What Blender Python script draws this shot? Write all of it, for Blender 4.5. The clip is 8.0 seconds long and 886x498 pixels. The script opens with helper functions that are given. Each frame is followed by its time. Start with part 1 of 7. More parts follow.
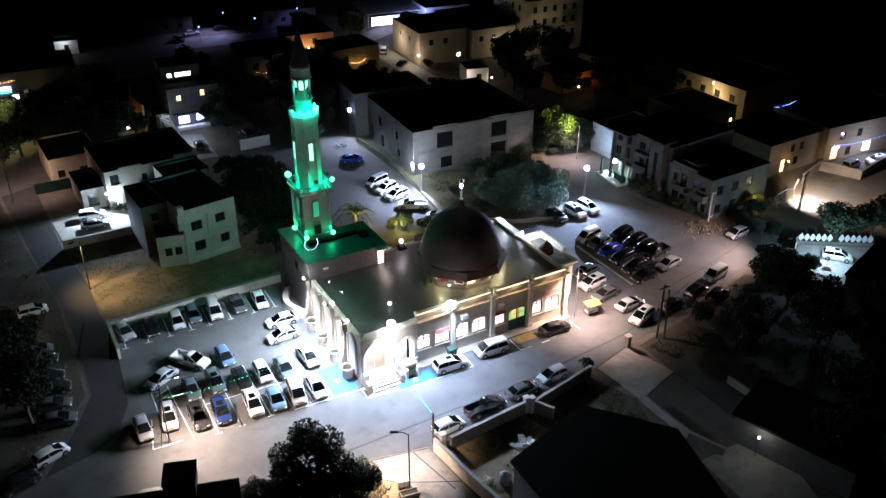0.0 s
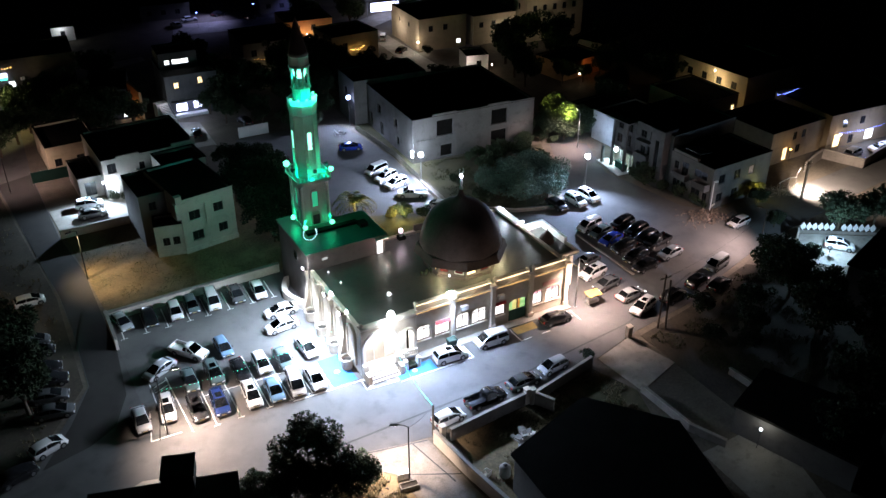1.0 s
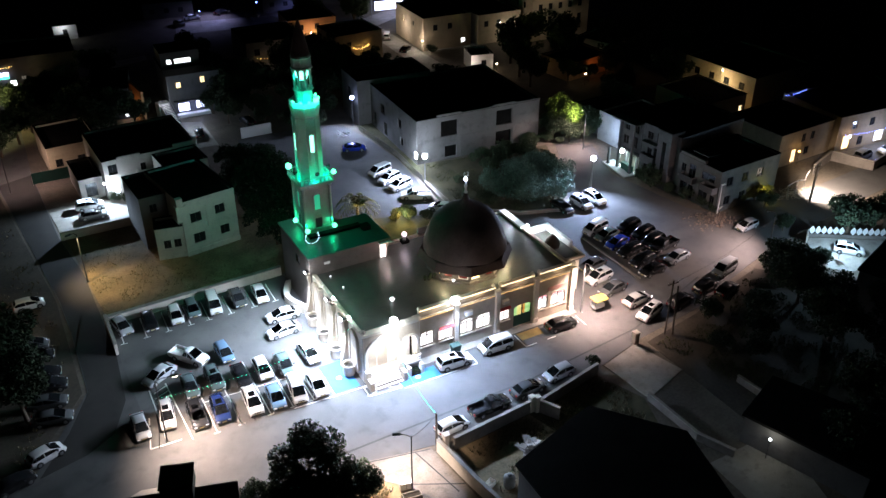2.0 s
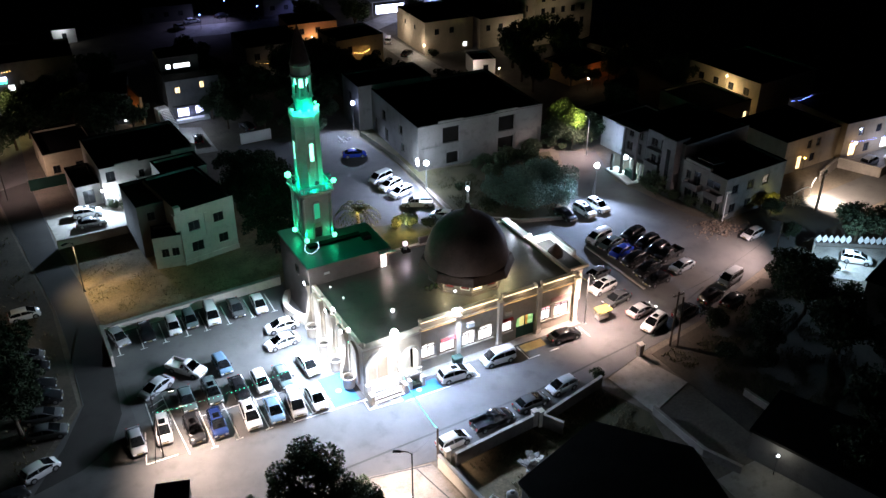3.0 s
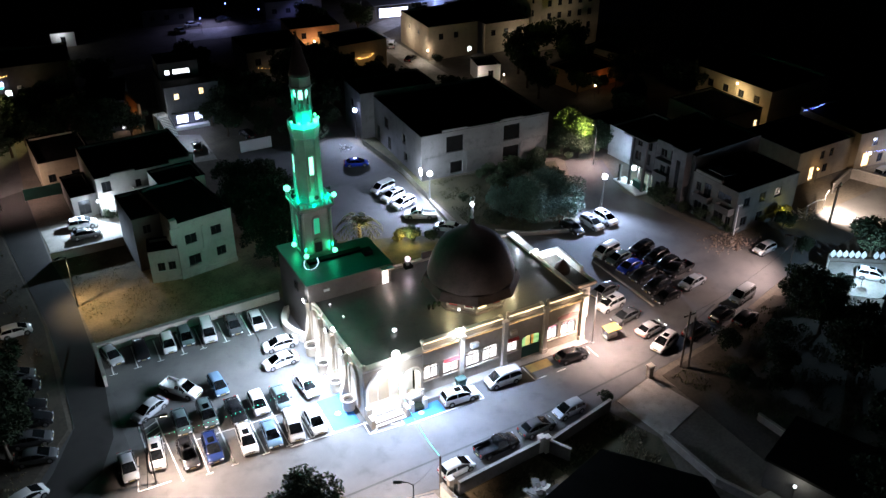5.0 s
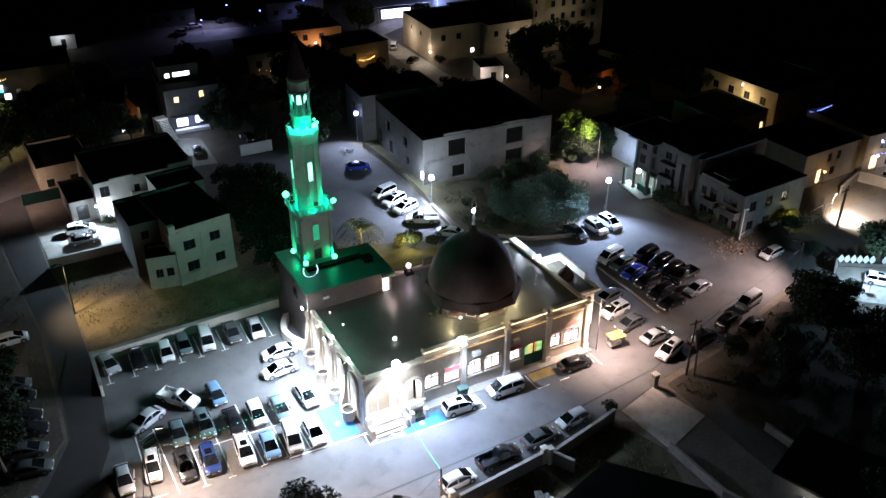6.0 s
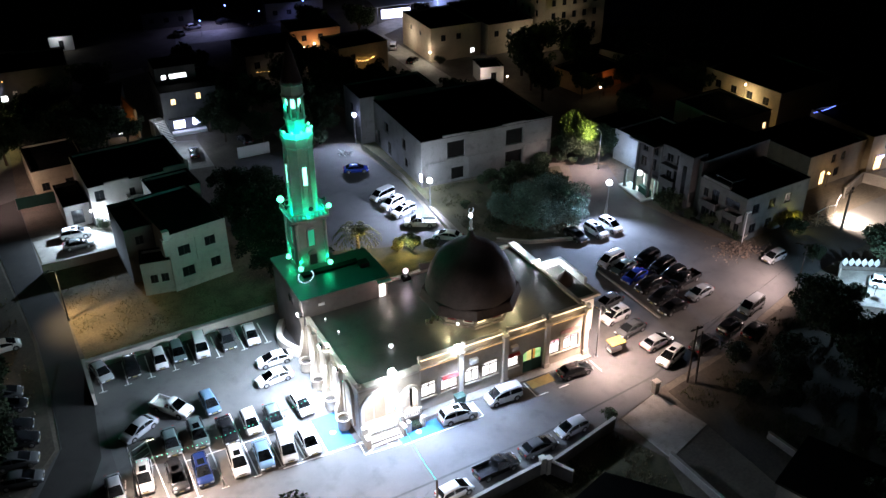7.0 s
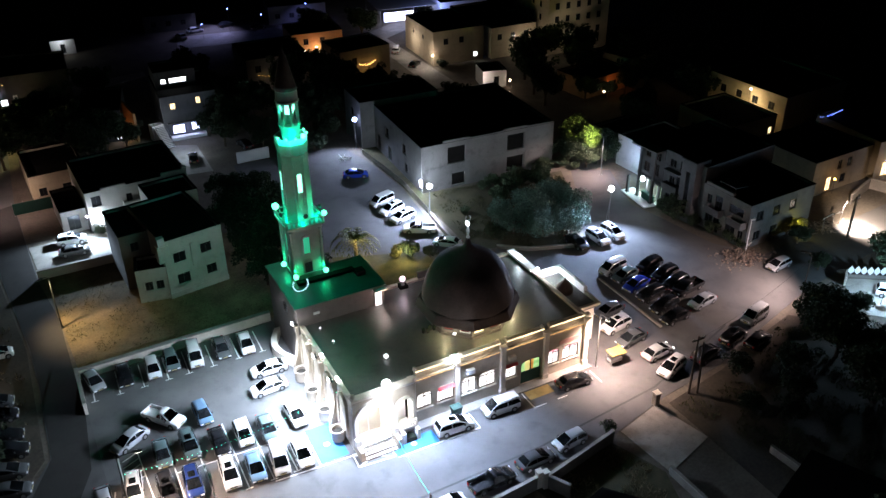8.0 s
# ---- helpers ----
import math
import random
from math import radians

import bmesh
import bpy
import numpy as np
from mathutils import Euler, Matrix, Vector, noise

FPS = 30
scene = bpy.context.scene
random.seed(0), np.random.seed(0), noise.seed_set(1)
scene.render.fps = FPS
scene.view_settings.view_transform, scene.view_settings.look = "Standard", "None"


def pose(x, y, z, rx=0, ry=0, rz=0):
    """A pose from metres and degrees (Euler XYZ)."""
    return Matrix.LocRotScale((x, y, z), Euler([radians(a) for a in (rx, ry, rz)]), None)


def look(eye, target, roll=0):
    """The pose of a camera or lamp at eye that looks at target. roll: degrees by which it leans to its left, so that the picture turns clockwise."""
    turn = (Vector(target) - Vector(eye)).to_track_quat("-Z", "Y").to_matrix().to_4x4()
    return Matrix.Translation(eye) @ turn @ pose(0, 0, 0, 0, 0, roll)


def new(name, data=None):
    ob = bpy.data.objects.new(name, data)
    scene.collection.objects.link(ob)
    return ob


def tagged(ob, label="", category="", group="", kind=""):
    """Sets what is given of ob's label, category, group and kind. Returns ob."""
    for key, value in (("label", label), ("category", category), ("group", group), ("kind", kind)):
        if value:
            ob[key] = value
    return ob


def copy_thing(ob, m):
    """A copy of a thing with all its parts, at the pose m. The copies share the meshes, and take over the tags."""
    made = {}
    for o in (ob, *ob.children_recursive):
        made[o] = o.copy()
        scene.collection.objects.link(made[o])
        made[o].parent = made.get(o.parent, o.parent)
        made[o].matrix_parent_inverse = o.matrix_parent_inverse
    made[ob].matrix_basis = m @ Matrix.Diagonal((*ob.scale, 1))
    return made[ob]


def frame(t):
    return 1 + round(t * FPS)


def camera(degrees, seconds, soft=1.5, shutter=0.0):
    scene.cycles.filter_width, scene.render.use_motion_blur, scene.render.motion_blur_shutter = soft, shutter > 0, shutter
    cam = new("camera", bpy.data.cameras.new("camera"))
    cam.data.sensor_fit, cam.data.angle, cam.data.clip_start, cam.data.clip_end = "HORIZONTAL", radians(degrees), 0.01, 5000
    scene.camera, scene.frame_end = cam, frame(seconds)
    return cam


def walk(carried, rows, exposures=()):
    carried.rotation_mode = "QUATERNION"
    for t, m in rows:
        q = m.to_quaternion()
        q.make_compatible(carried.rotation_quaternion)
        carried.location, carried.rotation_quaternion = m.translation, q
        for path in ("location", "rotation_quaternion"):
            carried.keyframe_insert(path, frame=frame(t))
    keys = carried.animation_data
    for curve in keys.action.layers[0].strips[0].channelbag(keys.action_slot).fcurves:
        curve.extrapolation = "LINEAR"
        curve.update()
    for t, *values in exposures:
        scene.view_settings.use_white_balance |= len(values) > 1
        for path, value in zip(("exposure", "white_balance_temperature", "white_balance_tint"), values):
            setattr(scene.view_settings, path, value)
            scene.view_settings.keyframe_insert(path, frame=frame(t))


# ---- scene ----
cam = camera(54.2, 8.0)

PATH = [
    (0, (-4.435, -6.268, 67.675), (-3.468, -4.554, 66.562), 0.1),
    (0.5, (-4.269, -5.948, 67.698), (-3.308, -4.242, 66.571), 0.1),
    (1, (-3.961, -5.332, 67.721), (-3.002, -3.635, 66.576), 0.1),
    (1.5, (-3.531, -4.581, 67.719), (-2.580, -2.885, 66.566), 0.1),
    (3, (-2.024, -1.851, 67.851), (-1.079, -0.150, 66.702), 0.1),
    (3.5, (-1.585, -1.042, 67.884), (-0.642, 0.661, 66.734), 0.1),
    (4, (-1.137, -0.112, 67.937), (-0.193, 1.589, 66.786), 0.1),
    (4.5, (-0.600, 0.876, 67.957), (0.342, 2.578, 66.807), 0.2),
    (6, (1.232, 3.271, 67.904), (2.158, 4.980, 66.752), -0.1),
    (6.5, (2.041, 3.945, 67.867), (2.967, 5.653, 66.715), -0.2),
    (7, (2.869, 4.511, 67.807), (3.785, 6.223, 66.651), -0.4),
    (7.5, (3.823, 5.034, 67.695), (4.729, 6.754, 66.541), -0.5),
    (8, (4.896, 5.522, 67.562), (5.796, 7.247, 66.410), -0.6),
]
walk(cam, [(t, look(eye, target, roll)) for t, eye, target, roll in PATH])

# ---- world and light ----
UNIT = 1.13                       # metres to one unit of the plan below
TRUE = Matrix.Scale(UNIT, 4)

world = bpy.data.worlds.new("night_sky")
scene.world = world
world.use_nodes = True
wn = world.node_tree.nodes
wn["Background"].inputs[0].default_value = (0.10, 0.13, 0.22, 1)
wn["Background"].inputs[1].default_value = 0.0016

COOL = (0.74, 0.86, 1.0)
WHITE = (0.93, 0.97, 1.0)
ICE = (0.62, 0.78, 1.0)
FLOOD = (0.54, 0.69, 1.0)
WARM = (1.0, 0.72, 0.46)
PEACH = (1.0, 0.72, 0.68)
AMBER = (1.0, 0.60, 0.24)
YELLOW = (1.0, 0.86, 0.38)
GREEN = (0.0, 1.0, 0.42)
MINT = (0.0, 1.0, 0.58)


def bulb(name, at, power, color, radius=0.12):
    d = bpy.data.lights.new(name, "POINT")
    d.energy, d.color, d.shadow_soft_size = power * UNIT ** 2, color, radius
    ob = new(name, d)
    ob.matrix_basis = Matrix.Translation(Vector(at) * UNIT)
    return ob


def beam(name, at, aim, power, color, cone=150, blend=0.9, radius=0.15):
    d = bpy.data.lights.new(name, "SPOT")
    d.energy, d.color, d.shadow_soft_size = power * UNIT ** 2, color, radius
    d.spot_size, d.spot_blend = radians(cone), blend
    ob = new(name, d)
    ob.matrix_basis = look(Vector(at) * UNIT, Vector(aim) * UNIT)
    return ob


# floodlights on the front parapet
beam("flood_light", (28.9, 63.3, 7.2), (27.0, 58.4, 0), 19000, FLOOD, 122, 0.6, 0.4)
beam("flood_light", (36.6, 64.2, 6.9), (37.2, 58.8, 0), 23500, FLOOD, 132, 0.8, 0.4)
# floodlights along the west parapet, over the car park
for fy, fp in ((78.8, 9400), (72.4, 13200), (68.2, 13400)):
    beam("flood_light", (23.6, fy, 6.6), (19.4, fy - 0.5, 0), fp, (0.66, 0.78, 1.0), 130, 0.5, 0.25)
# added fill aimed back at the entrance; no fixture hangs here
beam("flood_light", (29.0, 62.4, 7.4), (28.8, 65.0, 1.5), 1300, (0.80, 0.88, 1.0), 120, 0.9)
# small lamps on the buttresses of the west wall, with added fill points lower down
for fy in (68.35, 71.85, 75.35, 78.4):
    bulb("wall_light", (24.75, fy, 6.9), 120, WHITE, 0.1)
    bulb("wall_light", (24.3, fy, 3.4), 130, WHITE, 0.1)
# entrance porch
bulb("porch_light", (27.6, 64.9, 4.0), 380, WHITE, 0.2)
bulb("porch_light", (30.9, 64.9, 3.4), 160, WHITE, 0.2)
# warm strip lights washing the street front between the pilasters
for wx in (34.5, 39.8, 45.3, 50.7):
    bulb("cornice_light", (wx, 64.35, 6.75), 44, WARM, 0.3)
bulb("cornice_light", (53.9, 64.2, 5.6), 170, WARM, 0.2)
# street lamps
beam("street_light", (6.3, 65.3, 7.5), (8.2, 63.2, 0), 18500, (1.0, 0.76, 0.64), 122, 1.0)
beam("street_light", (22.3, 49.7, 6.6), (22.0, 51.8, 0), 11500, (1.0, 0.80, 0.70), 128, 0.95)
beam("street_light", (53.9, 62.7, 7.0), (55.0, 63.0, 0), 16500, (1.0, 0.74, 0.66), 134, 1.0)
beam("street_light", (75.0, 89.4, 5.0), (71.0, 83.0, 0), 16500, (0.50, 0.65, 1.0), 126, 0.8)
beam("street_light", (53.1, 102.9, 4.7), (49.8, 103.0, 0), 15000, (0.58, 0.69, 1.0), 136, 0.9)
bulb("street_light", (54.2, 104.4, 4.8), 1600, (0.66, 0.80, 1.0), 0.3)
bulb("wall_light", (55.35, 109.9, 1.9), 1300, (0.66, 0.78, 1.0), 0.1)
beam("street_light", (74.8, 89.5, 5.1), (64.0, 86.0, 0), 9500, (0.50, 0.65, 1.0), 90, 0.9)
bulb("street_light", (75.9, 89.2, 5.6), 260, (0.72, 0.82, 1.0), 0.3)
beam("street_light", (53.4, 130.4, 5.2), (48.6, 125.0, 0), 7000, (0.56, 0.68, 1.0), 138, 0.7)
beam("street_light", (82.9, 102.2, 6.0), (83.7, 108.0, 5.0), 21000, (1.0, 1.0, 0.22), 58, 1.0)
beam("street_light", (82.8, 102.6, 5.6), (81.0, 104.0, 0), 5200, PEACH, 140, 0.9)
beam("street_light", (103.0, 71.5, 5.0), (104.2, 71.6, 0), 30000, (1.0, 0.88, 0.76), 66, 0.9)
beam("street_light", (103.0, 71.5, 5.1), (107.6, 70.6, 0), 18000, (1.0, 0.78, 0.64), 124, 0.9)
# added fill for the east road; its lamp pole is made up
beam("street_light", (84.0, 63.2, 6.3), (77.0, 69.5, 0), 10500, PEACH, 138, 0.9)
beam("street_light", (2.4, 99.6, 6.9), (4.8, 98.8, 0), 4800, (1.0, 0.74, 0.42), 98, 1.0)
beam("street_light", (-2.2, 132.0, 7.0), (-1.0, 135.0, 0), 2800, PEACH, 150, 0.9)
beam("street_light", (-9.0, 92.0, 8.0), (-5.0, 95.0, 0), 360, (1.0, 0.66, 0.36), 130, 0.95)
# minaret lamps, each washing the stone beside it
for gx, gy, gp in ((26.95, 86.3, 90), (27.2, 83.6, 85), (30.42, 83.6, 85), (30.9, 87.4, 20)):
    bulb("green_light", (gx, gy, 9.6), gp, GREEN, 0.1)
for gx, gy, gp in ((28.4, 83.45, 130), (30.65, 84.7, 120), (26.9, 85.1, 110), (29.25, 87.5, 40)):
    bulb("green_light", (gx, gy, 15.3), gp, MINT, 0.1)
    beam("green_light", (gx, gy, 15.3), (28.8 + (gx - 28.8) * 0.75, 85.5 + (gy - 85.5) * 0.75, 23.0), 950, GREEN, 60, 0.8, 0.1)
bulb("green_light", (26.2, 88.0, 16.3), 480, (0.06, 1.0, 0.66), 0.2)
# two added spill beams that tint the white house and the mosque roof
beam("green_light", (25.85, 83.0, 16.0), (14.0, 96.0, 0), 1050, (0.26, 1.0, 0.84), 110, 0.9)
beam("green_light", (26.05, 82.8, 16.0), (30.15, 73.0, 5.8), 420, (0.0, 0.9, 0.8), 90, 0.9)
bulb("green_light", (31.2, 83.0, 16.4), 150, GREEN, 0.2)
for gx, gy, gp in ((27.25, 84.9, 90), (28.35, 83.95, 140), (29.5, 84.05, 160), (30.35, 85.2, 90), (26.95, 84.55, 90), (28.15, 83.4, 120), (29.6, 83.45, 150), (30.75, 84.75, 110)):
    bulb("green_light", (gx, gy, 24.75), gp, MINT, 0.08)
bulb("green_light", (28.8, 84.55, 27.4), 50, MINT, 0.1)
bulb("green_light", (27.85, 85.2, 27.4), 44, MINT, 0.1)
# dome drum
for k in range(4):
    ang = radians((-145, -100, -62, -20)[k])
    bulb("drum_light", (42.1 + 5.1 * math.cos(ang), 72.0 + 5.1 * math.sin(ang), 6.9), 150, (1.0, 0.83, 0.48), 0.1)
bulb("roof_door_light", (34.9, 77.4, 7.4), 90, PEACH, 0.1)
bulb("roof_globe_light", (38.5, 80.2, 7.9), 110, (1.0, 0.80, 0.95), 0.3)
bulb("garden_light", (45.3, 93.9, 1.8), 420, YELLOW, 0.1)
bulb("garden_light", (40.2, 97.0, 2.4), 380, YELLOW, 0.1)
# added point that yellows the roadside shrubs; no lamp stands here
bulb("garden_light", (95.0, 73.6, 2.4), 110, (0.9, 0.85, 0.2), 0.1)
bulb("east_porch_light", (54.6, 74.6, 6.5), 620, (0.84, 0.92, 1.0), 0.1)
bulb("east_parapet_light", (53.5, 79.4, 7.3), 300, COOL, 0.1)
# houses and yards round about
beam("yard_light", (8.6, 120.8, 3.4), (6.4, 117.0, 0), 10000, (0.60, 0.78, 1.0), 140, 0.5)
bulb("yard_light", (10.6, 121.4, 2.4), 500, (0.74, 0.86, 1.0), 0.1)
bulb("carport_light", (86.2, 94.0, 2.5), 760, (0.62, 1.0, 0.90), 0.1)
bulb("wall_light", (86.0, 99.8, 3.0), 620, (0.42, 0.60, 1.0), 0.1)
bulb("house_light", (110.2, 80.7, 2.4), 40, AMBER, 0.1)
bulb("house_light", (121.6, 79.4, 2.6), 70, WARM, 0.1)
bulb("house_light", (127.0, 77.4, 2.6), 900, (0.5, 0.6, 1.0), 0.1)
bulb("house_light", (118.4, 107.0, 4.2), 260, (1.0, 0.80, 0.45), 0.1)
bulb("court_light", (91.6, 57.4, 3.4), 2700, (0.48, 0.74, 1.0), 0.1)
bulb("house_light", (29.9, 149.0, 1.6), 110, (0.42, 0.48, 1.0), 0.1)
bulb("house_light", (25.2, 149.2, 4.2), 90, (0.9, 0.95, 1.0), 0.1)
bulb("house_light", (52.0, 163.0, 3.0), 55, (1.0, 0.78, 0.6), 0.1)
bulb("house_light", (20.4, 153.6, 1.8), 60, (1.0, 0.42, 0.14), 0.1)
bulb("yard_light", (27.8, 141.6, 3.0), 560, ICE, 0.1)
bulb("house_light", (82.9, 161.6, 2.6), 330, (1.0, 0.88, 0.78), 0.1)
# two added points without a fixture, brightening the far street and its walls
bulb("house_light", (82.6, 171.6, 3.6), 330, (1.0, 0.88, 0.78), 0.1)
bulb("house_light", (84.0, 182.0, 6.0), 280, (1.0, 0.88, 0.78), 0.1)
bulb("house_light", (86.4, 144.2, 2.4), 170, (1.0, 0.80, 0.70), 0.1)
bulb("house_light", (64.5, 176.6, 3.0), 260, (1.0, 0.50, 0.28), 0.1)
bulb("house_light", (68.6, 157.6, 3.4), 12, AMBER, 0.1)
bulb("house_light", (105.0, 157.0, 3.2), 200, (1.0, 0.86, 0.7), 0.1)
bulb("house_light", (112.0, 150.0, 6.0), 260, (1.0, 0.86, 0.7), 0.1)
bulb("house_light", (106.0, 129.4, 2.4), 90, (1.0, 0.34, 0.12), 0.1)
bulb("house_light", (6.0, 176.6, 3.4), 22, WARM, 0.1)
bulb("house_light", (16.4, 208.2, 3.0), 90, (0.9, 0.95, 1.0), 0.1)
bulb("house_light", (2.4, 134.2, 2.6), 50, (1.0, 0.70, 0.48), 0.1)
# added unseen source with no post, to yellow the trees by the lane
bulb("street_light", (-1.6, 158.0, 7.2), 1500, (1.0, 0.86, 0.36), 0.15)
bulb("yard_light", (54.2, 35.0, 2.9), 45, (0.96, 0.95, 0.84), 0.1)
beam("blue_light", (52.6, 211.6, 6.4), (50.0, 209.6, 0), 3000, (0.42, 0.44, 1.0), 122, 0.8)
beam("blue_light", (71.6, 203.0, 6.0), (72.0, 205.0, 0), 1000, (0.26, 0.30, 1.0), 110, 0.6)
bulb("hall_light", (98.0, 187.0, 5.0), 1100, (0.3, 0.4, 1.0), 0.1)
EXPOSURE = 0.17
scene.view_settings.exposure = EXPOSURE

# ---- materials ----
def material(name, color, rough=0.7, metal=0.0, vary=0.25, big=0.4, fine=9.0, bump=0.15, second=None, stain=0.0, island=0.0, objects=0.0, tint=False, coat=0.0, spec=0.5):
    m = bpy.data.materials.new(name)
    m.use_nodes = True
    nt = m.node_tree
    n, ln = nt.nodes, nt.links
    b = n["Principled BSDF"]
    b.inputs["Roughness"].default_value, b.inputs["Metallic"].default_value = rough, metal
    b.inputs["Coat Weight"].default_value, b.inputs["Specular IOR Level"].default_value = coat, spec
    geo = n.new("ShaderNodeTexCoord")
    lo, hi = n.new("ShaderNodeTexNoise"), n.new("ShaderNodeTexNoise")
    lo.inputs["Scale"].default_value, hi.inputs["Scale"].default_value = big, fine
    lo.inputs["Detail"].default_value, hi.inputs["Detail"].default_value = 4, 5
    for node in (lo, hi):
        ln.new(geo.outputs["Object"], node.inputs["Vector"])
    add = n.new("ShaderNodeMath")
    add.operation = "MULTIPLY_ADD"
    ln.new(lo.outputs["Fac"], add.inputs[0])
    add.inputs[1].default_value = 0.65
    half = n.new("ShaderNodeMath")
    half.operation = "MULTIPLY"
    ln.new(hi.outputs["Fac"], half.inputs[0])
    half.inputs[1].default_value = 0.35
    ln.new(half.outputs[0], add.inputs[2])
    ramp = n.new("ShaderNodeValToRGB")
    a = [c * (1 - vary) for c in color]
    z = second if second else [min(1, c * (1 + vary)) for c in color]
    ramp.color_ramp.elements[0].position, ramp.color_ramp.elements[1].position = 0.34, 0.66
    ramp.color_ramp.elements[0].color, ramp.color_ramp.elements[1].color = (*a, 1), (*z, 1)
    ln.new(add.outputs[0], ramp.inputs["Fac"])
    out = ramp.outputs["Color"]
    if tint:
        info = n.new("ShaderNodeObjectInfo")
        mix = n.new("ShaderNodeMix")
        mix.data_type, mix.blend_type = "RGBA", "MULTIPLY"
        mix.inputs["Factor"].default_value = 1
        ln.new(out, mix.inputs["A"])
        ln.new(info.outputs["Color"], mix.inputs["B"])
        out = mix.outputs["Result"]
    for amount, kind in ((island, "island"), (objects, "object")):
        if amount:
            src = n.new("ShaderNodeNewGeometry") if kind == "island" else n.new("ShaderNodeObjectInfo")
            mr = n.new("ShaderNodeMapRange")
            mr.inputs["To Min"].default_value, mr.inputs["To Max"].default_value = 1 - amount, 1 + amount
            ln.new(src.outputs["Random Per Island" if kind == "island" else "Random"], mr.inputs["Value"])
            hs = n.new("ShaderNodeHueSaturation")
            ln.new(mr.outputs["Result"], hs.inputs["Value"])
            ln.new(out, hs.inputs["Color"])
            out = hs.outputs["Color"]
    if stain:
        st = n.new("ShaderNodeTexNoise")
        st.inputs["Scale"].default_value, st.inputs["Detail"].default_value, st.inputs["Roughness"].default_value = big * 3.1, 7, 0.65
        ln.new(geo.outputs["Object"], st.inputs["Vector"])
        sr = n.new("ShaderNodeMapRange")
        sr.inputs["From Min"].default_value, sr.inputs["From Max"].default_value = 0.52, 0.72
        sr.inputs["To Min"].default_value, sr.inputs["To Max"].default_value = 0, stain
        ln.new(st.outputs["Fac"], sr.inputs["Value"])
        mx = n.new("ShaderNodeMix")
        mx.data_type = "RGBA"
        ln.new(sr.outputs["Result"], mx.inputs["Factor"])
        ln.new(out, mx.inputs["A"])
        mx.inputs["B"].default_value = (*[c * 0.35 for c in color], 1)
        out = mx.outputs["Result"]
    ln.new(out, b.inputs["Base Color"])
    if bump:
        bp = n.new("ShaderNodeBump")
        bp.inputs["Strength"].default_value, bp.inputs["Distance"].default_value = bump, 0.03
        ln.new(hi.outputs["Fac"], bp.inputs["Height"])
        ln.new(bp.outputs["Normal"], b.inputs["Normal"])
    return m


def glow(name, color, strength):
    m = bpy.data.materials.new(name)
    m.use_nodes = True
    b = m.node_tree.nodes["Principled BSDF"]
    b.inputs["Base Color"].default_value = (*[0.8 * c for c in color], 1)
    b.inputs["Emission Color"].default_value = (*color, 1)
    b.inputs["Emission Strength"].default_value = strength
    return m


def curtain_glow(name, color, strength):
    """A lit room behind a pane: bright, with soft uneven folds."""
    m = glow(name, color, strength)
    n, ln = m.node_tree.nodes, m.node_tree.links
    co, w = n.new("ShaderNodeTexCoord"), n.new("ShaderNodeTexNoise")
    w.inputs["Scale"].default_value = 2.4
    ln.new(co.outputs["Object"], w.inputs["Vector"])
    mr = n.new("ShaderNodeMapRange")
    mr.inputs["From Min"].default_value, mr.inputs["From Max"].default_value = 0.3, 0.7
    mr.inputs["To Min"].default_value, mr.inputs["To Max"].default_value = 0.35 * strength, 1.4 * strength
    ln.new(w.outputs["Fac"], mr.inputs["Value"])
    ln.new(mr.outputs["Result"], n["Principled BSDF"].inputs["Emission Strength"])
    return m


M_GROUND = material("dry_earth", (0.115, 0.096, 0.074), 0.95, vary=0.4, big=0.12, fine=3.0, bump=0.6, second=(0.18, 0.155, 0.12), stain=0.5)
M_DARKSOIL = material("dark_garden_soil", (0.060, 0.050, 0.038), 0.95, vary=0.4, big=0.15, fine=3.0, bump=0.6, second=(0.10, 0.082, 0.058), stain=0.5)
M_FIELD = material("dry_grass_field", (0.12, 0.10, 0.05), 0.95, vary=0.35, big=0.25, fine=4.0, bump=0.7, second=(0.25, 0.18, 0.10), stain=0.6)
M_GRASS = material("garden_grass", (0.042, 0.05, 0.018), 0.95, vary=0.4, big=0.5, fine=7.0, bump=0.8, second=(0.10, 0.085, 0.04), stain=0.4)
M_ROUGHGRASS = material("rough_dry_grass", (0.058, 0.056, 0.026), 0.95, vary=0.4, big=0.3, fine=6.0, bump=0.8, second=(0.095, 0.082, 0.045), stain=0.5)
M_ASPHALT = material("worn_asphalt", (0.086, 0.084, 0.086), 0.82, vary=0.34, big=0.16, fine=14.0, bump=0.25, second=(0.125, 0.122, 0.118), stain=0.45)
M_LOT = material("car_park_asphalt", (0.095, 0.096, 0.097), 0.8, vary=0.22, big=0.2, fine=14.0, bump=0.25, second=(0.125, 0.125, 0.122), stain=0.4)
M_OLD = material("old_lane_asphalt", (0.029, 0.027, 0.025), 0.88, vary=0.3, big=0.2, fine=12.0, bump=0.3, stain=0.4)
M_CONCRETE = material("pale_concrete", (0.28, 0.26, 0.23), 0.85, vary=0.28, big=0.3, fine=9.0, bump=0.25, stain=0.6)
M_LANE = material("patched_lane_concrete", (0.17, 0.145, 0.125), 0.88, vary=0.32, big=0.35, fine=7.0, bump=0.3, second=(0.27, 0.24, 0.21), stain=0.6)
M_SEAM = material("gutter_concrete", (0.05, 0.05, 0.05), 0.9, bump=0.3)
M_PAINT = material("road_paint", (0.72, 0.72, 0.70), 0.7, vary=0.15, fine=16, bump=0.1, stain=0.4)
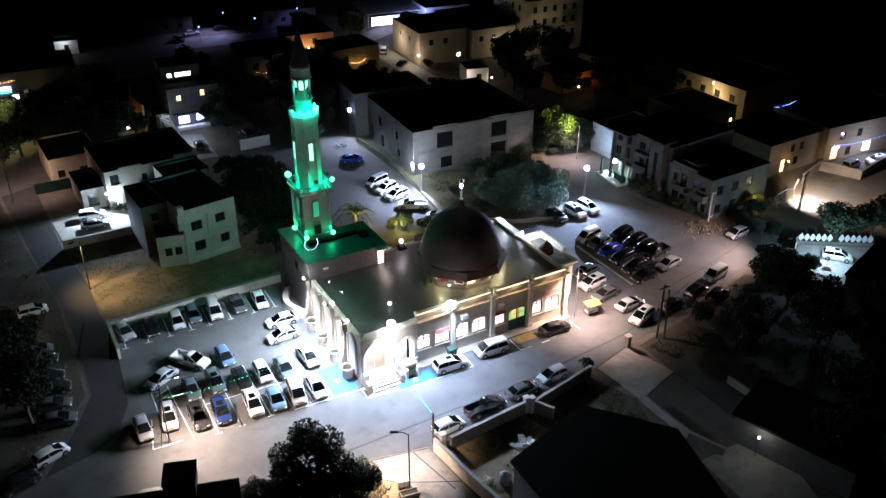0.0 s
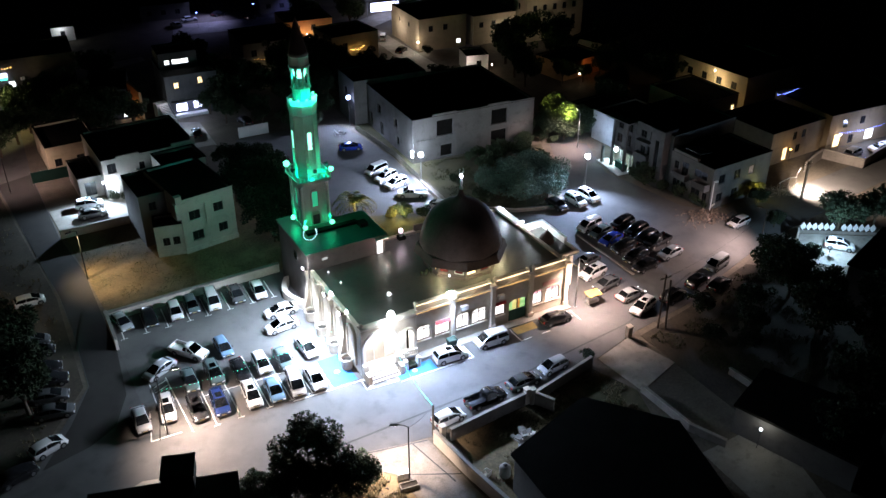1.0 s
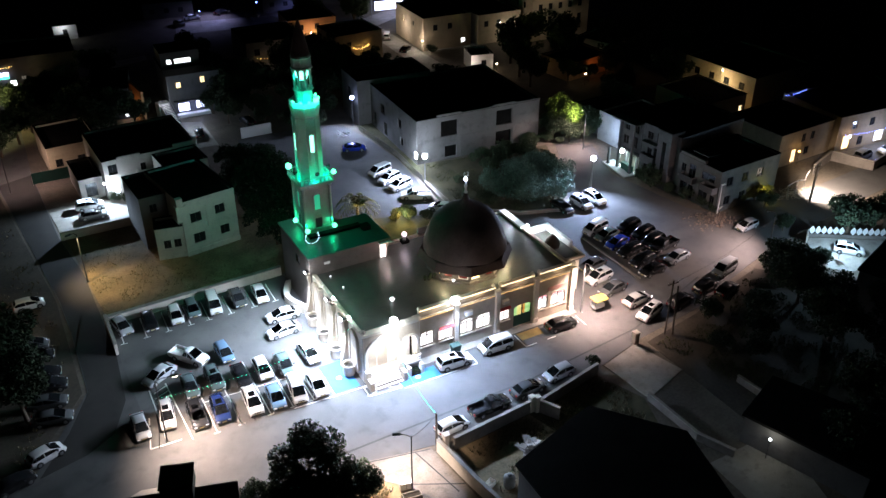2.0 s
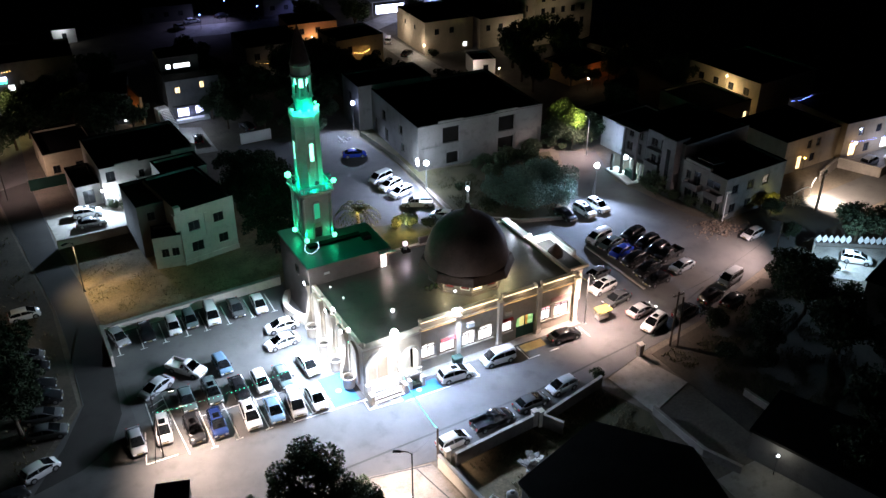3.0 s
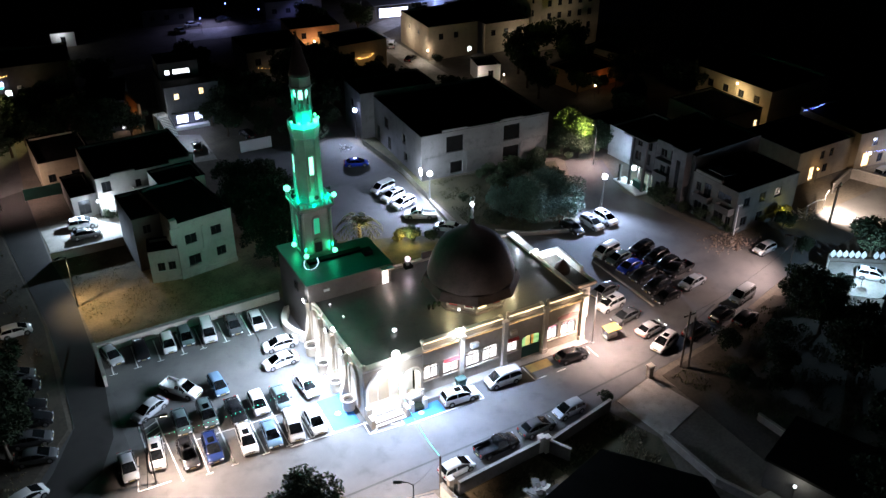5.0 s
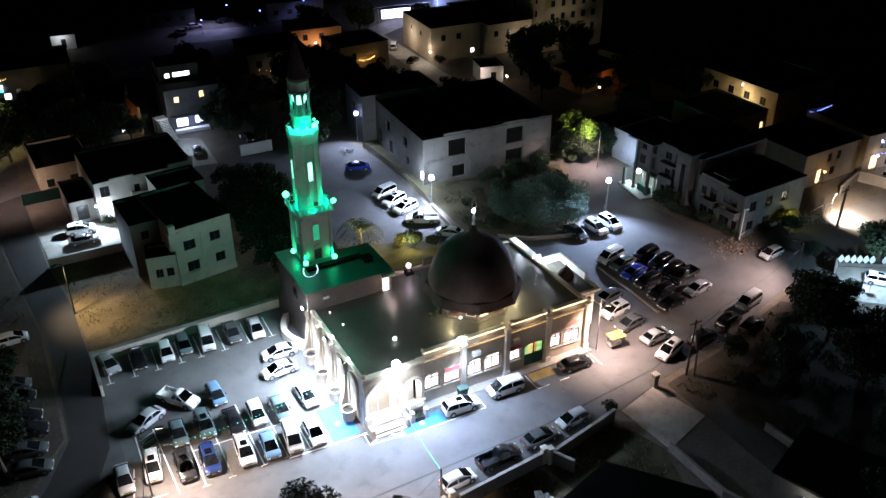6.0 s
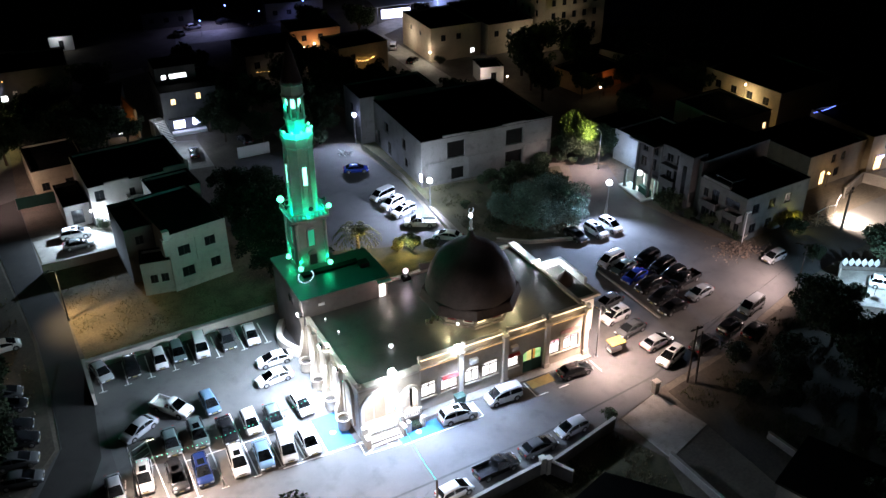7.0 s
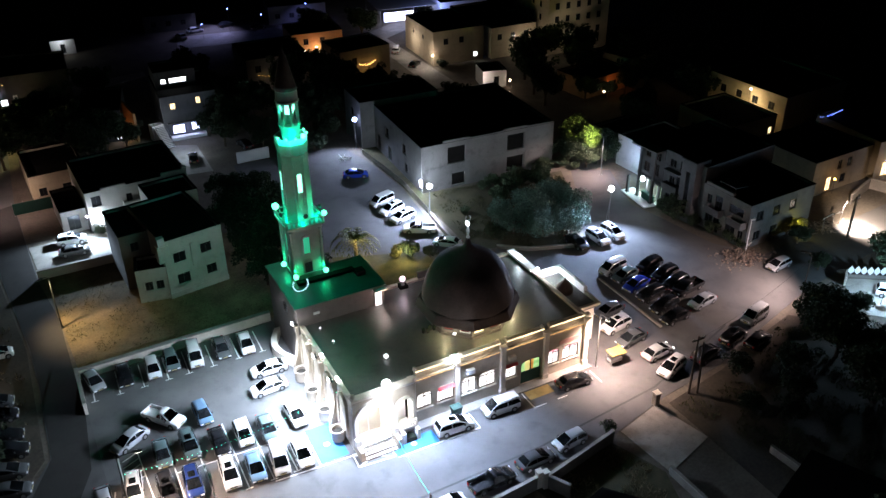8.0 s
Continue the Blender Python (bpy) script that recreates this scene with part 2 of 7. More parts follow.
M_BLUEBAY = material("blue_bay_paint", (0.02, 0.16, 0.42), 0.7, vary=0.18, big=0.9, fine=16, bump=0.1, stain=0.35)
M_YELBAY = material("yellow_bay_paint", (0.30, 0.20, 0.06), 0.7, vary=0.2, big=0.9, fine=16, bump=0.1, stain=0.5)
M_STONE = material("limestone", (0.42, 0.36, 0.29), 0.75, vary=0.15, big=0.5, fine=8.0, bump=0.2, stain=0.25)
M_STONE2 = material("pale_limestone", (0.62, 0.56, 0.48), 0.7, vary=0.12, big=0.6, fine=8.0, bump=0.15, stain=0.2)
M_MINARET = material("minaret_stone", (0.30, 0.285, 0.25), 0.75, vary=0.14, big=0.6, fine=8.0, bump=0.2, stain=0.2)
M_ROOF = material("roof_membrane", (0.10, 0.105, 0.10), 0.36, vary=0.3, big=0.22, fine=6.0, bump=0.12, second=(0.125, 0.12, 0.105), stain=0.45)
M_STAIRBLOCK = material("dark_rendered_stone", (0.115, 0.10, 0.092), 0.8, vary=0.2, big=0.5, fine=8.0, bump=0.2, stain=0.35)
# night darkness put into the colour: near black, low specular, so unlit roofs stay black
M_UNLITBLACK = material("unlit_black_roof", (0.011, 0.0105, 0.010), 0.95, vary=0.3, big=0.3, fine=6.0, bump=0.2, stain=0.4, spec=0.06)
M_DOME = material("dome_cladding", (0.046, 0.029, 0.025), 0.62, vary=0.3, big=0.7, fine=5.0, bump=0.12, stain=0.4, spec=0.2)
M_PLASTER = material("grey_white_plaster", (0.46, 0.44, 0.41), 0.85, vary=0.14, big=0.3, fine=7.0, bump=0.15, stain=0.35)
M_CREAM = material("cream_plaster", (0.52, 0.43, 0.30), 0.85, vary=0.14, big=0.3, fine=7.0, bump=0.15, stain=0.3)
M_DULLCREAM = material("dull_cream_plaster", (0.27, 0.21, 0.13), 0.9, vary=0.2, big=0.3, fine=7.0, bump=0.2, stain=0.45)
M_OCHRE = material("ochre_plaster", (0.42, 0.25, 0.12), 0.85, vary=0.18, big=0.3, fine=7.0, bump=0.15, stain=0.3)
M_BARE = material("raw_concrete_block", (0.165, 0.160, 0.152), 0.9, vary=0.25, big=0.22, fine=5.0, bump=0.3, stain=0.6)
M_BLOCK = material("weathered_dark_render", (0.082, 0.083, 0.086), 0.9, vary=0.32, big=0.3, fine=5.0, bump=0.3, stain=0.7)
M_BLOCK2 = material("weathered_grey_render", (0.125, 0.124, 0.12), 0.9, vary=0.32, big=0.3, fine=5.0, bump=0.3, stain=0.6)
M_DARKRED = material("dark_red_glass", (0.12, 0.02, 0.02), 0.25, vary=0.2, bump=0.0)
# stained plaster, its base colour lowered to paint in the shade of unlit walls
M_DIM = material("shade_dimmed_grimy_plaster", (0.11, 0.105, 0.10), 0.9, vary=0.2, big=0.3, fine=7.0, bump=0.2, stain=0.4)
M_METAL = material("galvanised_steel", (0.30, 0.30, 0.30), 0.45, metal=0.8, vary=0.15, bump=0.05)
M_DARKMETAL = material("dark_painted_steel", (0.05, 0.05, 0.05), 0.5, metal=0.5, vary=0.2, bump=0.05)
M_WHITE = material("white_paint", (0.75, 0.75, 0.74), 0.5, vary=0.06, bump=0.05)
M_OLDWALL = material("weathered_garden_wall", (0.19, 0.17, 0.15), 0.9, vary=0.25, big=0.5, fine=7.0, bump=0.3, stain=0.5)
M_OLDSLAB = material("weathered_slab", (0.33, 0.30, 0.26), 0.9, vary=0.25, big=0.4, fine=9.0, bump=0.3, stain=0.5)
M_FRAME = material("dark_window_frame", (0.022, 0.022, 0.024), 0.5, vary=0.1, bump=0.0)
M_WOOD = material("weathered_wood", (0.085, 0.068, 0.055), 0.8, vary=0.3, big=2, fine=20, bump=0.3)
M_GREENSHEET = material("green_mesh_screen", (0.022, 0.09, 0.068), 0.8, vary=0.2, bump=0.2)
M_STRAW = material("dry_grass_blades", (0.17, 0.14, 0.075), 0.9, vary=0.3, big=0.3, fine=4, bump=0.0, island=0.5)
M_WEED = material("dull_green_weeds", (0.075, 0.078, 0.034), 0.9, vary=0.3, big=0.3, fine=4, bump=0.0, island=0.5)
M_BARK = material("bark", (0.09, 0.065, 0.045), 0.95, vary=0.3, big=2, fine=14, bump=0.6)
# one foliage in two colours: darkened as in night shade, then raised as if lamp-lit
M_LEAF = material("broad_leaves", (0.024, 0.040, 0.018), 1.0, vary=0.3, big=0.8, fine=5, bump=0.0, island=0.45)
M_LITLEAF = material("lamp_lit_broad_leaves", (0.050, 0.075, 0.036), 0.9, vary=0.3, big=0.8, fine=5, bump=0.0, island=0.5)
M_OLIVE = material("olive_leaves", (0.10, 0.165, 0.13), 0.9, vary=0.25, big=0.8, fine=5, bump=0.0, island=0.4)
# leaf colour brightened and yellowed to carry the lamp light on palm and shrubs
M_YELLOWLIT = material("yellow_lit_leaves", (0.21, 0.19, 0.065), 0.7, vary=0.25, bump=0.0, island=0.3)
M_RUBBLE = material("rubble_stone", (0.15, 0.12, 0.10), 0.95, vary=0.3, big=1.0, bump=0.4, objects=0.3, island=0.3)
M_PAINTED = material("car_paint", (0.92, 0.92, 0.92), 0.22, metal=0.1, vary=0.05, big=1.2, fine=6, bump=0.0, tint=True, coat=0.6)
M_GLASS = material("tinted_car_glass", (0.012, 0.014, 0.016), 0.08, vary=0.1, bump=0.0)
M_TYRE = material("tyre_rubber", (0.018, 0.018, 0.018), 0.85, vary=0.2, bump=0.1)
M_RIM = material("alloy_rim", (0.42, 0.42, 0.43), 0.35, metal=0.9, vary=0.1, bump=0.0)
M_HEAD = material("headlight_lens", (0.70, 0.72, 0.74), 0.12, vary=0.05, bump=0.0)
M_TAIL = material("tail_light_lens", (0.35, 0.02, 0.02), 0.2, vary=0.05, bump=0.0)
M_PLATE = material("number_plate", (0.40, 0.34, 0.14), 0.5, vary=0.05, bump=0.0)
M_TRIM = material("black_plastic_trim", (0.025, 0.025, 0.026), 0.6, vary=0.1, bump=0.0)
M_PANE = material("dark_window_pane", (0.015, 0.017, 0.02), 0.1, vary=0.1, bump=0.0)
M_YELLOWCLOTH = material("yellow_canopy_cloth", (0.42, 0.25, 0.05), 0.8, vary=0.15, bump=0.1)
M_BIN = material("dark_green_plastic", (0.012, 0.045, 0.035), 0.6, vary=0.15, bump=0.05)
M_SOIL = material("planter_soil", (0.016, 0.012, 0.008), 0.95, vary=0.3, bump=0.6)
M_CABLE = material("black_cable", (0.02, 0.02, 0.02), 0.7, vary=0.1, bump=0.0)
M_PINK = material("faded_pink_cloth", (0.40, 0.22, 0.20), 0.85, vary=0.15, bump=0.1)
M_RED = material("red_awning", (0.45, 0.05, 0.05), 0.8, vary=0.15, bump=0.1)
G_FLOOD = glow("floodlight_glow", (0.85, 0.94, 1.0), 60)
G_COOL = glow("cool_lamp_glow", (0.80, 0.86, 1.0), 40)
G_WARM = glow("warm_lamp_glow", (1.0, 0.80, 0.55), 30)
G_STRIP = glow("warm_strip_glow", (1.0, 0.80, 0.52), 3.2)
G_ORANGE = glow("orange_strip_glow", (1.0, 0.62, 0.22), 1.6)
G_AMBER = glow("amber_glow", (1.0, 0.55, 0.15), 10)
G_GREENL = glow("green_lamp_glow", (0.14, 1.0, 0.52), 3.2)
G_MINT = glow("mint_panel_glow", (0.30, 1.0, 0.72), 2.4)
G_DIMGREEN = glow("dim_green_glow", (0.06, 1.0, 0.55), 0.22)
G_GREENSTRING = glow("green_string_glow", (0.05, 1.0, 0.55), 4)
G_CYANSTRING = glow("cyan_string_glow", (0.2, 1.0, 0.9), 4)
G_BLUEL = glow("blue_lamp_glow", (0.15, 0.22, 1.0), 12)
G_CRESCENT = glow("crescent_bulb_glow", (0.55, 0.75, 1.0), 3)
G_BLUEWHITE = glow("blue_white_glow", (0.45, 0.55, 1.0), 14)
G_ROOM = curtain_glow("lit_room", (1.0, 0.94, 0.92), 2.2)
G_ROOMPINK = curtain_glow("lit_room_pink_curtain", (1.0, 0.42, 0.5), 1.3)
G_ROOMYEL = curtain_glow("lit_room_yellow", (1.0, 0.80, 0.30), 0.9)
G_ROOMGREEN = curtain_glow("lit_room_green", (0.55, 1.0, 0.38), 0.7)
G_ROOMAMBER = curtain_glow("lit_room_amber", (1.0, 0.45, 0.10), 0.6)
G_ROOMWARM = curtain_glow("lit_room_warm", (1.0, 0.72, 0.38), 2.6)
G_ROOMCOOL = curtain_glow("lit_room_cool", (0.9, 0.95, 1.0), 4.0)
G_FAINT = curtain_glow("faint_lit_room", (0.9, 0.85, 0.75), 0.10)
G_GLOBE = glow("globe_lamp_glow", (1.0, 0.80, 0.94), 1.3)
G_SHOP = glow("lit_shop_panel", (0.62, 0.66, 1.0), 6)
G_RED = glow("lit_tail_light", (1.0, 0.06, 0.04), 9)
G_HEADON = glow("lit_headlight", (1.0, 0.93, 0.82), 25)

# ---- building helpers ----
def mesh_from(name, bm, mat, smooth=False):
    me = bpy.data.meshes.new(name)
    bm.normal_update()
    bm.to_mesh(me)
    bm.free()
    for m in (mat if isinstance(mat, (list, tuple)) else [mat]):
        me.materials.append(m)
    if smooth:
        for p in me.polygons:
            p.use_smooth = True
    return me


def part(name, bm, mat, parent=None, label="", smooth=False):
    ob = new(name, mesh_from(name, bm, mat, smooth))
    if parent is not None:
        ob.parent = parent
    return tagged(ob, label) if label else ob


def thing(name, m, label, category, group=""):
    ob = new(name)
    ob.empty_display_size = 0.3
    ob.matrix_basis = TRUE @ m
    return tagged(ob, label, category, group)


def setting(name, bm, mat, label="", smooth=False):
    ob = tagged(part(name, bm, mat, None, label, smooth), kind="structure")
    ob.matrix_basis = TRUE
    return ob


def box(bm, x0, x1, y0, y1, z0, z1):
    v = [bm.verts.new(p) for p in ((x0, y0, z0), (x1, y0, z0), (x1, y1, z0), (x0, y1, z0), (x0, y0, z1), (x1, y0, z1), (x1, y1, z1), (x0, y1, z1))]
    for f in ((3, 2, 1, 0), (4, 5, 6, 7), (0, 1, 5, 4), (1, 2, 6, 5), (2, 3, 7, 6), (3, 0, 4, 7)):
        bm.faces.new([v[i] for i in f])
    return bm


def boxes(*rows):
    bm = bmesh.new()
    for r in rows:
        box(bm, *r)
    return bm


def soften(bm, width=0.03, segments=2):
    bmesh.ops.bevel(bm, geom=list(bm.edges), offset=width, segments=segments, affect="EDGES", profile=0.6, clamp_overlap=True)
    return bm


def prism(poly, z0, z1, bm=None):
    bm = bm or bmesh.new()
    if sum(a[0] * b[1] - b[0] * a[1] for a, b in zip(poly, poly[1:] + poly[:1])) < 0:
        poly = poly[::-1]
    lo, hi = [bm.verts.new((x, y, z0)) for x, y in poly], [bm.verts.new((x, y, z1)) for x, y in poly]
    bm.faces.new(lo[::-1]), bm.faces.new(hi)
    for i in range(len(poly)):
        j = (i + 1) % len(poly)
        bm.faces.new((lo[i], lo[j], hi[j], hi[i]))
    return bm


def lathe(profile, sides=24, turn=0.0, bm=None, at=(0, 0, 0)):
    """A turned solid from (radius, height) pairs, bottom to top."""
    bm = bm or bmesh.new()
    rings = []
    for r, z in profile:
        rings.append([bm.verts.new((at[0] + r * math.cos(turn + k * math.tau / sides), at[1] + r * math.sin(turn + k * math.tau / sides), at[2] + z)) for k in range(sides)])
    for a, b in zip(rings, rings[1:]):
        for k in range(sides):
            j = (k + 1) % sides
            bm.faces.new((a[k], a[j], b[j], b[k]))
    bm.faces.new(rings[0][::-1]), bm.faces.new(rings[-1])
    return bm


def tube(points, radius, sides=6, bm=None, radius_end=None):
    bm = bm or bmesh.new()
    pts = [Vector(p) for p in points]
    rings = []
    for i, p in enumerate(pts):
        d = (pts[min(i + 1, len(pts) - 1)] - pts[max(i - 1, 0)]).normalized()
        u = d.cross(Vector((0, 0, 1)) if abs(d.z) < 0.95 else Vector((1, 0, 0))).normalized()
        w = d.cross(u)
        r = radius if radius_end is None else radius + (radius_end - radius) * i / (len(pts) - 1)
        rings.append([bm.verts.new(p + r * (math.cos(a) * u + math.sin(a) * w)) for a in [k * math.tau / sides for k in range(sides)]])
    for a, b in zip(rings, rings[1:]):
        for k in range(sides):
            j = (k + 1) % sides
            bm.faces.new((a[k], b[k], b[j], a[j]))
    bm.faces.new(rings[0]), bm.faces.new(rings[-1][::-1])
    return bm


def ball(r, at=(0, 0, 0), bm=None, seg=10):
    bm = bm or bmesh.new()
    bmesh.ops.create_uvsphere(bm, u_segments=seg, v_segments=max(6, seg // 2 + 1), radius=r, matrix=Matrix.Translation(at))
    return bm


def pierced(length, height, thick, holes, base=0.0, bm=None):
    """A wall along +x from 0, its outer face at y=0, thick to +y. Holes: (u0, u1, z0, z1, rise); rise > 0 gives an arched head."""
    bm = bm or bmesh.new()
    us = sorted({0.0, float(length), *[h[0] for h in holes], *[h[1] for h in holes]})
    zs = sorted({base, float(height), *[h[2] for h in holes], *[h[3] for h in holes]})

    def solid(i, j):
        if not (0 <= i < len(us) - 1 and 0 <= j < len(zs) - 1):
            return False
        u, z = (us[i] + us[i + 1]) / 2, (zs[j] + zs[j + 1]) / 2
        return not any(h[0] < u < h[1] and h[2] < z < h[3] for h in holes)

    def quad(*p):
        bm.faces.new([bm.verts.new(q) for q in p])

    for i in range(len(us) - 1):
        for j in range(len(zs) - 1):
            if not solid(i, j):
                continue
            a, b, c, d = us[i], us[i + 1], zs[j], zs[j + 1]
            quad((a, 0, c), (b, 0, c), (b, 0, d), (a, 0, d))
            quad((b, thick, c), (a, thick, c), (a, thick, d), (b, thick, d))
            if not solid(i - 1, j):
                quad((a, thick, c), (a, 0, c), (a, 0, d), (a, thick, d))
            if not solid(i + 1, j):
                quad((b, 0, c), (b, thick, c), (b, thick, d), (b, 0, d))
            if not solid(i, j - 1):
                quad((a, 0, c), (a, thick, c), (b, thick, c), (b, 0, c))
            if not solid(i, j + 1):
                quad((a, 0, d), (b, 0, d), (b, thick, d), (a, thick, d))
    for h in holes:
        rise = h[4] if len(h) > 4 else 0
        if rise:
            mid, r, n = (h[0] + h[1]) / 2, (h[1] - h[0]) / 2, 12
            for k in range(n):
                x0, x1 = h[0] + (h[1] - h[0]) * k / n, h[0] + (h[1] - h[0]) * (k + 1) / n
                zz = [h[3] - rise + rise * math.sqrt(max(0, 1 - ((x - mid) / r) ** 2)) for x in (x0, x1)]
                quad((x0, 0.004, zz[0]), (x1, 0.004, zz[1]), (x1, 0.004, h[3]), (x0, 0.004, h[3]))
                quad((x1, thick - 0.004, zz[1]), (x0, thick - 0.004, zz[0]), (x0, thick - 0.004, h[3]), (x1, thick - 0.004, h[3]))
                quad((x0, 0.004, zz[0]), (x0, thick - 0.004, zz[0]), (x1, thick - 0.004, zz[1]), (x1, 0.004, zz[1]))
    bmesh.ops.remove_doubles(bm, verts=list(bm.verts), dist=0.0005)
    return bm


def placed(bm, m):
    bmesh.ops.transform(bm, matrix=m, verts=list(bm.verts))
    return bm


def arch_ring(width, height, depth, band, n=16):
    """A standing arch, its opening width wide, springing so that the crown is at height; it lies in the xz plane, depth to +y."""
    bm = bmesh.new()
    r, s = width / 2, height - width / 2
    path = [(-1, 0)] + [(math.cos(math.pi - math.pi * k / n), 1 + math.sin(math.pi * k / n)) for k in range(n + 1)] + [(1, 0)]
    rings = []
    for cx, t in path:
        rr = []
        for rad in (r, r + band):
            x = cx * rad
            z = 0 if t == 0 else s + (t - 1) * rad
            rr += [(x, 0, z), (x, depth, z)]
        rings.append([bm.verts.new(p) for p in (rr[0], rr[1], rr[3], rr[2])])
    for a, b in zip(rings, rings[1:]):
        for k in range(4):
            j = (k + 1) % 4
            bm.faces.new((a[k], a[j], b[j], b[k]))
    bm.faces.new(rings[0][::-1]), bm.faces.new(rings[-1])
    bmesh.ops.recalc_face_normals(bm, faces=list(bm.faces))
    return bm


def street_lamp(base, height, arm, head_glow, label, metal=None, globe=False, brace=False):
    """A lamp post; arm is the head's offset in x and y."""
    metal = metal or M_METAL
    t = thing("street_lamp", pose(*base, 0), label, "street lamp")
    part("pole", tube([(0, 0, 0), (0, 0, height * 0.5), (0, 0, height)], 0.09, 8, radius_end=0.055), metal, t)
    part("base_plate", boxes((-0.2, 0.2, -0.2, 0.2, 0, 0.06)), metal, t)
    ax, ay = arm
    if globe:
        # globe made larger than life so its disc takes in the bloom
        part("globe", ball(0.4, (0, 0, height + 0.28), seg=14), head_glow, t, "glowing lamp globe", True)
        part("collar", lathe([(0.1, height - 0.05), (0.14, height), (0.12, height + 0.06)], 10), metal, t)
    else:
        part("arm", tube([(0, 0, height - 0.1), (ax * 0.4, ay * 0.4, height + 0.18), (ax, ay, height + 0.25)], 0.04, 6), metal, t)
        ang = math.atan2(ay, ax)
        h = part("lamp_head", placed(soften(boxes((-0.1, 0.65, -0.14, 0.14, 0.2, 0.34)), 0.04), Matrix.Translation((ax, ay, height)) @ Matrix.Rotation(ang, 4, "Z")), metal, t)
        part("lens", placed(boxes((0.05, 0.6, -0.11, 0.11, 0.17, 0.199)), Matrix.Translation((ax, ay, height)) @ Matrix.Rotation(ang, 4, "Z")), head_glow, h, "glowing lamp lens")
    if brace:
        part("brace", tube([(-0.9, -0.5, 0), (0, 0, height * 0.7)], 0.04, 6), metal, t)
    return t


def utility_pole(base, height, label, lean=0.0, cross=True):
    t = thing("utility_pole", pose(*base, 0), label, "pole")
    part("post", tube([(0, 0, 0), (lean, 0, height)], 0.13, 8, radius_end=0.09), M_WOOD, t)
    if cross:
        part("crossarm", boxes((lean - 0.8, lean + 0.8, -0.05, 0.05, height - 0.5, height - 0.38)), M_WOOD, t)
        for k in (-0.7, 0, 0.7):
            part("insulator", lathe([(0.04, 0), (0.06, 0.06), (0.03, 0.14)], 8, at=(lean + k, 0, height - 0.38)), M_WHITE, t)
    return t


def cable(name, a, b, sag, mat, label, radius=0.018, n=16):
    a, b = Vector(a), Vector(b)
    pts = [a.lerp(b, k / n) - Vector((0, 0, sag * 4 * (k / n) * (1 - k / n))) for k in range(n + 1)]
    ob = part(name, tube(pts, radius, 5), mat)
    ob.matrix_basis = TRUE
    return tagged(ob, label, "cable")


def light_string(a, b, sag, glow_mat, label, bulbs, size=0.05):
    a, b = Vector(a), Vector(b)
    t = thing("light_string", Matrix.Identity(4), label, "string lights")
    at = lambda f: a.lerp(b, f) - Vector((0, 0, sag * 4 * f * (1 - f)))
    part("wire", tube([at(k / 16) for k in range(17)], 0.012, 4), M_CABLE, t)
    bm = bmesh.new()
    for k in range(bulbs):
        p = at((k + 0.5) / bulbs)
        bmesh.ops.create_icosphere(bm, subdivisions=1, radius=size * (0.7 + 0.6 * random.random()), matrix=Matrix.Translation(p - Vector((0, 0, 0.06))))
    tagged(part("bulb_row", bm, glow_mat, t, "row of small glowing bulbs"), kind="stuff")
    return t

# ---- ground, roads, car parks ----
g = bmesh.new()
bmesh.ops.create_grid(g, x_segments=60, y_segments=60, size=1500)
setting("ground", placed(g, pose(60, 90, -0.03)), M_GROUND, "dry brown earth reaching into the dark")

STREET = [(-60, 40), (-30, 47), (-3, 53.2), (19.5, 53.6), (28.1, 52.4), (48.8, 54.2), (57.3, 56.4), (66, 57.6), (72.7, 59.8), (86.8, 64.0), (104, 66.6),
          (120.5, 69.0), (170, 76), (170, 83), (118, 75.0), (100, 73.2), (88, 72.6), (84, 78.2), (82.5, 88), (81.5, 92.5), (86, 103.5), (80.5, 106.5), (74, 94.5), (68.1, 85.6),
          (61.1, 88.2), (57.5, 91), (54.5, 88), (53.4, 65.2), (3.6, 65.2), (3.4, 82.5), (2.4, 102.2), (1.6, 113), (0.8, 136.8), (2, 175), (-6, 175), (-4.4, 135),
          (-0.9, 97), (-0.7, 89.3), (-0.9, 77.3), (-7.4, 66.9), (-30, 58), (-60, 52)]
setting("road", prism(STREET, -0.2, 0.0), M_ASPHALT, "worn grey asphalt street and side road")
setting("road_lane", prism([(3.1, 82.4), (2.9, 102), (1.5, 113), (0.7, 136.8), (-4.3, 135), (-0.8, 97), (-0.6, 89.3), (-0.8, 77.3), (-3.6, 71.6), (-7.0, 66.4), (-2.4, 67.6), (0.4, 69.4), (2.4, 74.0)], -0.15, 0.005), M_OLD, "dark patched asphalt of the side lane")
setting("pavement_car_park", prism([(3.5, 65.1), (25.4, 65.1), (25.4, 89.2), (3.3, 88.4)], -0.2, 0.004), M_LOT, "car park asphalt beside the mosque")
setting("road_upper_car_park", prism([(36, 92), (53, 92), (52.6, 98), (54.2, 114), (53.3, 125.4), (52, 132), (46, 134), (33.6, 134.4), (32.4, 118), (34.6, 110), (36.4, 104)], -0.2, 0.004), M_ASPHALT, "asphalt car park behind the mosque")
setting("ground_field", prism([(3.6, 89.5), (25.2, 89.9), (36, 92), (36.4, 104), (34.6, 110), (31, 113.4), (13, 112.4), (2.3, 112.4)], -0.2, -0.008), M_FIELD, "dry grass and bare earth plot")
setting("ground_verge", prism([(-25, 64), (-8, 67.3), (-1.4, 77.4), (-1.2, 97), (-4.8, 135), (-25, 135)], -0.2, -0.006), M_DARKSOIL, "dry earth verge beside the lane")
setting("ground_garden_south", prism([(29.5, 51.0), (48.2, 53.4), (50.2, 47.9), (44, 30), (28.5, 30)], -0.2, -0.004), M_GRASS, "dark rough grass garden")
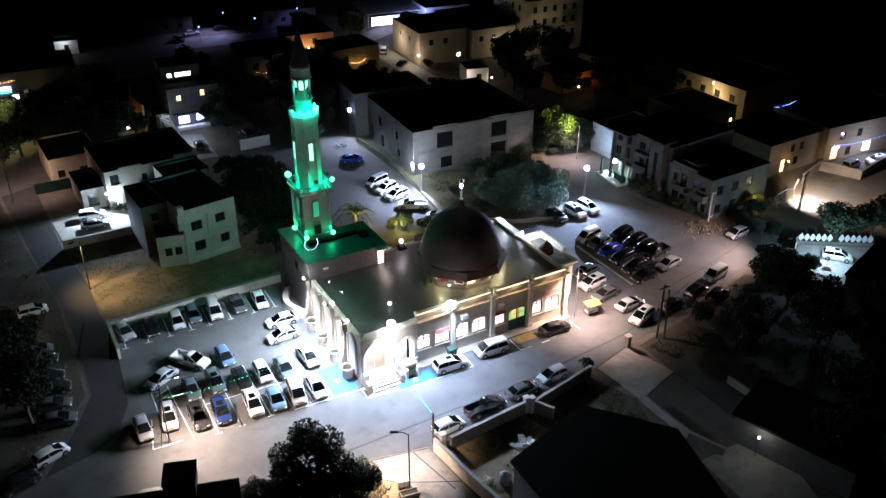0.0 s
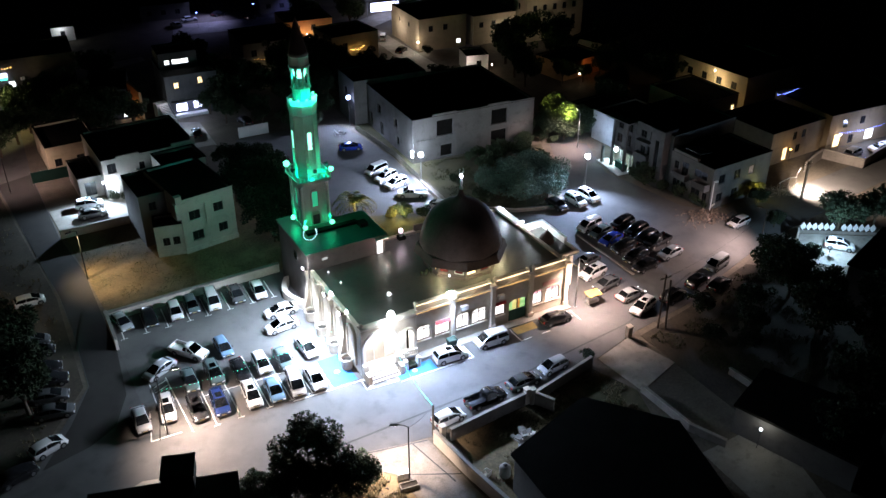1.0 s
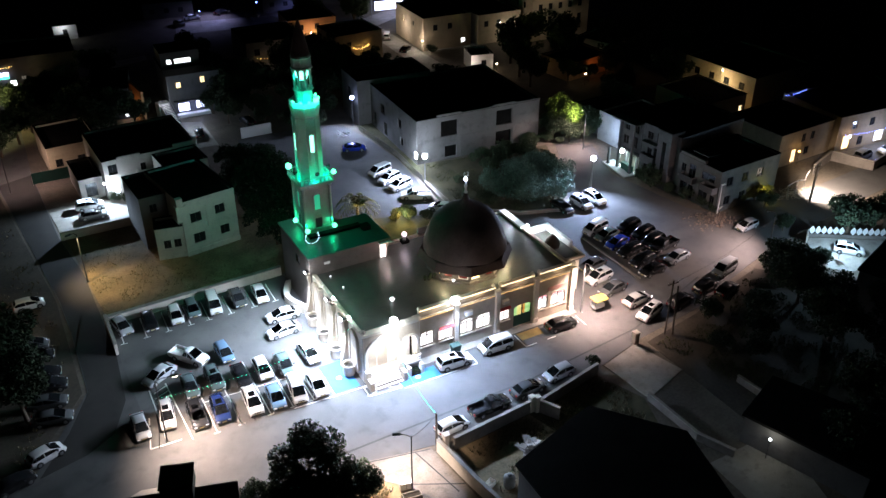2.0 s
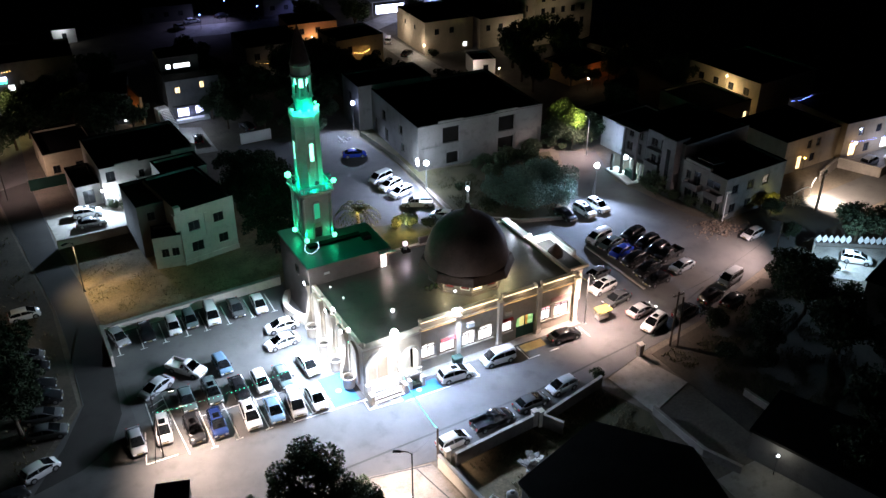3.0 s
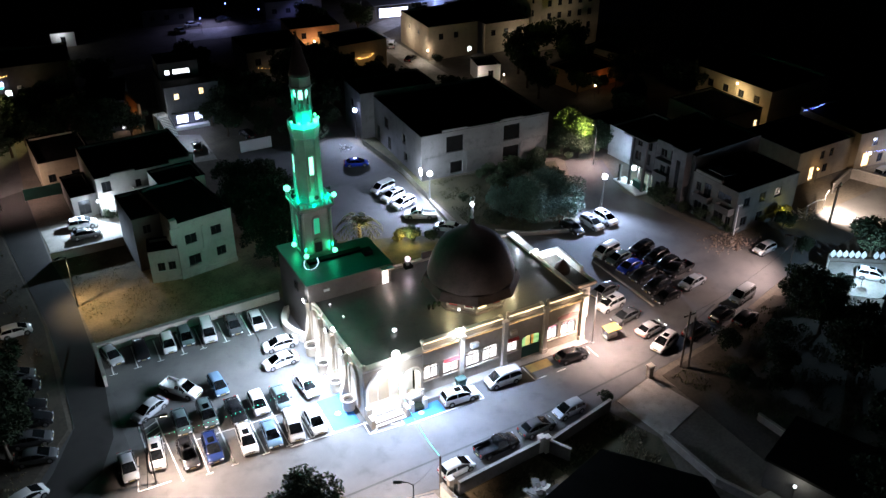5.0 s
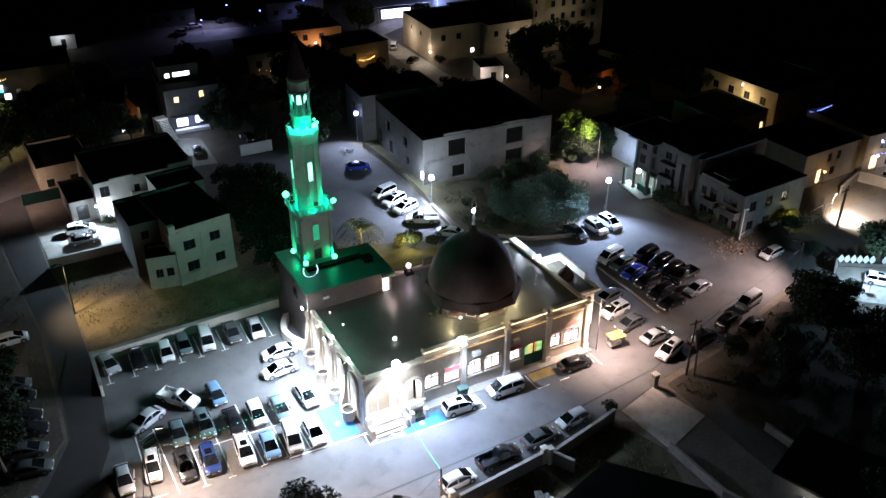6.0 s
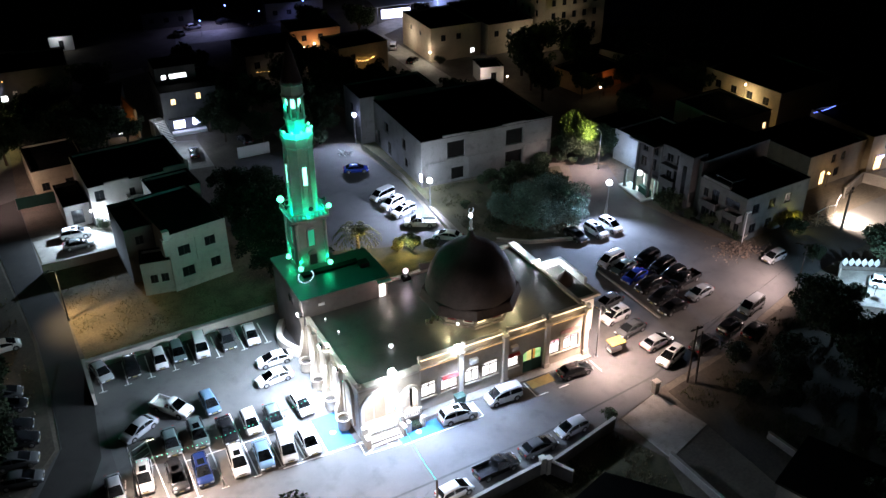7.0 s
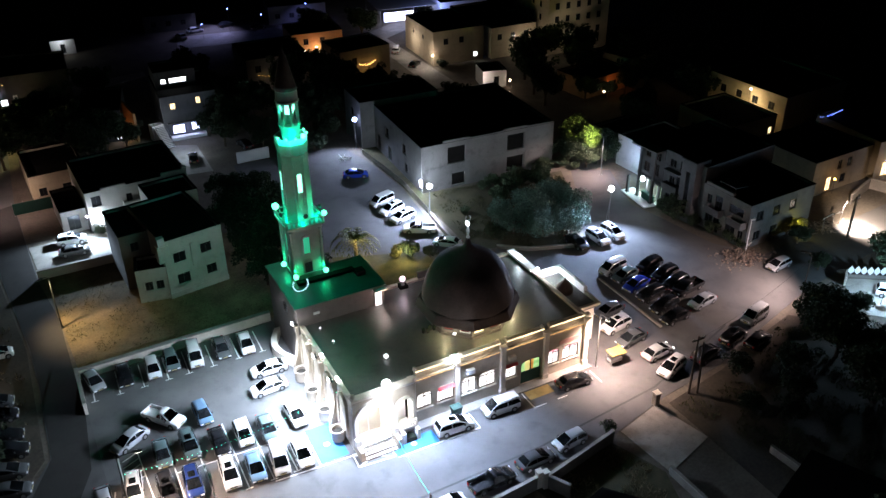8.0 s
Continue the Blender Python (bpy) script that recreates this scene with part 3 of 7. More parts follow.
setting("ground_dirt_yard", prism([(29.2, 50.8), (38.2, 51.7), (39.4, 47.0), (30.6, 42.4), (30.0, 36), (29.0, 36)], -0.2, 0.004), M_FIELD, "bare brown dirt yard behind the lane wall")
setting("ground_garden_east", prism([(57, 55.4), (66, 57), (72, 59), (80, 61), (88, 52), (84, 30), (57, 34)], -0.2, -0.006), M_DARKSOIL, "bare brown earth and weeds plot")
setting("ground_hall_garden", prism([(54.4, 92), (57.6, 91.4), (61.2, 88.8), (68, 86.2), (73.6, 95), (79, 107), (57, 110.4), (55, 112)], -0.2, -0.002), M_ROUGHGRASS, "overgrown dry grass in front of the hall")
setting("ground_hall_side", prism([(53.9, 104.2), (55.6, 104.6), (56.0, 110.4), (57.0, 130.0), (54.5, 131.0), (53.6, 128.6), (54.4, 114.6)], -0.2, 0.010), M_GRASS, "dark overgrown strip beside the hall")
# added dark sheet over the asphalt, so the ground under the bushes looks unlit
setting("ground_planting_bed", prism([(36.6, 89.6), (53.2, 89.6), (50.6, 93.4), (47.4, 95.6), (41.6, 97.6), (36.8, 99.6)], -0.2, 0.03), M_GRASS, "added dark ground sheet standing for unlit asphalt behind the mosque")
setting("pavement_lane", prism([(16.4, 53.6), (20.4, 53.75), (27.0, 52.3), (28.4, 38), (22.6, 38), (22.5, 46.4), (22.1, 49.6), (19.6, 52.0)], -0.2, 0.006), M_LANE, "pale patched concrete side lane")
setting("ground_corner", prism([(14.5, 53.4), (16.4, 53.5), (19.5, 51.9), (22.0, 49.5), (22.4, 46.4), (22.5, 38), (12, 38)], -0.2, 0.012), M_FIELD, "bare brown earth beside the lane")
for a, b in (((22.3, 49.4), (27.6, 46.6)), ((20.3, 53.6), (26.9, 52.2)), ((25.4, 52.4), (26.6, 46.0)), ((22.6, 44.0), (27.9, 42.6))):
    d = Vector((b[0] - a[0], b[1] - a[1], 0))
    setting("pavement_joint", placed(boxes((0, d.length, -0.07, 0.07, 0.006, 0.011)), Matrix.Translation((*a, 0)) @ Matrix.Rotation(math.atan2(d.y, d.x), 4, "Z")), M_SEAM, "dark joint in the concrete lane")
setting("pavement_apron", prism([(-3, 53.3), (-12, 51), (-9, 57), (1.0, 60.4), (4.5, 59.4), (4.0, 57.6)], -0.2, 0.006), M_CONCRETE, "pale worn concrete apron")
setting("pavement_driveway", prism([(49.9, 54.3), (55.5, 55.8), (57.0, 49.6), (50.6, 47.6)], -0.2, 0.03), M_OLDSLAB, "concrete driveway slab")
setting("pavement_yard", prism([(2.0, 113), (12.6, 113), (12.6, 121.9), (1.4, 121.9)], -0.2, 0.02), M_CONCRETE, "pale concrete house yard")
setting("pavement_court", prism([(91.0, 62.0), (92.7, 63.2), (101.6, 57.2), (96.5, 52.8), (90.6, 54.2), (87.6, 57)], -0.2, 0.03), M_CONCRETE, "lit paved forecourt")
setting("pavement_path", prism([(80.4, 106.6), (86, 103.6), (92, 108), (112, 122), (108, 127), (86, 113)], -0.2, 0.003), M_GROUND, "bare dirt path")
setting("pavement_street_front", soften(boxes((32.2, 53.4, 64.0, 65.09, -0.1, 0.13)), 0.02), M_CONCRETE, "raised kerbed pavement along the facade")
setting("road_far", prism([(78.5, 150), (84, 150), (84.2, 185), (110, 200), (108, 205), (80, 190)], -0.2, -0.004), M_CONCRETE, "far street between houses")
setting("road_blue", prism([(40, 201), (76, 195), (78, 204), (42, 210)], -0.2, -0.004), M_CONCRETE, "far yard under blue light")
setting("road_far_west", prism([(-30, 170), (-6.1, 176), (2.1, 176), (30, 186), (30, 189), (-30, 180)], -0.2, -0.005), M_CONCRETE, "far pale road")

setting("pavement_far_yard", prism([(25.4, 134.6), (30.2, 134.0), (30.4, 145.6), (26.0, 147.6)], -0.2, 0.005), M_CONCRETE, "small pale lit yard between houses")

# seam and gutter lines along the street
for a, b in (((-2, 55.4), (19.5, 55.7)), ((19.5, 55.7), (41.5, 56.3)), ((41.5, 56.3), (57.3, 58.1)), ((57.3, 58.1), (72, 63.0))):
    d = Vector((b[0] - a[0], b[1] - a[1], 0))
    bm = placed(boxes((0, d.length, -0.12, 0.12, 0.0, 0.005)), Matrix.Translation((*a, 0)) @ Matrix.Rotation(math.atan2(d.y, d.x), 4, "Z"))
    setting("road_seam", bm, M_SEAM, "dark gutter seam in the asphalt")
setting("pavement_kerb", soften(boxes((64.9, 65.25, 66.2, 78.2, -0.1, 0.14)), 0.02), M_CONCRETE, "concrete kerb between parking rows")


def marking(x0, y0, x1, y1, width=0.12, mat=None, label="white painted bay line", z=0.009):
    d = Vector((x1 - x0, y1 - y0, 0))
    bm = placed(boxes((0, d.length, -width / 2, width / 2, z - 0.004, z)), Matrix.Translation((x0, y0, 0)) @ Matrix.Rotation(math.atan2(d.y, d.x), 4, "Z"))
    return setting("bay_marking", bm, mat or M_PAINT, label)


for x in (9.4, 11.9, 15.0, 17.4, 19.7):                    # double row of bays
    marking(x, 64.6, x + 0.1, 74.4)
    marking(x - 0.35, 64.55, x + 0.35, 64.55, 0.1)
marking(7.0, 64.8, 6.7, 74.8)
marking(9.4, 69.7, 22.0, 69.2)
marking(11.9, 64.5, 12.0, 69.6)
marking(21.9, 64.2, 22.0, 69.4, 0.14)
marking(17.4, 64.25, 25.2, 63.9, 0.14)
for x in (4.3, 6.9, 9.4, 12.0, 14.2, 16.9, 19.8, 22.5):    # row along the north wall
    marking(x, 84.2, x + 0.1, 88.4)
    marking(x - 0.4, 84.15, x + 0.4, 84.15, 0.1)
for k in range(5):                                          # hatched corner
    marking(5.0 + 0.05 * k, 70.0 + 0.9 * k, 6.8, 70.8 + 0.9 * k, 0.11)
marking(4.7, 65.3, 4.9, 74.4)
marking(3.0, 65.4, 6.0, 65.3)
marking(3.0, 65.4, 3.9, 70.0)
for a in ((25.0, 62.2, 28.7, 61.9), (28.7, 61.9, 28.7, 63.6), (25.0, 62.2, 25.1, 64.0), (25.1, 64.0, 28.7, 63.6), (25.0, 62.2, 28.7, 63.6), (25.1, 63.9, 28.7, 61.9)):
    marking(*a, 0.13)
bm = boxes((21.98, 24.9, 64.3, 69.4, 0.004, 0.008))
setting("bay_marking", bm, M_BLUEBAY, "blue painted accessible bay")
setting("bay_marking", boxes((28.9, 33.4, 61.7, 63.5, 0.004, 0.008)), M_BLUEBAY, "blue painted accessible bay")
setting("bay_marking", boxes((44.6, 47.6, 62.6, 63.95, 0.004, 0.008)), M_YELBAY, "yellow painted no-parking bay")
marking(28.9, 61.6, 37.9, 61.5, 0.13)
marking(37.9, 61.6, 37.9, 63.9)
marking(44.3, 61.4, 44.3, 63.9)
marking(44.3, 61.4, 45.8, 61.4)
marking(47.2, 61.4, 48.4, 61.4)
marking(52.9, 61.5, 52.9, 63.6)
for x, y in ((23.4, 66.6), (31.0, 62.6)):                   # plain white emblems on the blue bays
    bm = lathe([(0.30, 0.0085), (0.30, 0.012)], 16, at=(x, y, 0))
    setting("bay_marking", bm, M_PAINT, "white painted emblem on a blue bay")


def low_wall(points, height, thick, mat, label, cap=True):
    t = tagged(thing("boundary_wall", Matrix.Identity(4), label, "wall"), kind="structure")
    for a, b in zip(points, points[1:]):
        d = Vector((b[0] - a[0], b[1] - a[1], 0))
        m = Matrix.Translation((*a, 0)) @ Matrix.Rotation(math.atan2(d.y, d.x), 4, "Z")
        part("wall_run", placed(boxes((0, d.length, -thick / 2, thick / 2, -0.15, height)), m), mat, t)
        if cap:
            part("coping", placed(soften(boxes((-0.04, d.length + 0.04, -thick / 2 - 0.05, thick / 2 + 0.05, height + 0.002, height + 0.09)), 0.015), m), M_OLDSLAB if mat is M_OLDWALL else M_CONCRETE, t)
    return t


low_wall([(3.3, 88.9), (25.2, 89.7)], 1.15, 0.45, M_STONE2, "pale stone wall behind the parked cars")
low_wall([(3.3, 88.9), (3.25, 82.4)], 1.45, 0.3, M_STONE2, "pale stone wall at the side of the car park")
low_wall([(1.7, 112.6), (12.4, 112.6)], 1.2, 0.35, M_STONE2, "plastered garden wall of the lit yard")
low_wall([(27.4, 51.6), (28.0, 46), (28.9, 40)], 1.5, 0.3, M_STONE2, "pale plastered wall along the lane")
low_wall([(28.9, 51.0), (38.3, 51.9)], 1.5, 0.25, M_OLDWALL, "garden wall along the street")
low_wall([(39.3, 51.7), (48.4, 53.7)], 1.3, 0.25, M_OLDWALL, "garden wall along the street")
low_wall([(39.3, 51.6), (40.4, 49.6)], 1.5, 0.25, M_OLDWALL, "short return of the garden wall")
low_wall([(53.75, 103.6), (53.0, 96), (53.2, 92.6)], 0.6, 0.25, M_STONE2, "low pale wall beside the upper car park")
low_wall([(57.6, 91.2), (61.3, 88.4), (68.0, 86.0)], 0.4, 0.3, M_OLDWALL, "low stone edging under the olive trees")
low_wall([(60.8, 45.2), (61.5, 37.2), (62.0, 30.7)], 0.8, 0.25, M_OLDWALL, "low garden wall in the dark")
low_wall([(50.4, 47.6), (50.6, 40.5), (52.0, 37.0)], 0.9, 0.25, M_OLDWALL, "low wall below the driveway")
low_wall([(34.4, 134.8), (39.8, 134.8)], 1.9, 0.25, M_WHITE, "short white screen wall", False)
low_wall([(109.5, 77.0), (116.4, 79.4), (119.0, 73.4), (133, 76.6)], 1.6, 0.25, M_OLDWALL, "weathered wall of a lit house yard")
low_wall([(91.0, 62.2), (92.7, 63.5)], 1.2, 0.2, M_STONE2, "pale return wall of the lit forecourt", False)
low_wall([(92.8, 63.55), (101.7, 57.6)], 0.45, 0.2, M_OLDWALL, "low dark wall of the lit forecourt", False)

# ---- mosque ----
mosque = thing("mosque", pose(0, 0, 0), "pale limestone mosque with a dark dome and lit windows", "mosque")
X0, X1, Y0, Y1 = 25.5, 53.3, 65.1, 81.0
PIL = (32.1, 37.1, 42.5, 47.8)

# street front: windows with arched heads, and a wide door
FRONT = [(33.5, 1.7, 3.55, 1.7), (35.9, 1.7, 3.55, 1.9), (38.6, 1.6, 3.5, 1.7), (40.8, 1.6, 3.5, 1.9), (43.6, 1.6, 3.4, 1.5), (49.0, 1.45, 3.3, 1.4), (51.2, 1.45, 3.3, 2.0)]
holes = [(cx - w / 2 - 32.3, cx + w / 2 - 32.3, a, b, 0.3) for cx, a, b, w in FRONT] + [(44.9 - 32.3, 47.4 - 32.3, 0.13, 3.1, 0.35)]
part("wall_front", placed(pierced(X1 - 32.3, 6.0, 0.35, holes), pose(32.3, Y0, 0)), M_STONE, mosque)
for i, (cx, a, b, w) in enumerate(FRONT):
    wnd = part("window", boxes((cx - w / 2, cx - w / 2 + 0.07, Y0 + 0.10, Y0 + 0.2, a, b), (cx + w / 2 - 0.07, cx + w / 2, Y0 + 0.10, Y0 + 0.2, a, b),
                               (cx - 0.03, cx + 0.03, Y0 + 0.10, Y0 + 0.2, a, b), (cx - w / 2 + 0.07, cx + w / 2 - 0.07, Y0 + 0.1, Y0 + 0.2, a, a + 0.07),
                               (cx - w / 2 + 0.07, cx + w / 2 - 0.07, Y0 + 0.1, Y0 + 0.2, b - 0.5, b - 0.44)), M_FRAME, mosque)
    part("pane", boxes((cx - w / 2, cx + w / 2, Y0 + 0.22, Y0 + 0.24, a, b - 0.42)), G_ROOM, wnd, "brightly lit window pane")
    part("transom_pane", boxes((cx - w / 2, cx + w / 2, Y0 + 0.22, Y0 + 0.24, b - 0.415, b)), G_ROOMPINK if i in (1, 4, 5, 6) else G_ROOM, wnd, "lit arched top light")
    part("sill", soften(boxes((cx - w / 2 - 0.12, cx + w / 2 + 0.12, Y0 - 0.12, Y0 - 0.003, a - 0.14, a - 0.01)), 0.015), M_STONE2, wnd)
    part("lintel", soften(boxes((cx - w / 2 - 0.1, cx + w / 2 + 0.1, Y0 - 0.07, Y0 - 0.003, b + 0.03, b + 0.17)), 0.015), M_STONE, wnd)
for cx, w, z in ((35.9, 1.9, 3.3), (43.6, 1.5, 3.2)):
    part("awning", placed(soften(boxes((-w / 2, w / 2, -0.42, 0, 0, 0.05)), 0.015), pose(cx, Y0 - 0.02, z + 0.3, 40, 0, 0)), M_RED, mosque, "short red cloth awning")
part("banner", soften(boxes((49.6, 52.4, Y0 - 0.09, Y0 - 0.01, 3.75, 4.25)), 0.015), M_PINK, mosque, "faded pink cloth banner over the windows")
part("air_conditioner", soften(boxes((38.2, 39.1, Y0 - 0.42, Y0 - 0.01, 4.2, 4.75)), 0.03), M_WHITE, mosque, "white air conditioner on the wall")
part("air_conditioner", soften(boxes((43.2, 44.0, Y0 - 0.42, Y0 - 0.01, 4.1, 4.6)), 0.03), M_STONE2, mosque, "pale air conditioner on the wall")
door = part("street_door", boxes((44.9, 45.0, Y0 + 0.1, Y0 + 0.22, 0.13, 3.1), (47.3, 47.4, Y0 + 0.1, Y0 + 0.22, 0.13, 3.1), (46.1, 46.2, Y0 + 0.1, Y0 + 0.22, 0.13, 3.1),
                                 (45.0, 47.3, Y0 + 0.12, Y0 + 0.2, 1.5, 1.62), (45.0, 47.3, Y0 + 0.14, Y0 + 0.19, 0.13, 1.5)), M_GREENSHEET, mosque, "dark green street door")
part("pane", boxes((45.0, 45.55, Y0 + 0.23, Y0 + 0.25, 1.62, 3.0)), G_ROOMGREEN, door, "pane lit pale green")
part("pane", boxes((45.56, 46.1, Y0 + 0.23, Y0 + 0.25, 1.62, 3.0)), G_ROOMYEL, door, "pane lit yellow")
part("pane", boxes((46.2, 46.6, Y0 + 0.23, Y0 + 0.25, 1.62, 3.0)), G_ROOMAMBER, door, "pane lit amber")
part("pane", boxes((46.61, 47.3, Y0 + 0.23, Y0 + 0.25, 1.62, 3.0)), G_ROOMGREEN, door, "pane lit pale green")
part("backing", boxes((32.5, 53.0, Y0 + 0.45, Y0 + 0.5, 0, 5.5)), M_WHITE, mosque)
# pilasters, cornice, stepped parapet, warm strips
for px in (*PIL, 53.0):
    p = part("pilaster", soften(boxes((px - 0.28, px + 0.28, Y0 - 0.38, Y0 - 0.003, 0, 5.95)), 0.03), M_STONE2, mosque)
    part("capital", soften(boxes((px - 0.38, px + 0.38, Y0 - 0.48, Y0 + 0.1, 5.96, 6.25)), 0.04), M_STONE2, p)
    part("plinth", soften(boxes((px - 0.36, px + 0.36, Y0 - 0.46, Y0 - 0.002, 0, 0.7)), 0.03), M_STONE2, p)
for a, b in zip(PIL, (*PIL[1:], 53.0)):
    c = part("cornice", soften(boxes((a + 0.3, b - 0.3, Y0 - 0.22, Y0 - 0.003, 5.62, 5.78)), 0.03), M_STONE2, mosque)
    part("strip_light", boxes((a + 0.4, b - 0.4, Y0 - 0.245, Y0 - 0.224, 5.60, 5.635)), G_ORANGE, c, "thin orange glowing strip light")
    q = part("parapet", soften(boxes((a + 0.38, b - 0.38, Y0 - 0.06, Y0 + 0.3, 6.0, 6.62)), 0.02), M_STONE, mosque)
    part("coping", soften(boxes((a + 0.3, b - 0.3, Y0 - 0.2, Y0 + 0.36, 6.622, 6.78)), 0.03), M_STONE2, q)
    part("strip_light", boxes((a + 0.4, b - 0.4, Y0 - 0.235, Y0 - 0.204, 6.66, 6.72)), G_STRIP, q, "warm glowing strip light")
    part("panel", soften(boxes((a + 0.9, b - 0.9, Y0 - 0.1, Y0 - 0.062, 6.12, 6.5)), 0.012), M_STONE, q)
    for e in (a + 0.34, b - 0.62):
        part("parapet_step", soften(boxes((e, e + 0.28, Y0 - 0.1, Y0 + 0.34, 6.79, 6.98)), 0.03), M_STONE2, q)
part("corner_ball", ball(0.32, (53.05, 65.0, 6.6), seg=12), M_STONE2, mosque, "round stone corner finial", True)

# other walls and roof
part("wall_west", placed(pierced(Y1 - Y0 - 0.36, 6.0, 0.35, []), Matrix.Translation((X0, Y1, 0)) @ Matrix.Rotation(-math.pi / 2, 4, "Z")), M_STONE2, mosque)
part("wall_east", boxes((X1 - 0.35, X1, Y0 + 0.36, Y1 - 0.36, 0, 6.0)), M_STONE, mosque)
part("wall_north", boxes((X0 + 0.36, X1, Y1 - 0.35, Y1, 0, 6.0)), M_STONE, mosque)
roof = part("roof", boxes((X0 + 0.36, X1 - 0.36, Y0 + 0.36, Y1 - 0.36, 5.55, 5.8)), M_ROOF, mosque, "dark glossy roof membrane")
part("coping", soften(boxes((X0 - 0.08, X0 + 0.42, Y0 + 0.4, 78.3, 6.003, 6.12)), 0.03), M_STONE2, mosque)
part("coping", soften(boxes((X1 - 0.42, X1 + 0.08, Y0 + 0.4, 75.78, 6.003, 6.12)), 0.03), M_STONE, mosque)
part("coping", soften(boxes((X1 - 0.55, X1 + 0.4, 75.8, Y1, 6.003, 6.3)), 0.03), M_WHITE, mosque)
part("coping", soften(boxes((35.5, X1 - 0.76, Y1 - 0.42, Y1 + 0.08, 6.003, 6.12)), 0.03), M_STONE, mosque)
part("raised_parapet", soften(boxes((40.6, 45.4, Y1 - 0.36, Y1 + 0.02, 6.122, 6.95)), 0.03), M_STAIRBLOCK, mosque)
# west front: arched frames, buttresses and wall lamps
for k in range(4):
    cy = 66.6 + 3.5 * k
    m = Matrix.Translation((X0 - 0.3, cy, 0.9)) @ Matrix.Rotation(-math.pi / 2, 4, "Z")
    part("arch_frame", placed(arch_ring(1.7, 4.5, 0.29, 0.3), m), M_STONE, mosque)
    half = [(-0.83, 0.9), (0.83, 0.9)] + [(0.83 * math.cos(a), 4.55 + 0.83 * math.sin(a)) for a in [math.pi * q / 12 for q in range(13)]]
    out = Matrix.Translation((X0 - 0.005, cy, 0)) @ Matrix(((0, 0, -1, 0), (-1, 0, 0, 0), (0, 1, 0, 0), (0, 0, 0, 1)))
    part("arch_panel", placed(prism(half, 0, 0.16), out), M_STONE2, mosque)
    b = prism([(0, 0), (1.05, 0), (1.0, 1.2), (0.68, 2.2), (0.46, 3.6), (0.4, 4.9), (0.55, 5.4), (0.55, 6.0), (0, 6.0)], -0.3, 0.3)
    part("buttress", soften(placed(b, Matrix.Translation((X0 - 0.003, cy + 1.75, 0)) @ Matrix(((-1, 0, 0, 0), (0, 0, 1, 0), (0, 1, 0, 0), (0, 0, 0, 1)))), 0.06, 2), M_STONE, mosque)
    part("corner_ball", ball(0.17, (X0 - 0.02, cy + 1.75, 6.3), seg=10), M_STONE2, mosque, "round stone finial", True)
for y in (78.8, 72.4, 68.2):
    f = part("floodlight", soften(boxes((X0 - 0.75, X0 - 0.45, y - 0.25, y + 0.25, 6.2, 6.5)), 0.03), M_DARKMETAL, mosque)
    part("bracket", tube([(X0 + 0.1, y, 6.1), (X0 - 0.5, y, 6.3)], 0.03, 6), M_DARKMETAL, f)
    part("lens", boxes((X0 - 0.78, X0 - 0.755, y - 0.22, y + 0.22, 6.22, 6.48)), G_FLOOD, f, "glowing floodlight lens")
    part("globe", ball(0.15, (X0 + 0.1, y, 6.3), seg=12), G_FLOOD, f, "small glowing globe", True)
for x, y in ((29.1, Y0 - 0.75), (36.6, Y0 - 0.5)):
    f = part("floodlight", soften(boxes((x - 0.3, x + 0.3, y - 0.05, y + 0.25, 6.8, 7.25)), 0.04), M_DARKMETAL, mosque)
    # oversized emissive ball puts the floodlight's glare into the shape
    part("lens", ball(0.42, (x, y - 0.06, 7.05), seg=16), G_FLOOD, f, "glowing floodlight ball enlarged to stand for glare", True)
    part("bracket", tube([(x, Y0, 6.3), (x, y, 6.85)], 0.04, 6), M_DARKMETAL, f)

# entrance at the south-west corner
ent = [(0.35, 3.95, 0.6, 5.3, 1.8), (4.6, 6.2, 1.5, 4.5, 0.8)]
part("entrance_wall", placed(pierced(6.6, 6.0, 0.35, ent), pose(25.52, 64.3, 0)), M_STONE, mosque)
part("entrance_side", boxes((25.5, 25.85, 64.66, 65.45, 0, 6.0), (31.75, 32.1, 64.66, 65.44, 0, 6.0)), M_STONE2, mosque)
part("entrance_back", boxes((25.9, 31.7, 65.9, 66.0, 0, 5.5)), M_WHITE, mosque)
part("entrance_floor", boxes((25.86, 31.74, 64.66, 65.88, 0.4, 0.6)), M_STONE2, mosque)
part("entrance_arch", placed(arch_ring(3.6, 4.75, 0.25, 0.34), pose(27.67, 64.06, 0.6)), M_STONE2, mosque)
part("entrance_arch", placed(arch_ring(1.6, 3.0, 0.2, 0.28), pose(30.92, 64.1, 1.5)), M_STONE2, mosque)
part("entrance_parapet", soften(boxes((25.4, 32.0, 64.2, 65.0, 6.003, 6.3)), 0.04), M_STONE2, mosque)
part("corner_ball", ball(0.26, (25.7, 64.6, 6.52), seg=12), M_STONE2, mosque, "round stone corner finial", True)
ed = part("entrance_door", soften(boxes((26.2, 29.0, 65.78, 65.86, 0.6, 3.4)), 0.02), M_WHITE, mosque)
part("door_leaf", boxes((26.35, 27.55, 65.74, 65.775, 0.6, 3.2)), M_STONE, ed)
part("door_leaf", boxes((27.65, 28.85, 65.74, 65.775, 0.6, 3.2)), M_STONE, ed)
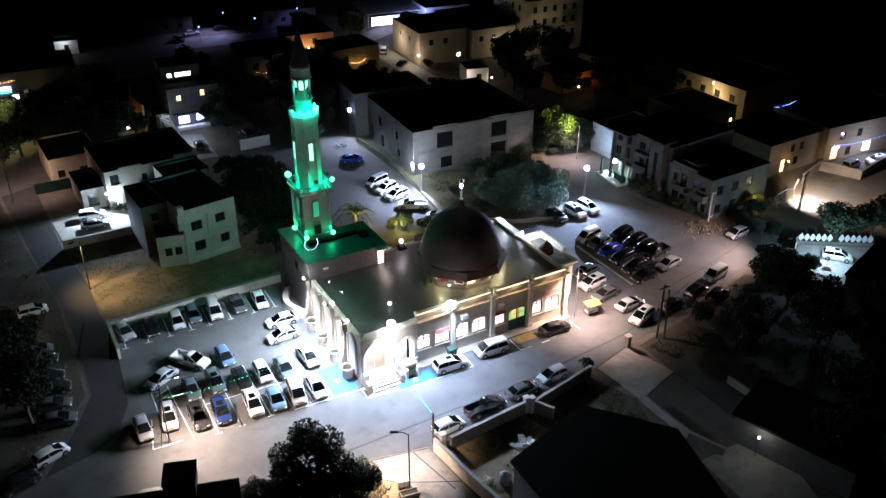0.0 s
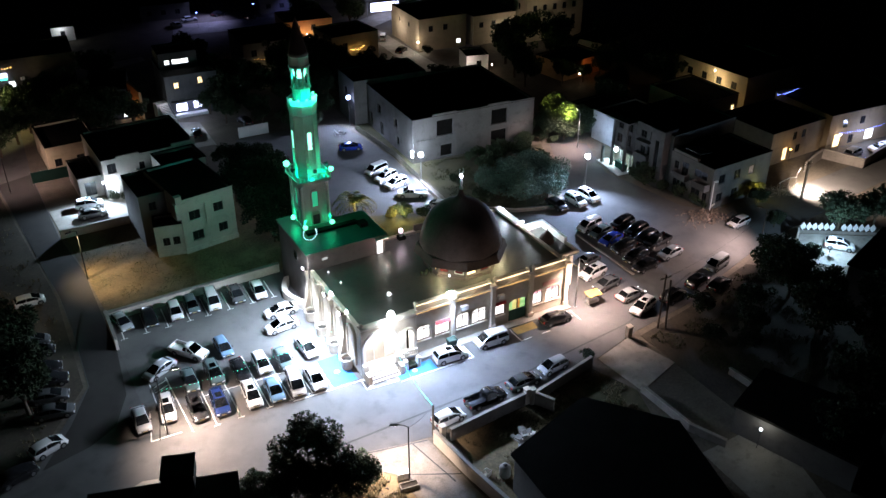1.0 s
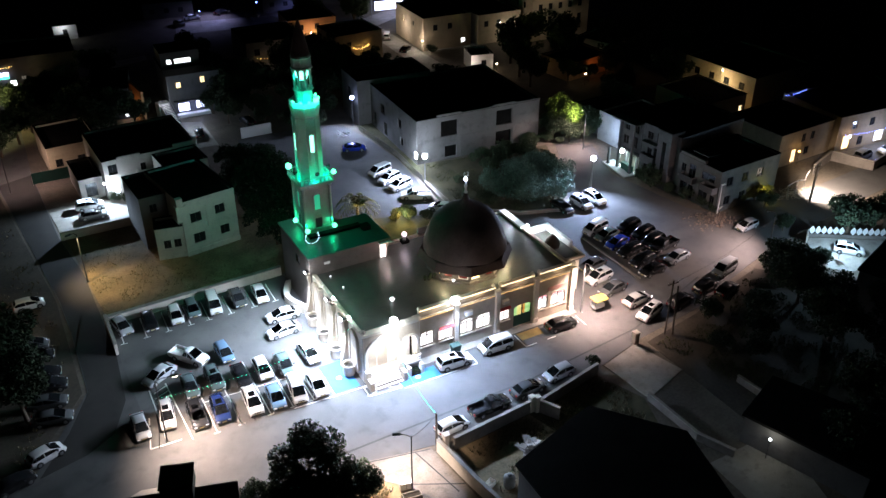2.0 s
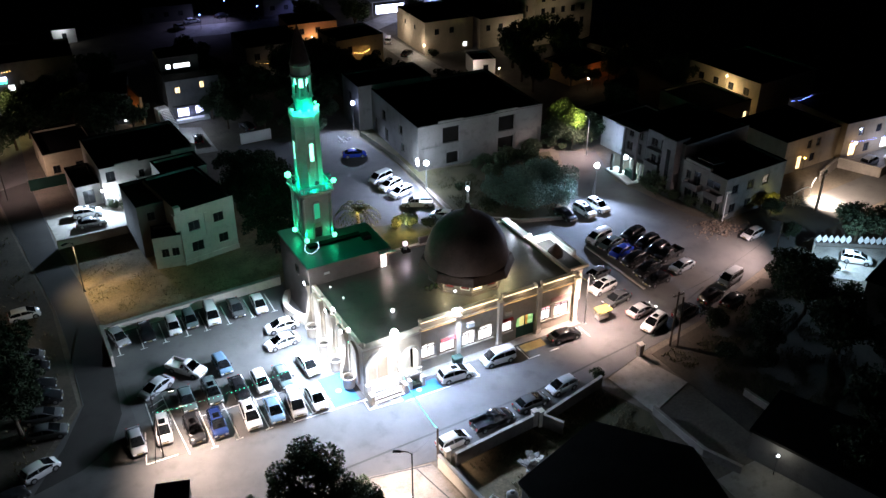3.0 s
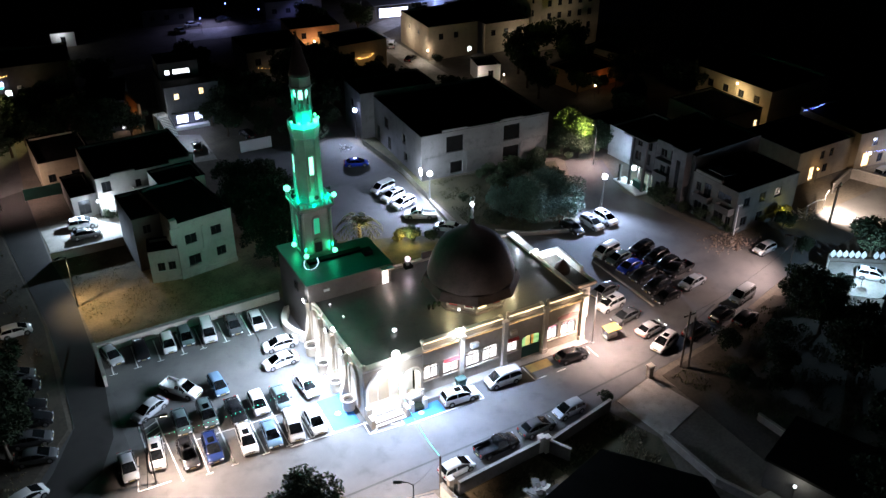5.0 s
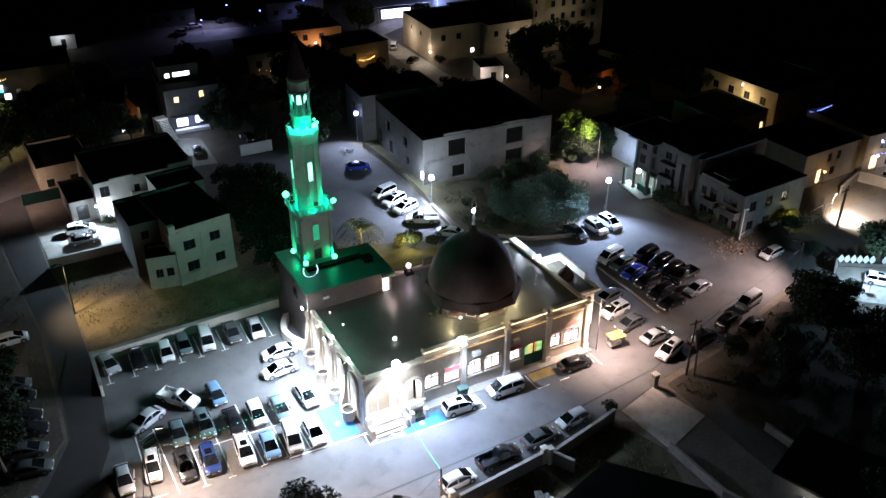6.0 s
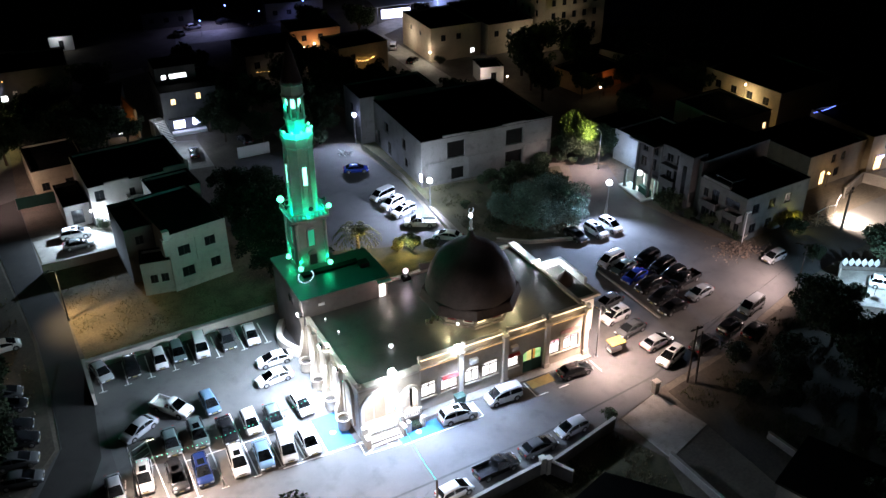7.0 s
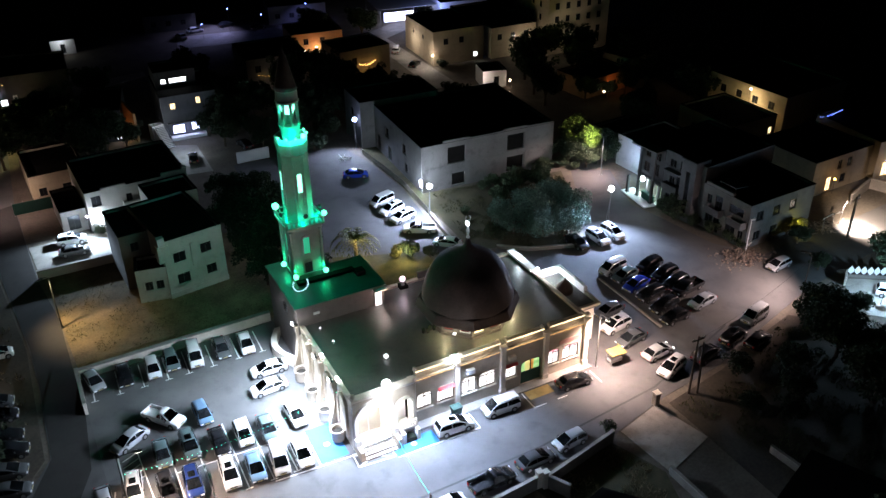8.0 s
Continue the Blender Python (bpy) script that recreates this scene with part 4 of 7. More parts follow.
for k in range(4):
    part("step", soften(boxes((25.95, 29.3, 62.55 + 0.42 * k, 64.28, 0.15 * k, 0.15 * (k + 1))), 0.015), M_STONE, mosque)
    part("nosing", boxes((26.0, 29.25, 62.535 + 0.42 * k, 62.548 + 0.42 * k, 0.15 * k + 0.1, 0.15 * k + 0.148)), M_DARKMETAL, mosque)
for x in (25.45, 29.35):
    part("cheek_wall", soften(boxes((x, x + 0.45, 62.6, 64.05, 0, 1.15)), 0.04), M_STONE, mosque)
    part("pier", soften(boxes((x - 0.08, x + 0.53, 63.5, 64.05, 1.151, 1.9)), 0.05), M_STONE2, mosque)
for z in (1.2, 1.5):
    part("handrail", tube([(26.1, 63.0, z), (29.2, 63.0, z)], 0.045, 6), M_DARKMETAL, mosque)
bal = part("balcony", soften(boxes((30.0, 31.9, 63.5, 64.28, 1.2, 1.42)), 0.03), M_STONE2, mosque)
for k in range(8):
    part("baluster", lathe([(0.05, 0), (0.09, 0.2), (0.05, 0.5), (0.07, 0.6)], 8, at=(30.15 + 0.235 * k, 63.6, 1.42)), M_STONE2, bal)
part("rail", soften(boxes((30.0, 31.9, 63.5, 63.7, 2.02, 2.14)), 0.02), M_STONE2, bal)
for x in (30.0, 31.55):
    part("pier", soften(boxes((x, x + 0.4, 62.9, 63.45, 0, 1.25)), 0.05), M_STONE2, mosque)
part("flower_bed", boxes((30.42, 31.53, 62.95, 63.8, 0, 0.5)), M_SOIL, mosque)

# round planters along the west front
def planter(x, y, r, label):
    t = thing("planter", pose(x, y, 0.004), label, "planter", "round planters by the west front")
    part("bowl", lathe([(r * 0.86, 0), (r * 0.9, 0.12), (r * 0.9, 0.95), (r * 1.05, 1.1), (r * 1.05, 1.3), (r * 0.84, 1.3), (r * 0.8, 0.4)], 28), M_STONE, t, smooth=False)
    part("soil", lathe([(r * 0.79, 0.3), (r * 0.79, 0.95)], 24), M_SOIL, t)
    return t


for k in range(4):
    planter(24.72, 66.8 + 3.5 * k, 0.72, "round pale stone planter with dark soil")
# curved ramp wall behind the planters
pts = [(25.0 - 1.3 * math.sin(math.pi * k / 10), 79.6 + 6.6 * k / 10) for k in range(11)]
bm = prism([(x - 0.34, y) for x, y in pts] + [(x + 0.34, y) for x, y in pts[::-1]], 0, 1.15)
part("ramp_wall", bm, M_STONE2, mosque)

# east side porch with pale flat roof
part("east_porch", boxes((X1 + 0.01, 56.6, 68.4, 68.7, 0, 4.6), (X1 + 0.01, 56.6, 74.6, 74.9, 0, 4.6), (56.3, 56.6, 68.71, 70.0, 0, 4.6), (56.3, 56.6, 73.0, 74.59, 0, 4.6), (56.3, 56.6, 70.01, 72.99, 3.2, 4.6)), M_STONE2, mosque)
part("east_porch_roof", soften(boxes((X1 + 0.1, 57.0, 68.0, 75.9, 4.61, 4.85)), 0.04), M_ROOF, mosque)
part("east_porch_edge", soften(boxes((56.7, 57.1, 70.6, 76.0, 4.852, 5.75)), 0.04), M_WHITE, mosque, "tall white parapet of the side porch")
part("east_porch_edge", soften(boxes((56.7, 57.1, 67.9, 70.58, 4.852, 5.15)), 0.04), M_STONE2, mosque)
part("east_porch_edge", soften(boxes((X1 + 0.1, 56.68, 67.9, 68.3, 4.852, 5.15)), 0.04), M_STONE2, mosque)
part("east_porch_edge", soften(boxes((X1 + 0.1, 56.68, 75.6, 76.0, 4.852, 5.75)), 0.04), M_WHITE, mosque)
part("small_dome", lathe([(0.95, 4.86), (1.0, 5.2), (0.85, 5.7), (0.5, 6.15), (0.1, 6.5), (0.02, 6.9)], 20, at=(55.0, 72.0, 0)), M_DOME, mosque, "small dark dome", True)

# dome on an eight-sided drum
DC = (42.25, 72.0)
part("drum", lathe([(4.5, 5.79), (4.5, 6.1), (4.35, 6.15), (4.35, 8.35)], 8, math.pi / 8, at=(*DC, 0)), M_STAIRBLOCK, mosque)
part("brim", lathe([(4.3, 8.0), (5.60, 7.60), (5.67, 7.66), (5.52, 7.96), (5.42, 8.25), (5.35, 8.5), (5.25, 8.66), (4.8, 8.74)], 8, math.pi / 8, at=(*DC, 0)), M_DOME, mosque, "thin eight-sided flared eave under the dome")
prof = [(4.88, 8.4), (4.92, 8.8), (4.88, 9.2), (4.70, 9.9), (4.38, 10.9), (3.90, 11.9), (3.3, 12.75), (2.4, 13.45), (1.5, 13.95), (0.8, 14.3), (0.42, 14.7), (0.27, 15.2), (0.15, 15.6)]
part("dome", lathe(prof, 48, at=(*DC, 0)), M_DOME, mosque, "dark maroon ribbed dome", True)
for k in range(8):                                          # drum windows
    a = k * math.pi / 4
    ap = 4.35 * math.cos(math.pi / 8)
    m = Matrix.Translation((*DC, 0)) @ Matrix.Rotation(a, 4, "Z")
    for s in (-0.9, 0.9):
        w = part("drum_window", placed(boxes((ap - 0.05, ap + 0.06, s - 0.55, s + 0.55, 6.5, 6.58), (ap - 0.05, ap + 0.06, s - 0.55, s + 0.55, 7.5, 7.58), (ap - 0.05, ap + 0.06, s - 0.55, s - 0.47, 6.58, 7.5), (ap - 0.05, ap + 0.06, s + 0.47, s + 0.55, 6.58, 7.5)), m), M_FRAME if (k + (s > 0)) % 3 else M_WHITE, mosque)
        part("pane", placed(boxes((ap + 0.005, ap + 0.03, s - 0.46, s + 0.46, 6.59, 7.49)), m), G_ROOMWARM if (k * 2 + (s > 0)) in (9, 12, 14) else M_DARKRED, w)
fin = part("finial", lathe([(0.16, 15.4), (0.22, 15.62), (0.1, 15.8), (0.12, 16.1), (0.2, 16.35), (0.1, 16.6), (0.14, 16.9), (0.07, 17.1), (0.05, 17.5)], 12, at=(*DC, 0)), M_WHITE, mosque, "white painted dome finial", True)
cres = [Vector((DC[0] + 0.3 * math.sin(a), DC[1], 17.78 - 0.3 * math.cos(a))) for a in [radians(-150 + 30 * k) for k in range(11)]]
part("crescent_ring", tube(cres, 0.05, 8), M_WHITE, fin, "lit metal crescent")
part("finial_lamp", ball(0.19, (DC[0] - 0.12, DC[1] - 0.12, 17.25), seg=10), G_COOL, fin, "small glowing lamp", True)

# rooftop room under the minaret
block = [(25.3, 78.5), (35.4, 78.5), (35.4, 85.2), (31.6, 85.2), (31.6, 88.2), (25.3, 88.2)]
part("stair_block_wall", prism(block, 0, 8.1), M_STAIRBLOCK, mosque)
part("stair_block_roof", prism([(25.1, 78.3), (35.6, 78.3), (35.6, 85.4), (31.8, 85.4), (31.8, 88.4), (25.1, 88.4)], 8.102, 8.32), M_ROOF, mosque, "flat roof washed by green light")
part("stair_block_kerb", boxes((27.0, 33.6, 82.4, 83.2, 8.322, 8.6), (33.4, 34.4, 81.2, 82.2, 8.322, 8.9)), M_UNLITBLACK, mosque)
rd = part("roof_door", boxes((34.2, 34.3, 78.38, 78.49, 5.81, 7.9), (34.95, 35.05, 78.38, 78.49, 5.81, 7.9), (34.3, 34.95, 78.38, 78.49, 7.8, 7.9)), M_WHITE, mosque)
part("door_leaf", boxes((34.3, 34.95, 78.42, 78.49, 5.81, 7.79)), G_ROOM, rd, "lit doorway")
part("roof_door_hood", soften(boxes((34.0, 35.5, 77.7, 78.48, 7.95, 8.08)), 0.02), M_STONE2, mosque)
part("wall_light", soften(boxes((27.1, 27.8, 78.4, 78.49, 6.95, 7.25)), 0.02), M_WHITE, mosque)
sw = part("block_window", boxes((25.2, 25.29, 81.9, 82.9, 5.6, 6.7)), M_FRAME, mosque)
part("pane", boxes((25.17, 25.195, 82.0, 82.8, 5.7, 6.6)), M_PANE, sw)

# minaret
MC = (28.8, 85.5)
minaret = thing("minaret", pose(*MC, 8.32), "tall stone minaret lit by green lamps", "minaret")
S = 1.62


def sq(h, z0, z1):
    return (-h, h, -h, h, z0, z1)


part("lower_shaft", soften(boxes(sq(S, 0, 6.2)), 0.05), M_MINARET, minaret)
part("base_course", soften(boxes(sq(S + 0.22, 0.002, 0.55)), 0.05), M_MINARET, minaret)
for sx in (-1, 1):
    for sy in (-1, 1):
        part("corner_column", lathe([(0.26, 0.55), (0.2, 0.8), (0.19, 5.7), (0.28, 6.0)], 12, at=(sx * (S + 0.05), sy * (S + 0.05), 0)), M_MINARET, minaret)
for k in range(4):
    m = Matrix.Rotation(k * math.pi / 2, 4, "Z")
    n = part("niche", placed(arch_ring(0.75, 2.2, 0.14, 0.16), m @ Matrix.Translation((0, -S - 0.14, 2.9))), M_MINARET, minaret)
    part("panel", placed(boxes((-0.36, 0.36, -S - 0.03, -S - 0.004, 2.95, 4.9)), m), G_DIMGREEN if k in (0, 3) else M_MINARET, n, "green lit lattice panel")
    d = part("door_arch", placed(arch_ring(0.9, 2.2, 0.16, 0.2), m @ Matrix.Translation((0, -S - 0.16, 0.0))), M_MINARET, minaret)
    part("door_leaf", placed(boxes((-0.44, 0.44, -S - 0.03, -S - 0.004, 0.0, 1.8)), m), M_FRAME, d)
part("balcony_corbel", lathe([(S * 1.40, 5.75), (S * 1.52, 6.05), (S * 1.85, 6.4)], 4, math.pi / 4), M_MINARET, minaret)
bal = part("balcony", soften(boxes(sq(2.15, 6.4, 6.62)), 0.04), M_MINARET, minaret)
for k in range(4):
    m = Matrix.Rotation(k * math.pi / 2, 4, "Z")
    part("rail", placed(soften(boxes((-2.1, 2.1, -2.1, -1.98, 7.2, 7.32)), 0.02), m), M_MINARET, bal)
    for j in range(9):
        part("baluster", placed(lathe([(0.06, 6.62), (0.09, 6.85), (0.05, 7.2)], 6, at=(-2.0 + 0.5 * j, -2.04, 0)), m), M_MINARET, bal)
oct_turn = math.pi / 8
part("upper_shaft", lathe([(1.66, 6.6), (1.58, 6.9), (1.5, 14.3), (1.62, 14.6)], 8, oct_turn), M_MINARET, minaret)
for k in range(8):
    m = Matrix.Rotation(k * math.pi / 4, 4, "Z")
    ap = 1.56 * math.cos(oct_turn)
    if k % 2:
        part("edge_rib", lathe([(0.09, 6.95), (0.09, 14.3)], 6, at=(1.52 * math.cos(oct_turn + k * math.pi / 4), 1.52 * math.sin(oct_turn + k * math.pi / 4), 0)), M_MINARET, minaret)
        continue
    lit = k in (0, 6)
    n = part("long_niche", placed(arch_ring(0.5, 4.4, 0.1, 0.12), m @ Matrix.Translation((0, -ap - 0.10, 8.2))), M_MINARET, minaret)
    part("panel", placed(boxes((-0.24, 0.24, -ap - 0.035, -ap - 0.0, 10.3, 12.4)), m), G_MINT if lit else M_MINARET, n, "mint lit panel" if lit else "")
    part("panel", placed(boxes((-0.24, 0.24, -ap - 0.035, -ap - 0.0, 8.3, 10.2)), m), M_MINARET, n)
    part("edge_rib", lathe([(0.09, 6.95), (0.09, 14.3)], 6, at=(1.52 * math.cos(oct_turn + k * math.pi / 4), 1.52 * math.sin(oct_turn + k * math.pi / 4), 0)), M_MINARET, minaret)
part("balcony_corbel", lathe([(1.5, 14.4), (1.58, 14.7), (1.66, 15.1), (1.74, 15.5)], 8, oct_turn), M_MINARET, minaret)
b2 = part("upper_balcony", lathe([(1.74, 15.5), (1.76, 15.7), (1.7, 15.72)], 8, oct_turn), M_MINARET, minaret)
part("rail", lathe([(1.70, 15.72), (1.70, 16.25), (1.74, 16.32), (1.6, 16.32), (1.6, 15.72)], 8, oct_turn), M_WHITE, b2)
for k in range(6):
    a = radians(200 + 35 * k)
    # the one big bulb is swollen to stand for bloom
    part("flood_bulb", ball(0.30 if k == 3 else 0.14, (1.62 * math.cos(a), 1.62 * math.sin(a), 16.45), seg=12), G_GREENL, b2, "glowing green floodlight", True)
part("lantern_base", lathe([(1.06, 15.72), (1.03, 17.4), (1.2, 17.5), (1.2, 17.65), (1.05, 17.7)], 8, oct_turn), M_MINARET, minaret)
part("lantern_core", lathe([(0.62, 17.6), (0.6, 18.7)], 8, oct_turn), M_MINARET, minaret)
part("lantern_light", lathe([(0.5, 18.702), (0.78, 19.2), (0.84, 19.94)], 8, 0.0), G_MINT, minaret, "mint glowing lantern light")
for k in range(8):
    a = k * math.pi / 4
    part("lantern_column", lathe([(0.2, 17.66), (0.15, 17.9), (0.15, 19.6), (0.24, 19.95)], 8, at=(0.98 * math.cos(a), 0.98 * math.sin(a), 0)), M_MINARET, minaret)
part("lantern_cap", lathe([(1.2, 19.95), (1.26, 20.15), (1.14, 20.25), (1.1, 21.2), (1.2, 21.3)], 8, oct_turn), M_MINARET, minaret)
part("spire", lathe([(1.18, 21.3), (1.06, 21.7), (0.76, 23.0), (0.42, 24.4), (0.1, 25.4), (0.05, 26.0)], 16), M_DOME, minaret, "dark conical spire", True)
for bx, by, bz in ((-2.05, 0.95, 0.75), (1.68, -2.45, 0.75), (-1.75, -2.3, 0.75), (-2.0, 1.75, 7.7), (2.1, -2.2, 7.7)):
    # real lamp positions, but balls enlarged to imitate their glow
    t = part("green_floodlight", ball(0.38 if bx < -1.9 and bz > 5 else 0.30, (bx, by, bz), seg=14), G_GREENL, minaret, "glowing green floodlight", True)
    part("bracket", tube([(bx * 0.75, by * 0.75, bz - 0.3), (bx, by, bz - 0.15)], 0.04, 5), M_DARKMETAL, t)
for k in range(3):                                          # loudspeakers
    a = radians(200 + 70 * k)
    part("loudspeaker", placed(lathe([(0.05, 0), (0.1, 0.2), (0.28, 0.5)], 10), Matrix.Translation((1.9 * math.cos(a), 1.9 * math.sin(a), 7.9)) @ Matrix.Rotation(a, 4, "Z") @ Matrix.Rotation(math.pi / 2, 4, "Y")), M_DARKMETAL, minaret)

# glowing crescent on the roof edge
cr = thing("light_crescent", pose(26.9, 81.6, 8.32), "large crescent of blue-white string lights on the roof", "light decoration")
pts = [Vector((0.85 * math.sin(a), -0.25, 0.95 - 0.85 * math.cos(a))) for a in [radians(-120 + 15 * k) for k in range(17)]]
part("frame", tube(pts, 0.05, 6), M_DARKMETAL, cr)
bm = bmesh.new()
for p in pts:
    for o in (-0.1, 0.1):
        bmesh.ops.create_icosphere(bm, subdivisions=1, radius=0.05, matrix=Matrix.Translation(p * (1 + o * 0.3) + Vector((0, -0.08, 0))))
tagged(part("bulb_row", bm, G_CRESCENT, cr, "blue-white bulbs"), kind="stuff")

# rooftop fittings
for x, y, s in ((31.3, 69.2, 0.24), (27.6, 74.2, 0.1), (27.2, 77.0, 0.1), (39.2, 69.3, 0.16)):
    t = thing("roof_lamp", pose(x, y, 5.8), "small white round lamp on the mosque roof", "roof lamp", "roof lamps")
    part("post", lathe([(0.1, 0), (0.06, 0.05), (0.06, 0.25)], 8), M_METAL, t)
    part("globe", ball(s, (0, 0, 0.25 + s * 0.6), seg=12), G_ROOMCOOL, t, "glowing white globe", True)
t = thing("globe_lamp", pose(38.5, 80.4, 5.8), "pale glowing globe on a dark curb on the roof", "lamp")
part("curb", soften(boxes((-0.5, 0.5, -0.5, 0.5, 0, 0.35)), 0.03), M_UNLITBLACK, t)
part("neck", lathe([(0.22, 0.35), (0.18, 0.6), (0.3, 0.7), (0.18, 0.8)], 14), M_METAL, t)
part("globe", ball(0.34, (0, 0, 1.1), seg=14), G_GLOBE, t, "pale pinkish glowing ball", True)
for k in range(4):
    t = thing("flower_pot", pose(36.6 + 0.42 * k, 71.4 - 0.32 * (k % 2) + 0.1 * k, 5.8), "small dark pot plant on the roof", "pot plant", "pots beside the drum")
    part("pot", lathe([(0.12, 0), (0.17, 0.28), (0.18, 0.3), (0.14, 0.3)], 10), M_SOIL, t)
    part("foliage", ball(0.2, (0, 0, 0.42), seg=8), M_LEAF, t)
t = thing("parapet_lamp", pose(53.4, 75.3, 6.12), "small white lamp on the east parapet", "lamp")
part("post", tube([(0, 0, 0), (0, 0, 0.3)], 0.04, 6), M_METAL, t)
part("globe", ball(0.2, (0, 0, 0.45), seg=10), G_COOL, t, "glowing white globe", True)

# ---- houses ----
def house(name, origin, yaw, width, depth, height, mat, label, windows=(), roof_mat=None, parapet=0.35, category="house"):
    """Walls of a flat-roofed block; origin is its front left corner, the front faces local -y. Windows: side (f, l, r), u, sill, width, height, lit material or None."""
    t = thing(name, pose(*origin, 0, 0, yaw), label, category)
    sides = {"f": (width, Matrix.Identity(4)), "r": (depth - 0.5, Matrix.Translation((width, 0.25, 0)) @ Matrix.Rotation(math.pi / 2, 4, "Z")),
             "l": (depth - 0.5, Matrix.Translation((0, depth - 0.25, 0)) @ Matrix.Rotation(-math.pi / 2, 4, "Z")), "b": (width, Matrix.Translation((width, depth, 0)) @ Matrix.Rotation(math.pi, 4, "Z"))}
    for key, (length, m) in sides.items():
        mine = [w for w in windows if w[0] == key and w[1] > 0.05 and w[1] + w[3] < length - 0.05]
        part("wall", placed(pierced(length, height, 0.25, [(w[1], w[1] + w[3], w[2], w[2] + w[4]) for w in mine], -0.2), m), mat, t)
        for _, u, z, ww, hh, lit in mine:
            f = 0.06
            if lit == "open":
                fr = part("opening", placed(boxes((u - 0.06, u, -0.04, 0.1, z, z + hh), (u + ww, u + ww + 0.06, -0.04, 0.1, z, z + hh), (u - 0.06, u + ww + 0.06, -0.05, 0.1, z - 0.1, z - 0.004)), m), mat, t)
                # near-black sheet stands in for the shade of the unlit room
                part("dark_interior", placed(boxes((u - 0.02, u + ww + 0.02, 0.252, 0.27, z - 0.02, z + hh + 0.02)), m), M_UNLITBLACK, fr)
                continue
            fr = part("window", placed(boxes((u, u + f, 0.08, 0.16, z, z + hh), (u + ww - f, u + ww, 0.08, 0.16, z, z + hh), (u + f, u + ww - f, 0.08, 0.16, z, z + f), (u + f, u + ww - f, 0.08, 0.16, z + hh - f, z + hh), (u + ww / 2 - 0.03, u + ww / 2 + 0.03, 0.085, 0.155, z + f, z + hh - f)), m), M_FRAME, t)
            part("pane", placed(boxes((u + f, u + ww - f, 0.10, 0.13, z + f, z + hh - f)), m), lit or M_PANE, fr, "lit window pane" if lit else "")
            part("sill", placed(boxes((u - 0.08, u + ww + 0.08, -0.08, -0.002, z - 0.1, z - 0.005)), m), mat, fr)
    part("roof", boxes((0.26, width - 0.26, 0.26, depth - 0.26, height - parapet - 0.2, height - parapet)), roof_mat or M_UNLITBLACK, t)
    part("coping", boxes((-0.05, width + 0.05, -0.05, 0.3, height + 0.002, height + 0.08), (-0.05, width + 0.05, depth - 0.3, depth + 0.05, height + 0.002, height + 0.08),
                         (-0.05, 0.3, 0.3, depth - 0.3, height + 0.002, height + 0.08), (width - 0.3, width + 0.05, 0.3, depth - 0.3, height + 0.002, height + 0.08)), M_UNLITBLACK, t)
    return t


def grid(side, u0, du, n, sills, w, h, lit=None):
    return [(side, u0 + du * k, z, w, h, lit) for k in range(n) for z in sills]


# white house beside the dry plot
t = house("house", (15.9, 99.9, -0.01), 9, 7.6, 12.0, 8.0, M_PLASTER, "grey-white plastered house with square dark windows",
      [("f", 1.1, 4.7, 1.55, 1.35, None), ("f", 4.6, 4.9, 1.4, 1.3, None), ("f", 1.2, 1.6, 1.6, 1.4, None), ("f", 5.0, 1.7, 1.3, 1.3, None)])
part("corner_pier", boxes((-0.75, 0.75, -0.4, 0.5, 5.4, 7.6), (-0.55, 0.3, -0.3, 0.4, 7.601, 8.7)), M_PLASTER, t)
part("pilaster", soften(boxes((3.35, 3.75, -0.16, -0.004, 3.6, 6.8)), 0.02), M_PLASTER, t)
part("plinth", boxes((-0.05, 7.65, -0.12, -0.004, -0.1, 0.7)), M_PLASTER, t)
house("house_wing", (12.3, 100.7, -0.01), -10, 3.6, 3.4, 4.6, M_PLASTER, "low plastered wing of the white house", [("f", 0.9, 1.6, 0.9, 1.2, None), ("f", 2.2, 1.6, 0.9, 1.2, None)])
# same house, but with the shade-dimmed plaster instead of the pale one
house("house_rear_wing", (11.6, 104.4, -0.01), 4, 4.6, 8.0, 7.6, M_DIM, "rear part of the white house, its plaster dimmed as if in shade", [("f", 1.2, 5.2, 1.0, 1.2, None)])
# house behind the lit yard
t = house("house", (9.9, 122.1, -0.01), 3, 14.2, 13.0, 6.1, M_PLASTER, "two-storey plastered house with a lit ground floor",
      [("f", 0.7, 3.8, 1.3, 1.6, None), ("f", 1.0, 0.3, 0.9, 2.1, G_ROOMCOOL), ("f", 2.4, 0.3, 1.3, 2.2, G_ROOMCOOL), ("f", 5.4, 3.5, 0.8, 1.2, None), ("f", 7.2, 3.5, 0.8, 1.2, None), ("f", 9.6, 3.2, 1.8, 2.0, None), ("f", 4.6, 0.6, 1.2, 1.8, None)])
part("parapet_block", boxes((10.6, 14.26, -0.08, 0.32, 6.082, 6.5)), M_PLASTER, t)
part("parapet_block", boxes((13.6, 14.27, -0.09, 0.6, 6.502, 6.9)), M_PLASTER, t)
part("parapet_block", boxes((2.2, 5.6, -0.08, 0.32, 6.082, 6.35)), M_PLASTER, t)
part("balcony", boxes((4.8, 8.8, -0.9, -0.004, 2.85, 3.0), (4.8, 8.8, -0.9, -0.8, 3.0, 3.8), (4.8, 4.9, -0.8, -0.004, 3.0, 3.8), (8.7, 8.8, -0.8, -0.004, 3.0, 3.8)), M_PLASTER, t)
house("house_porch", (6.3, 123.4, -0.01), 3, 3.4, 8.0, 3.4, M_PLASTER, "low porch block with a dark flat roof", [("f", 0.8, 0.4, 1.6, 2.2, None)])
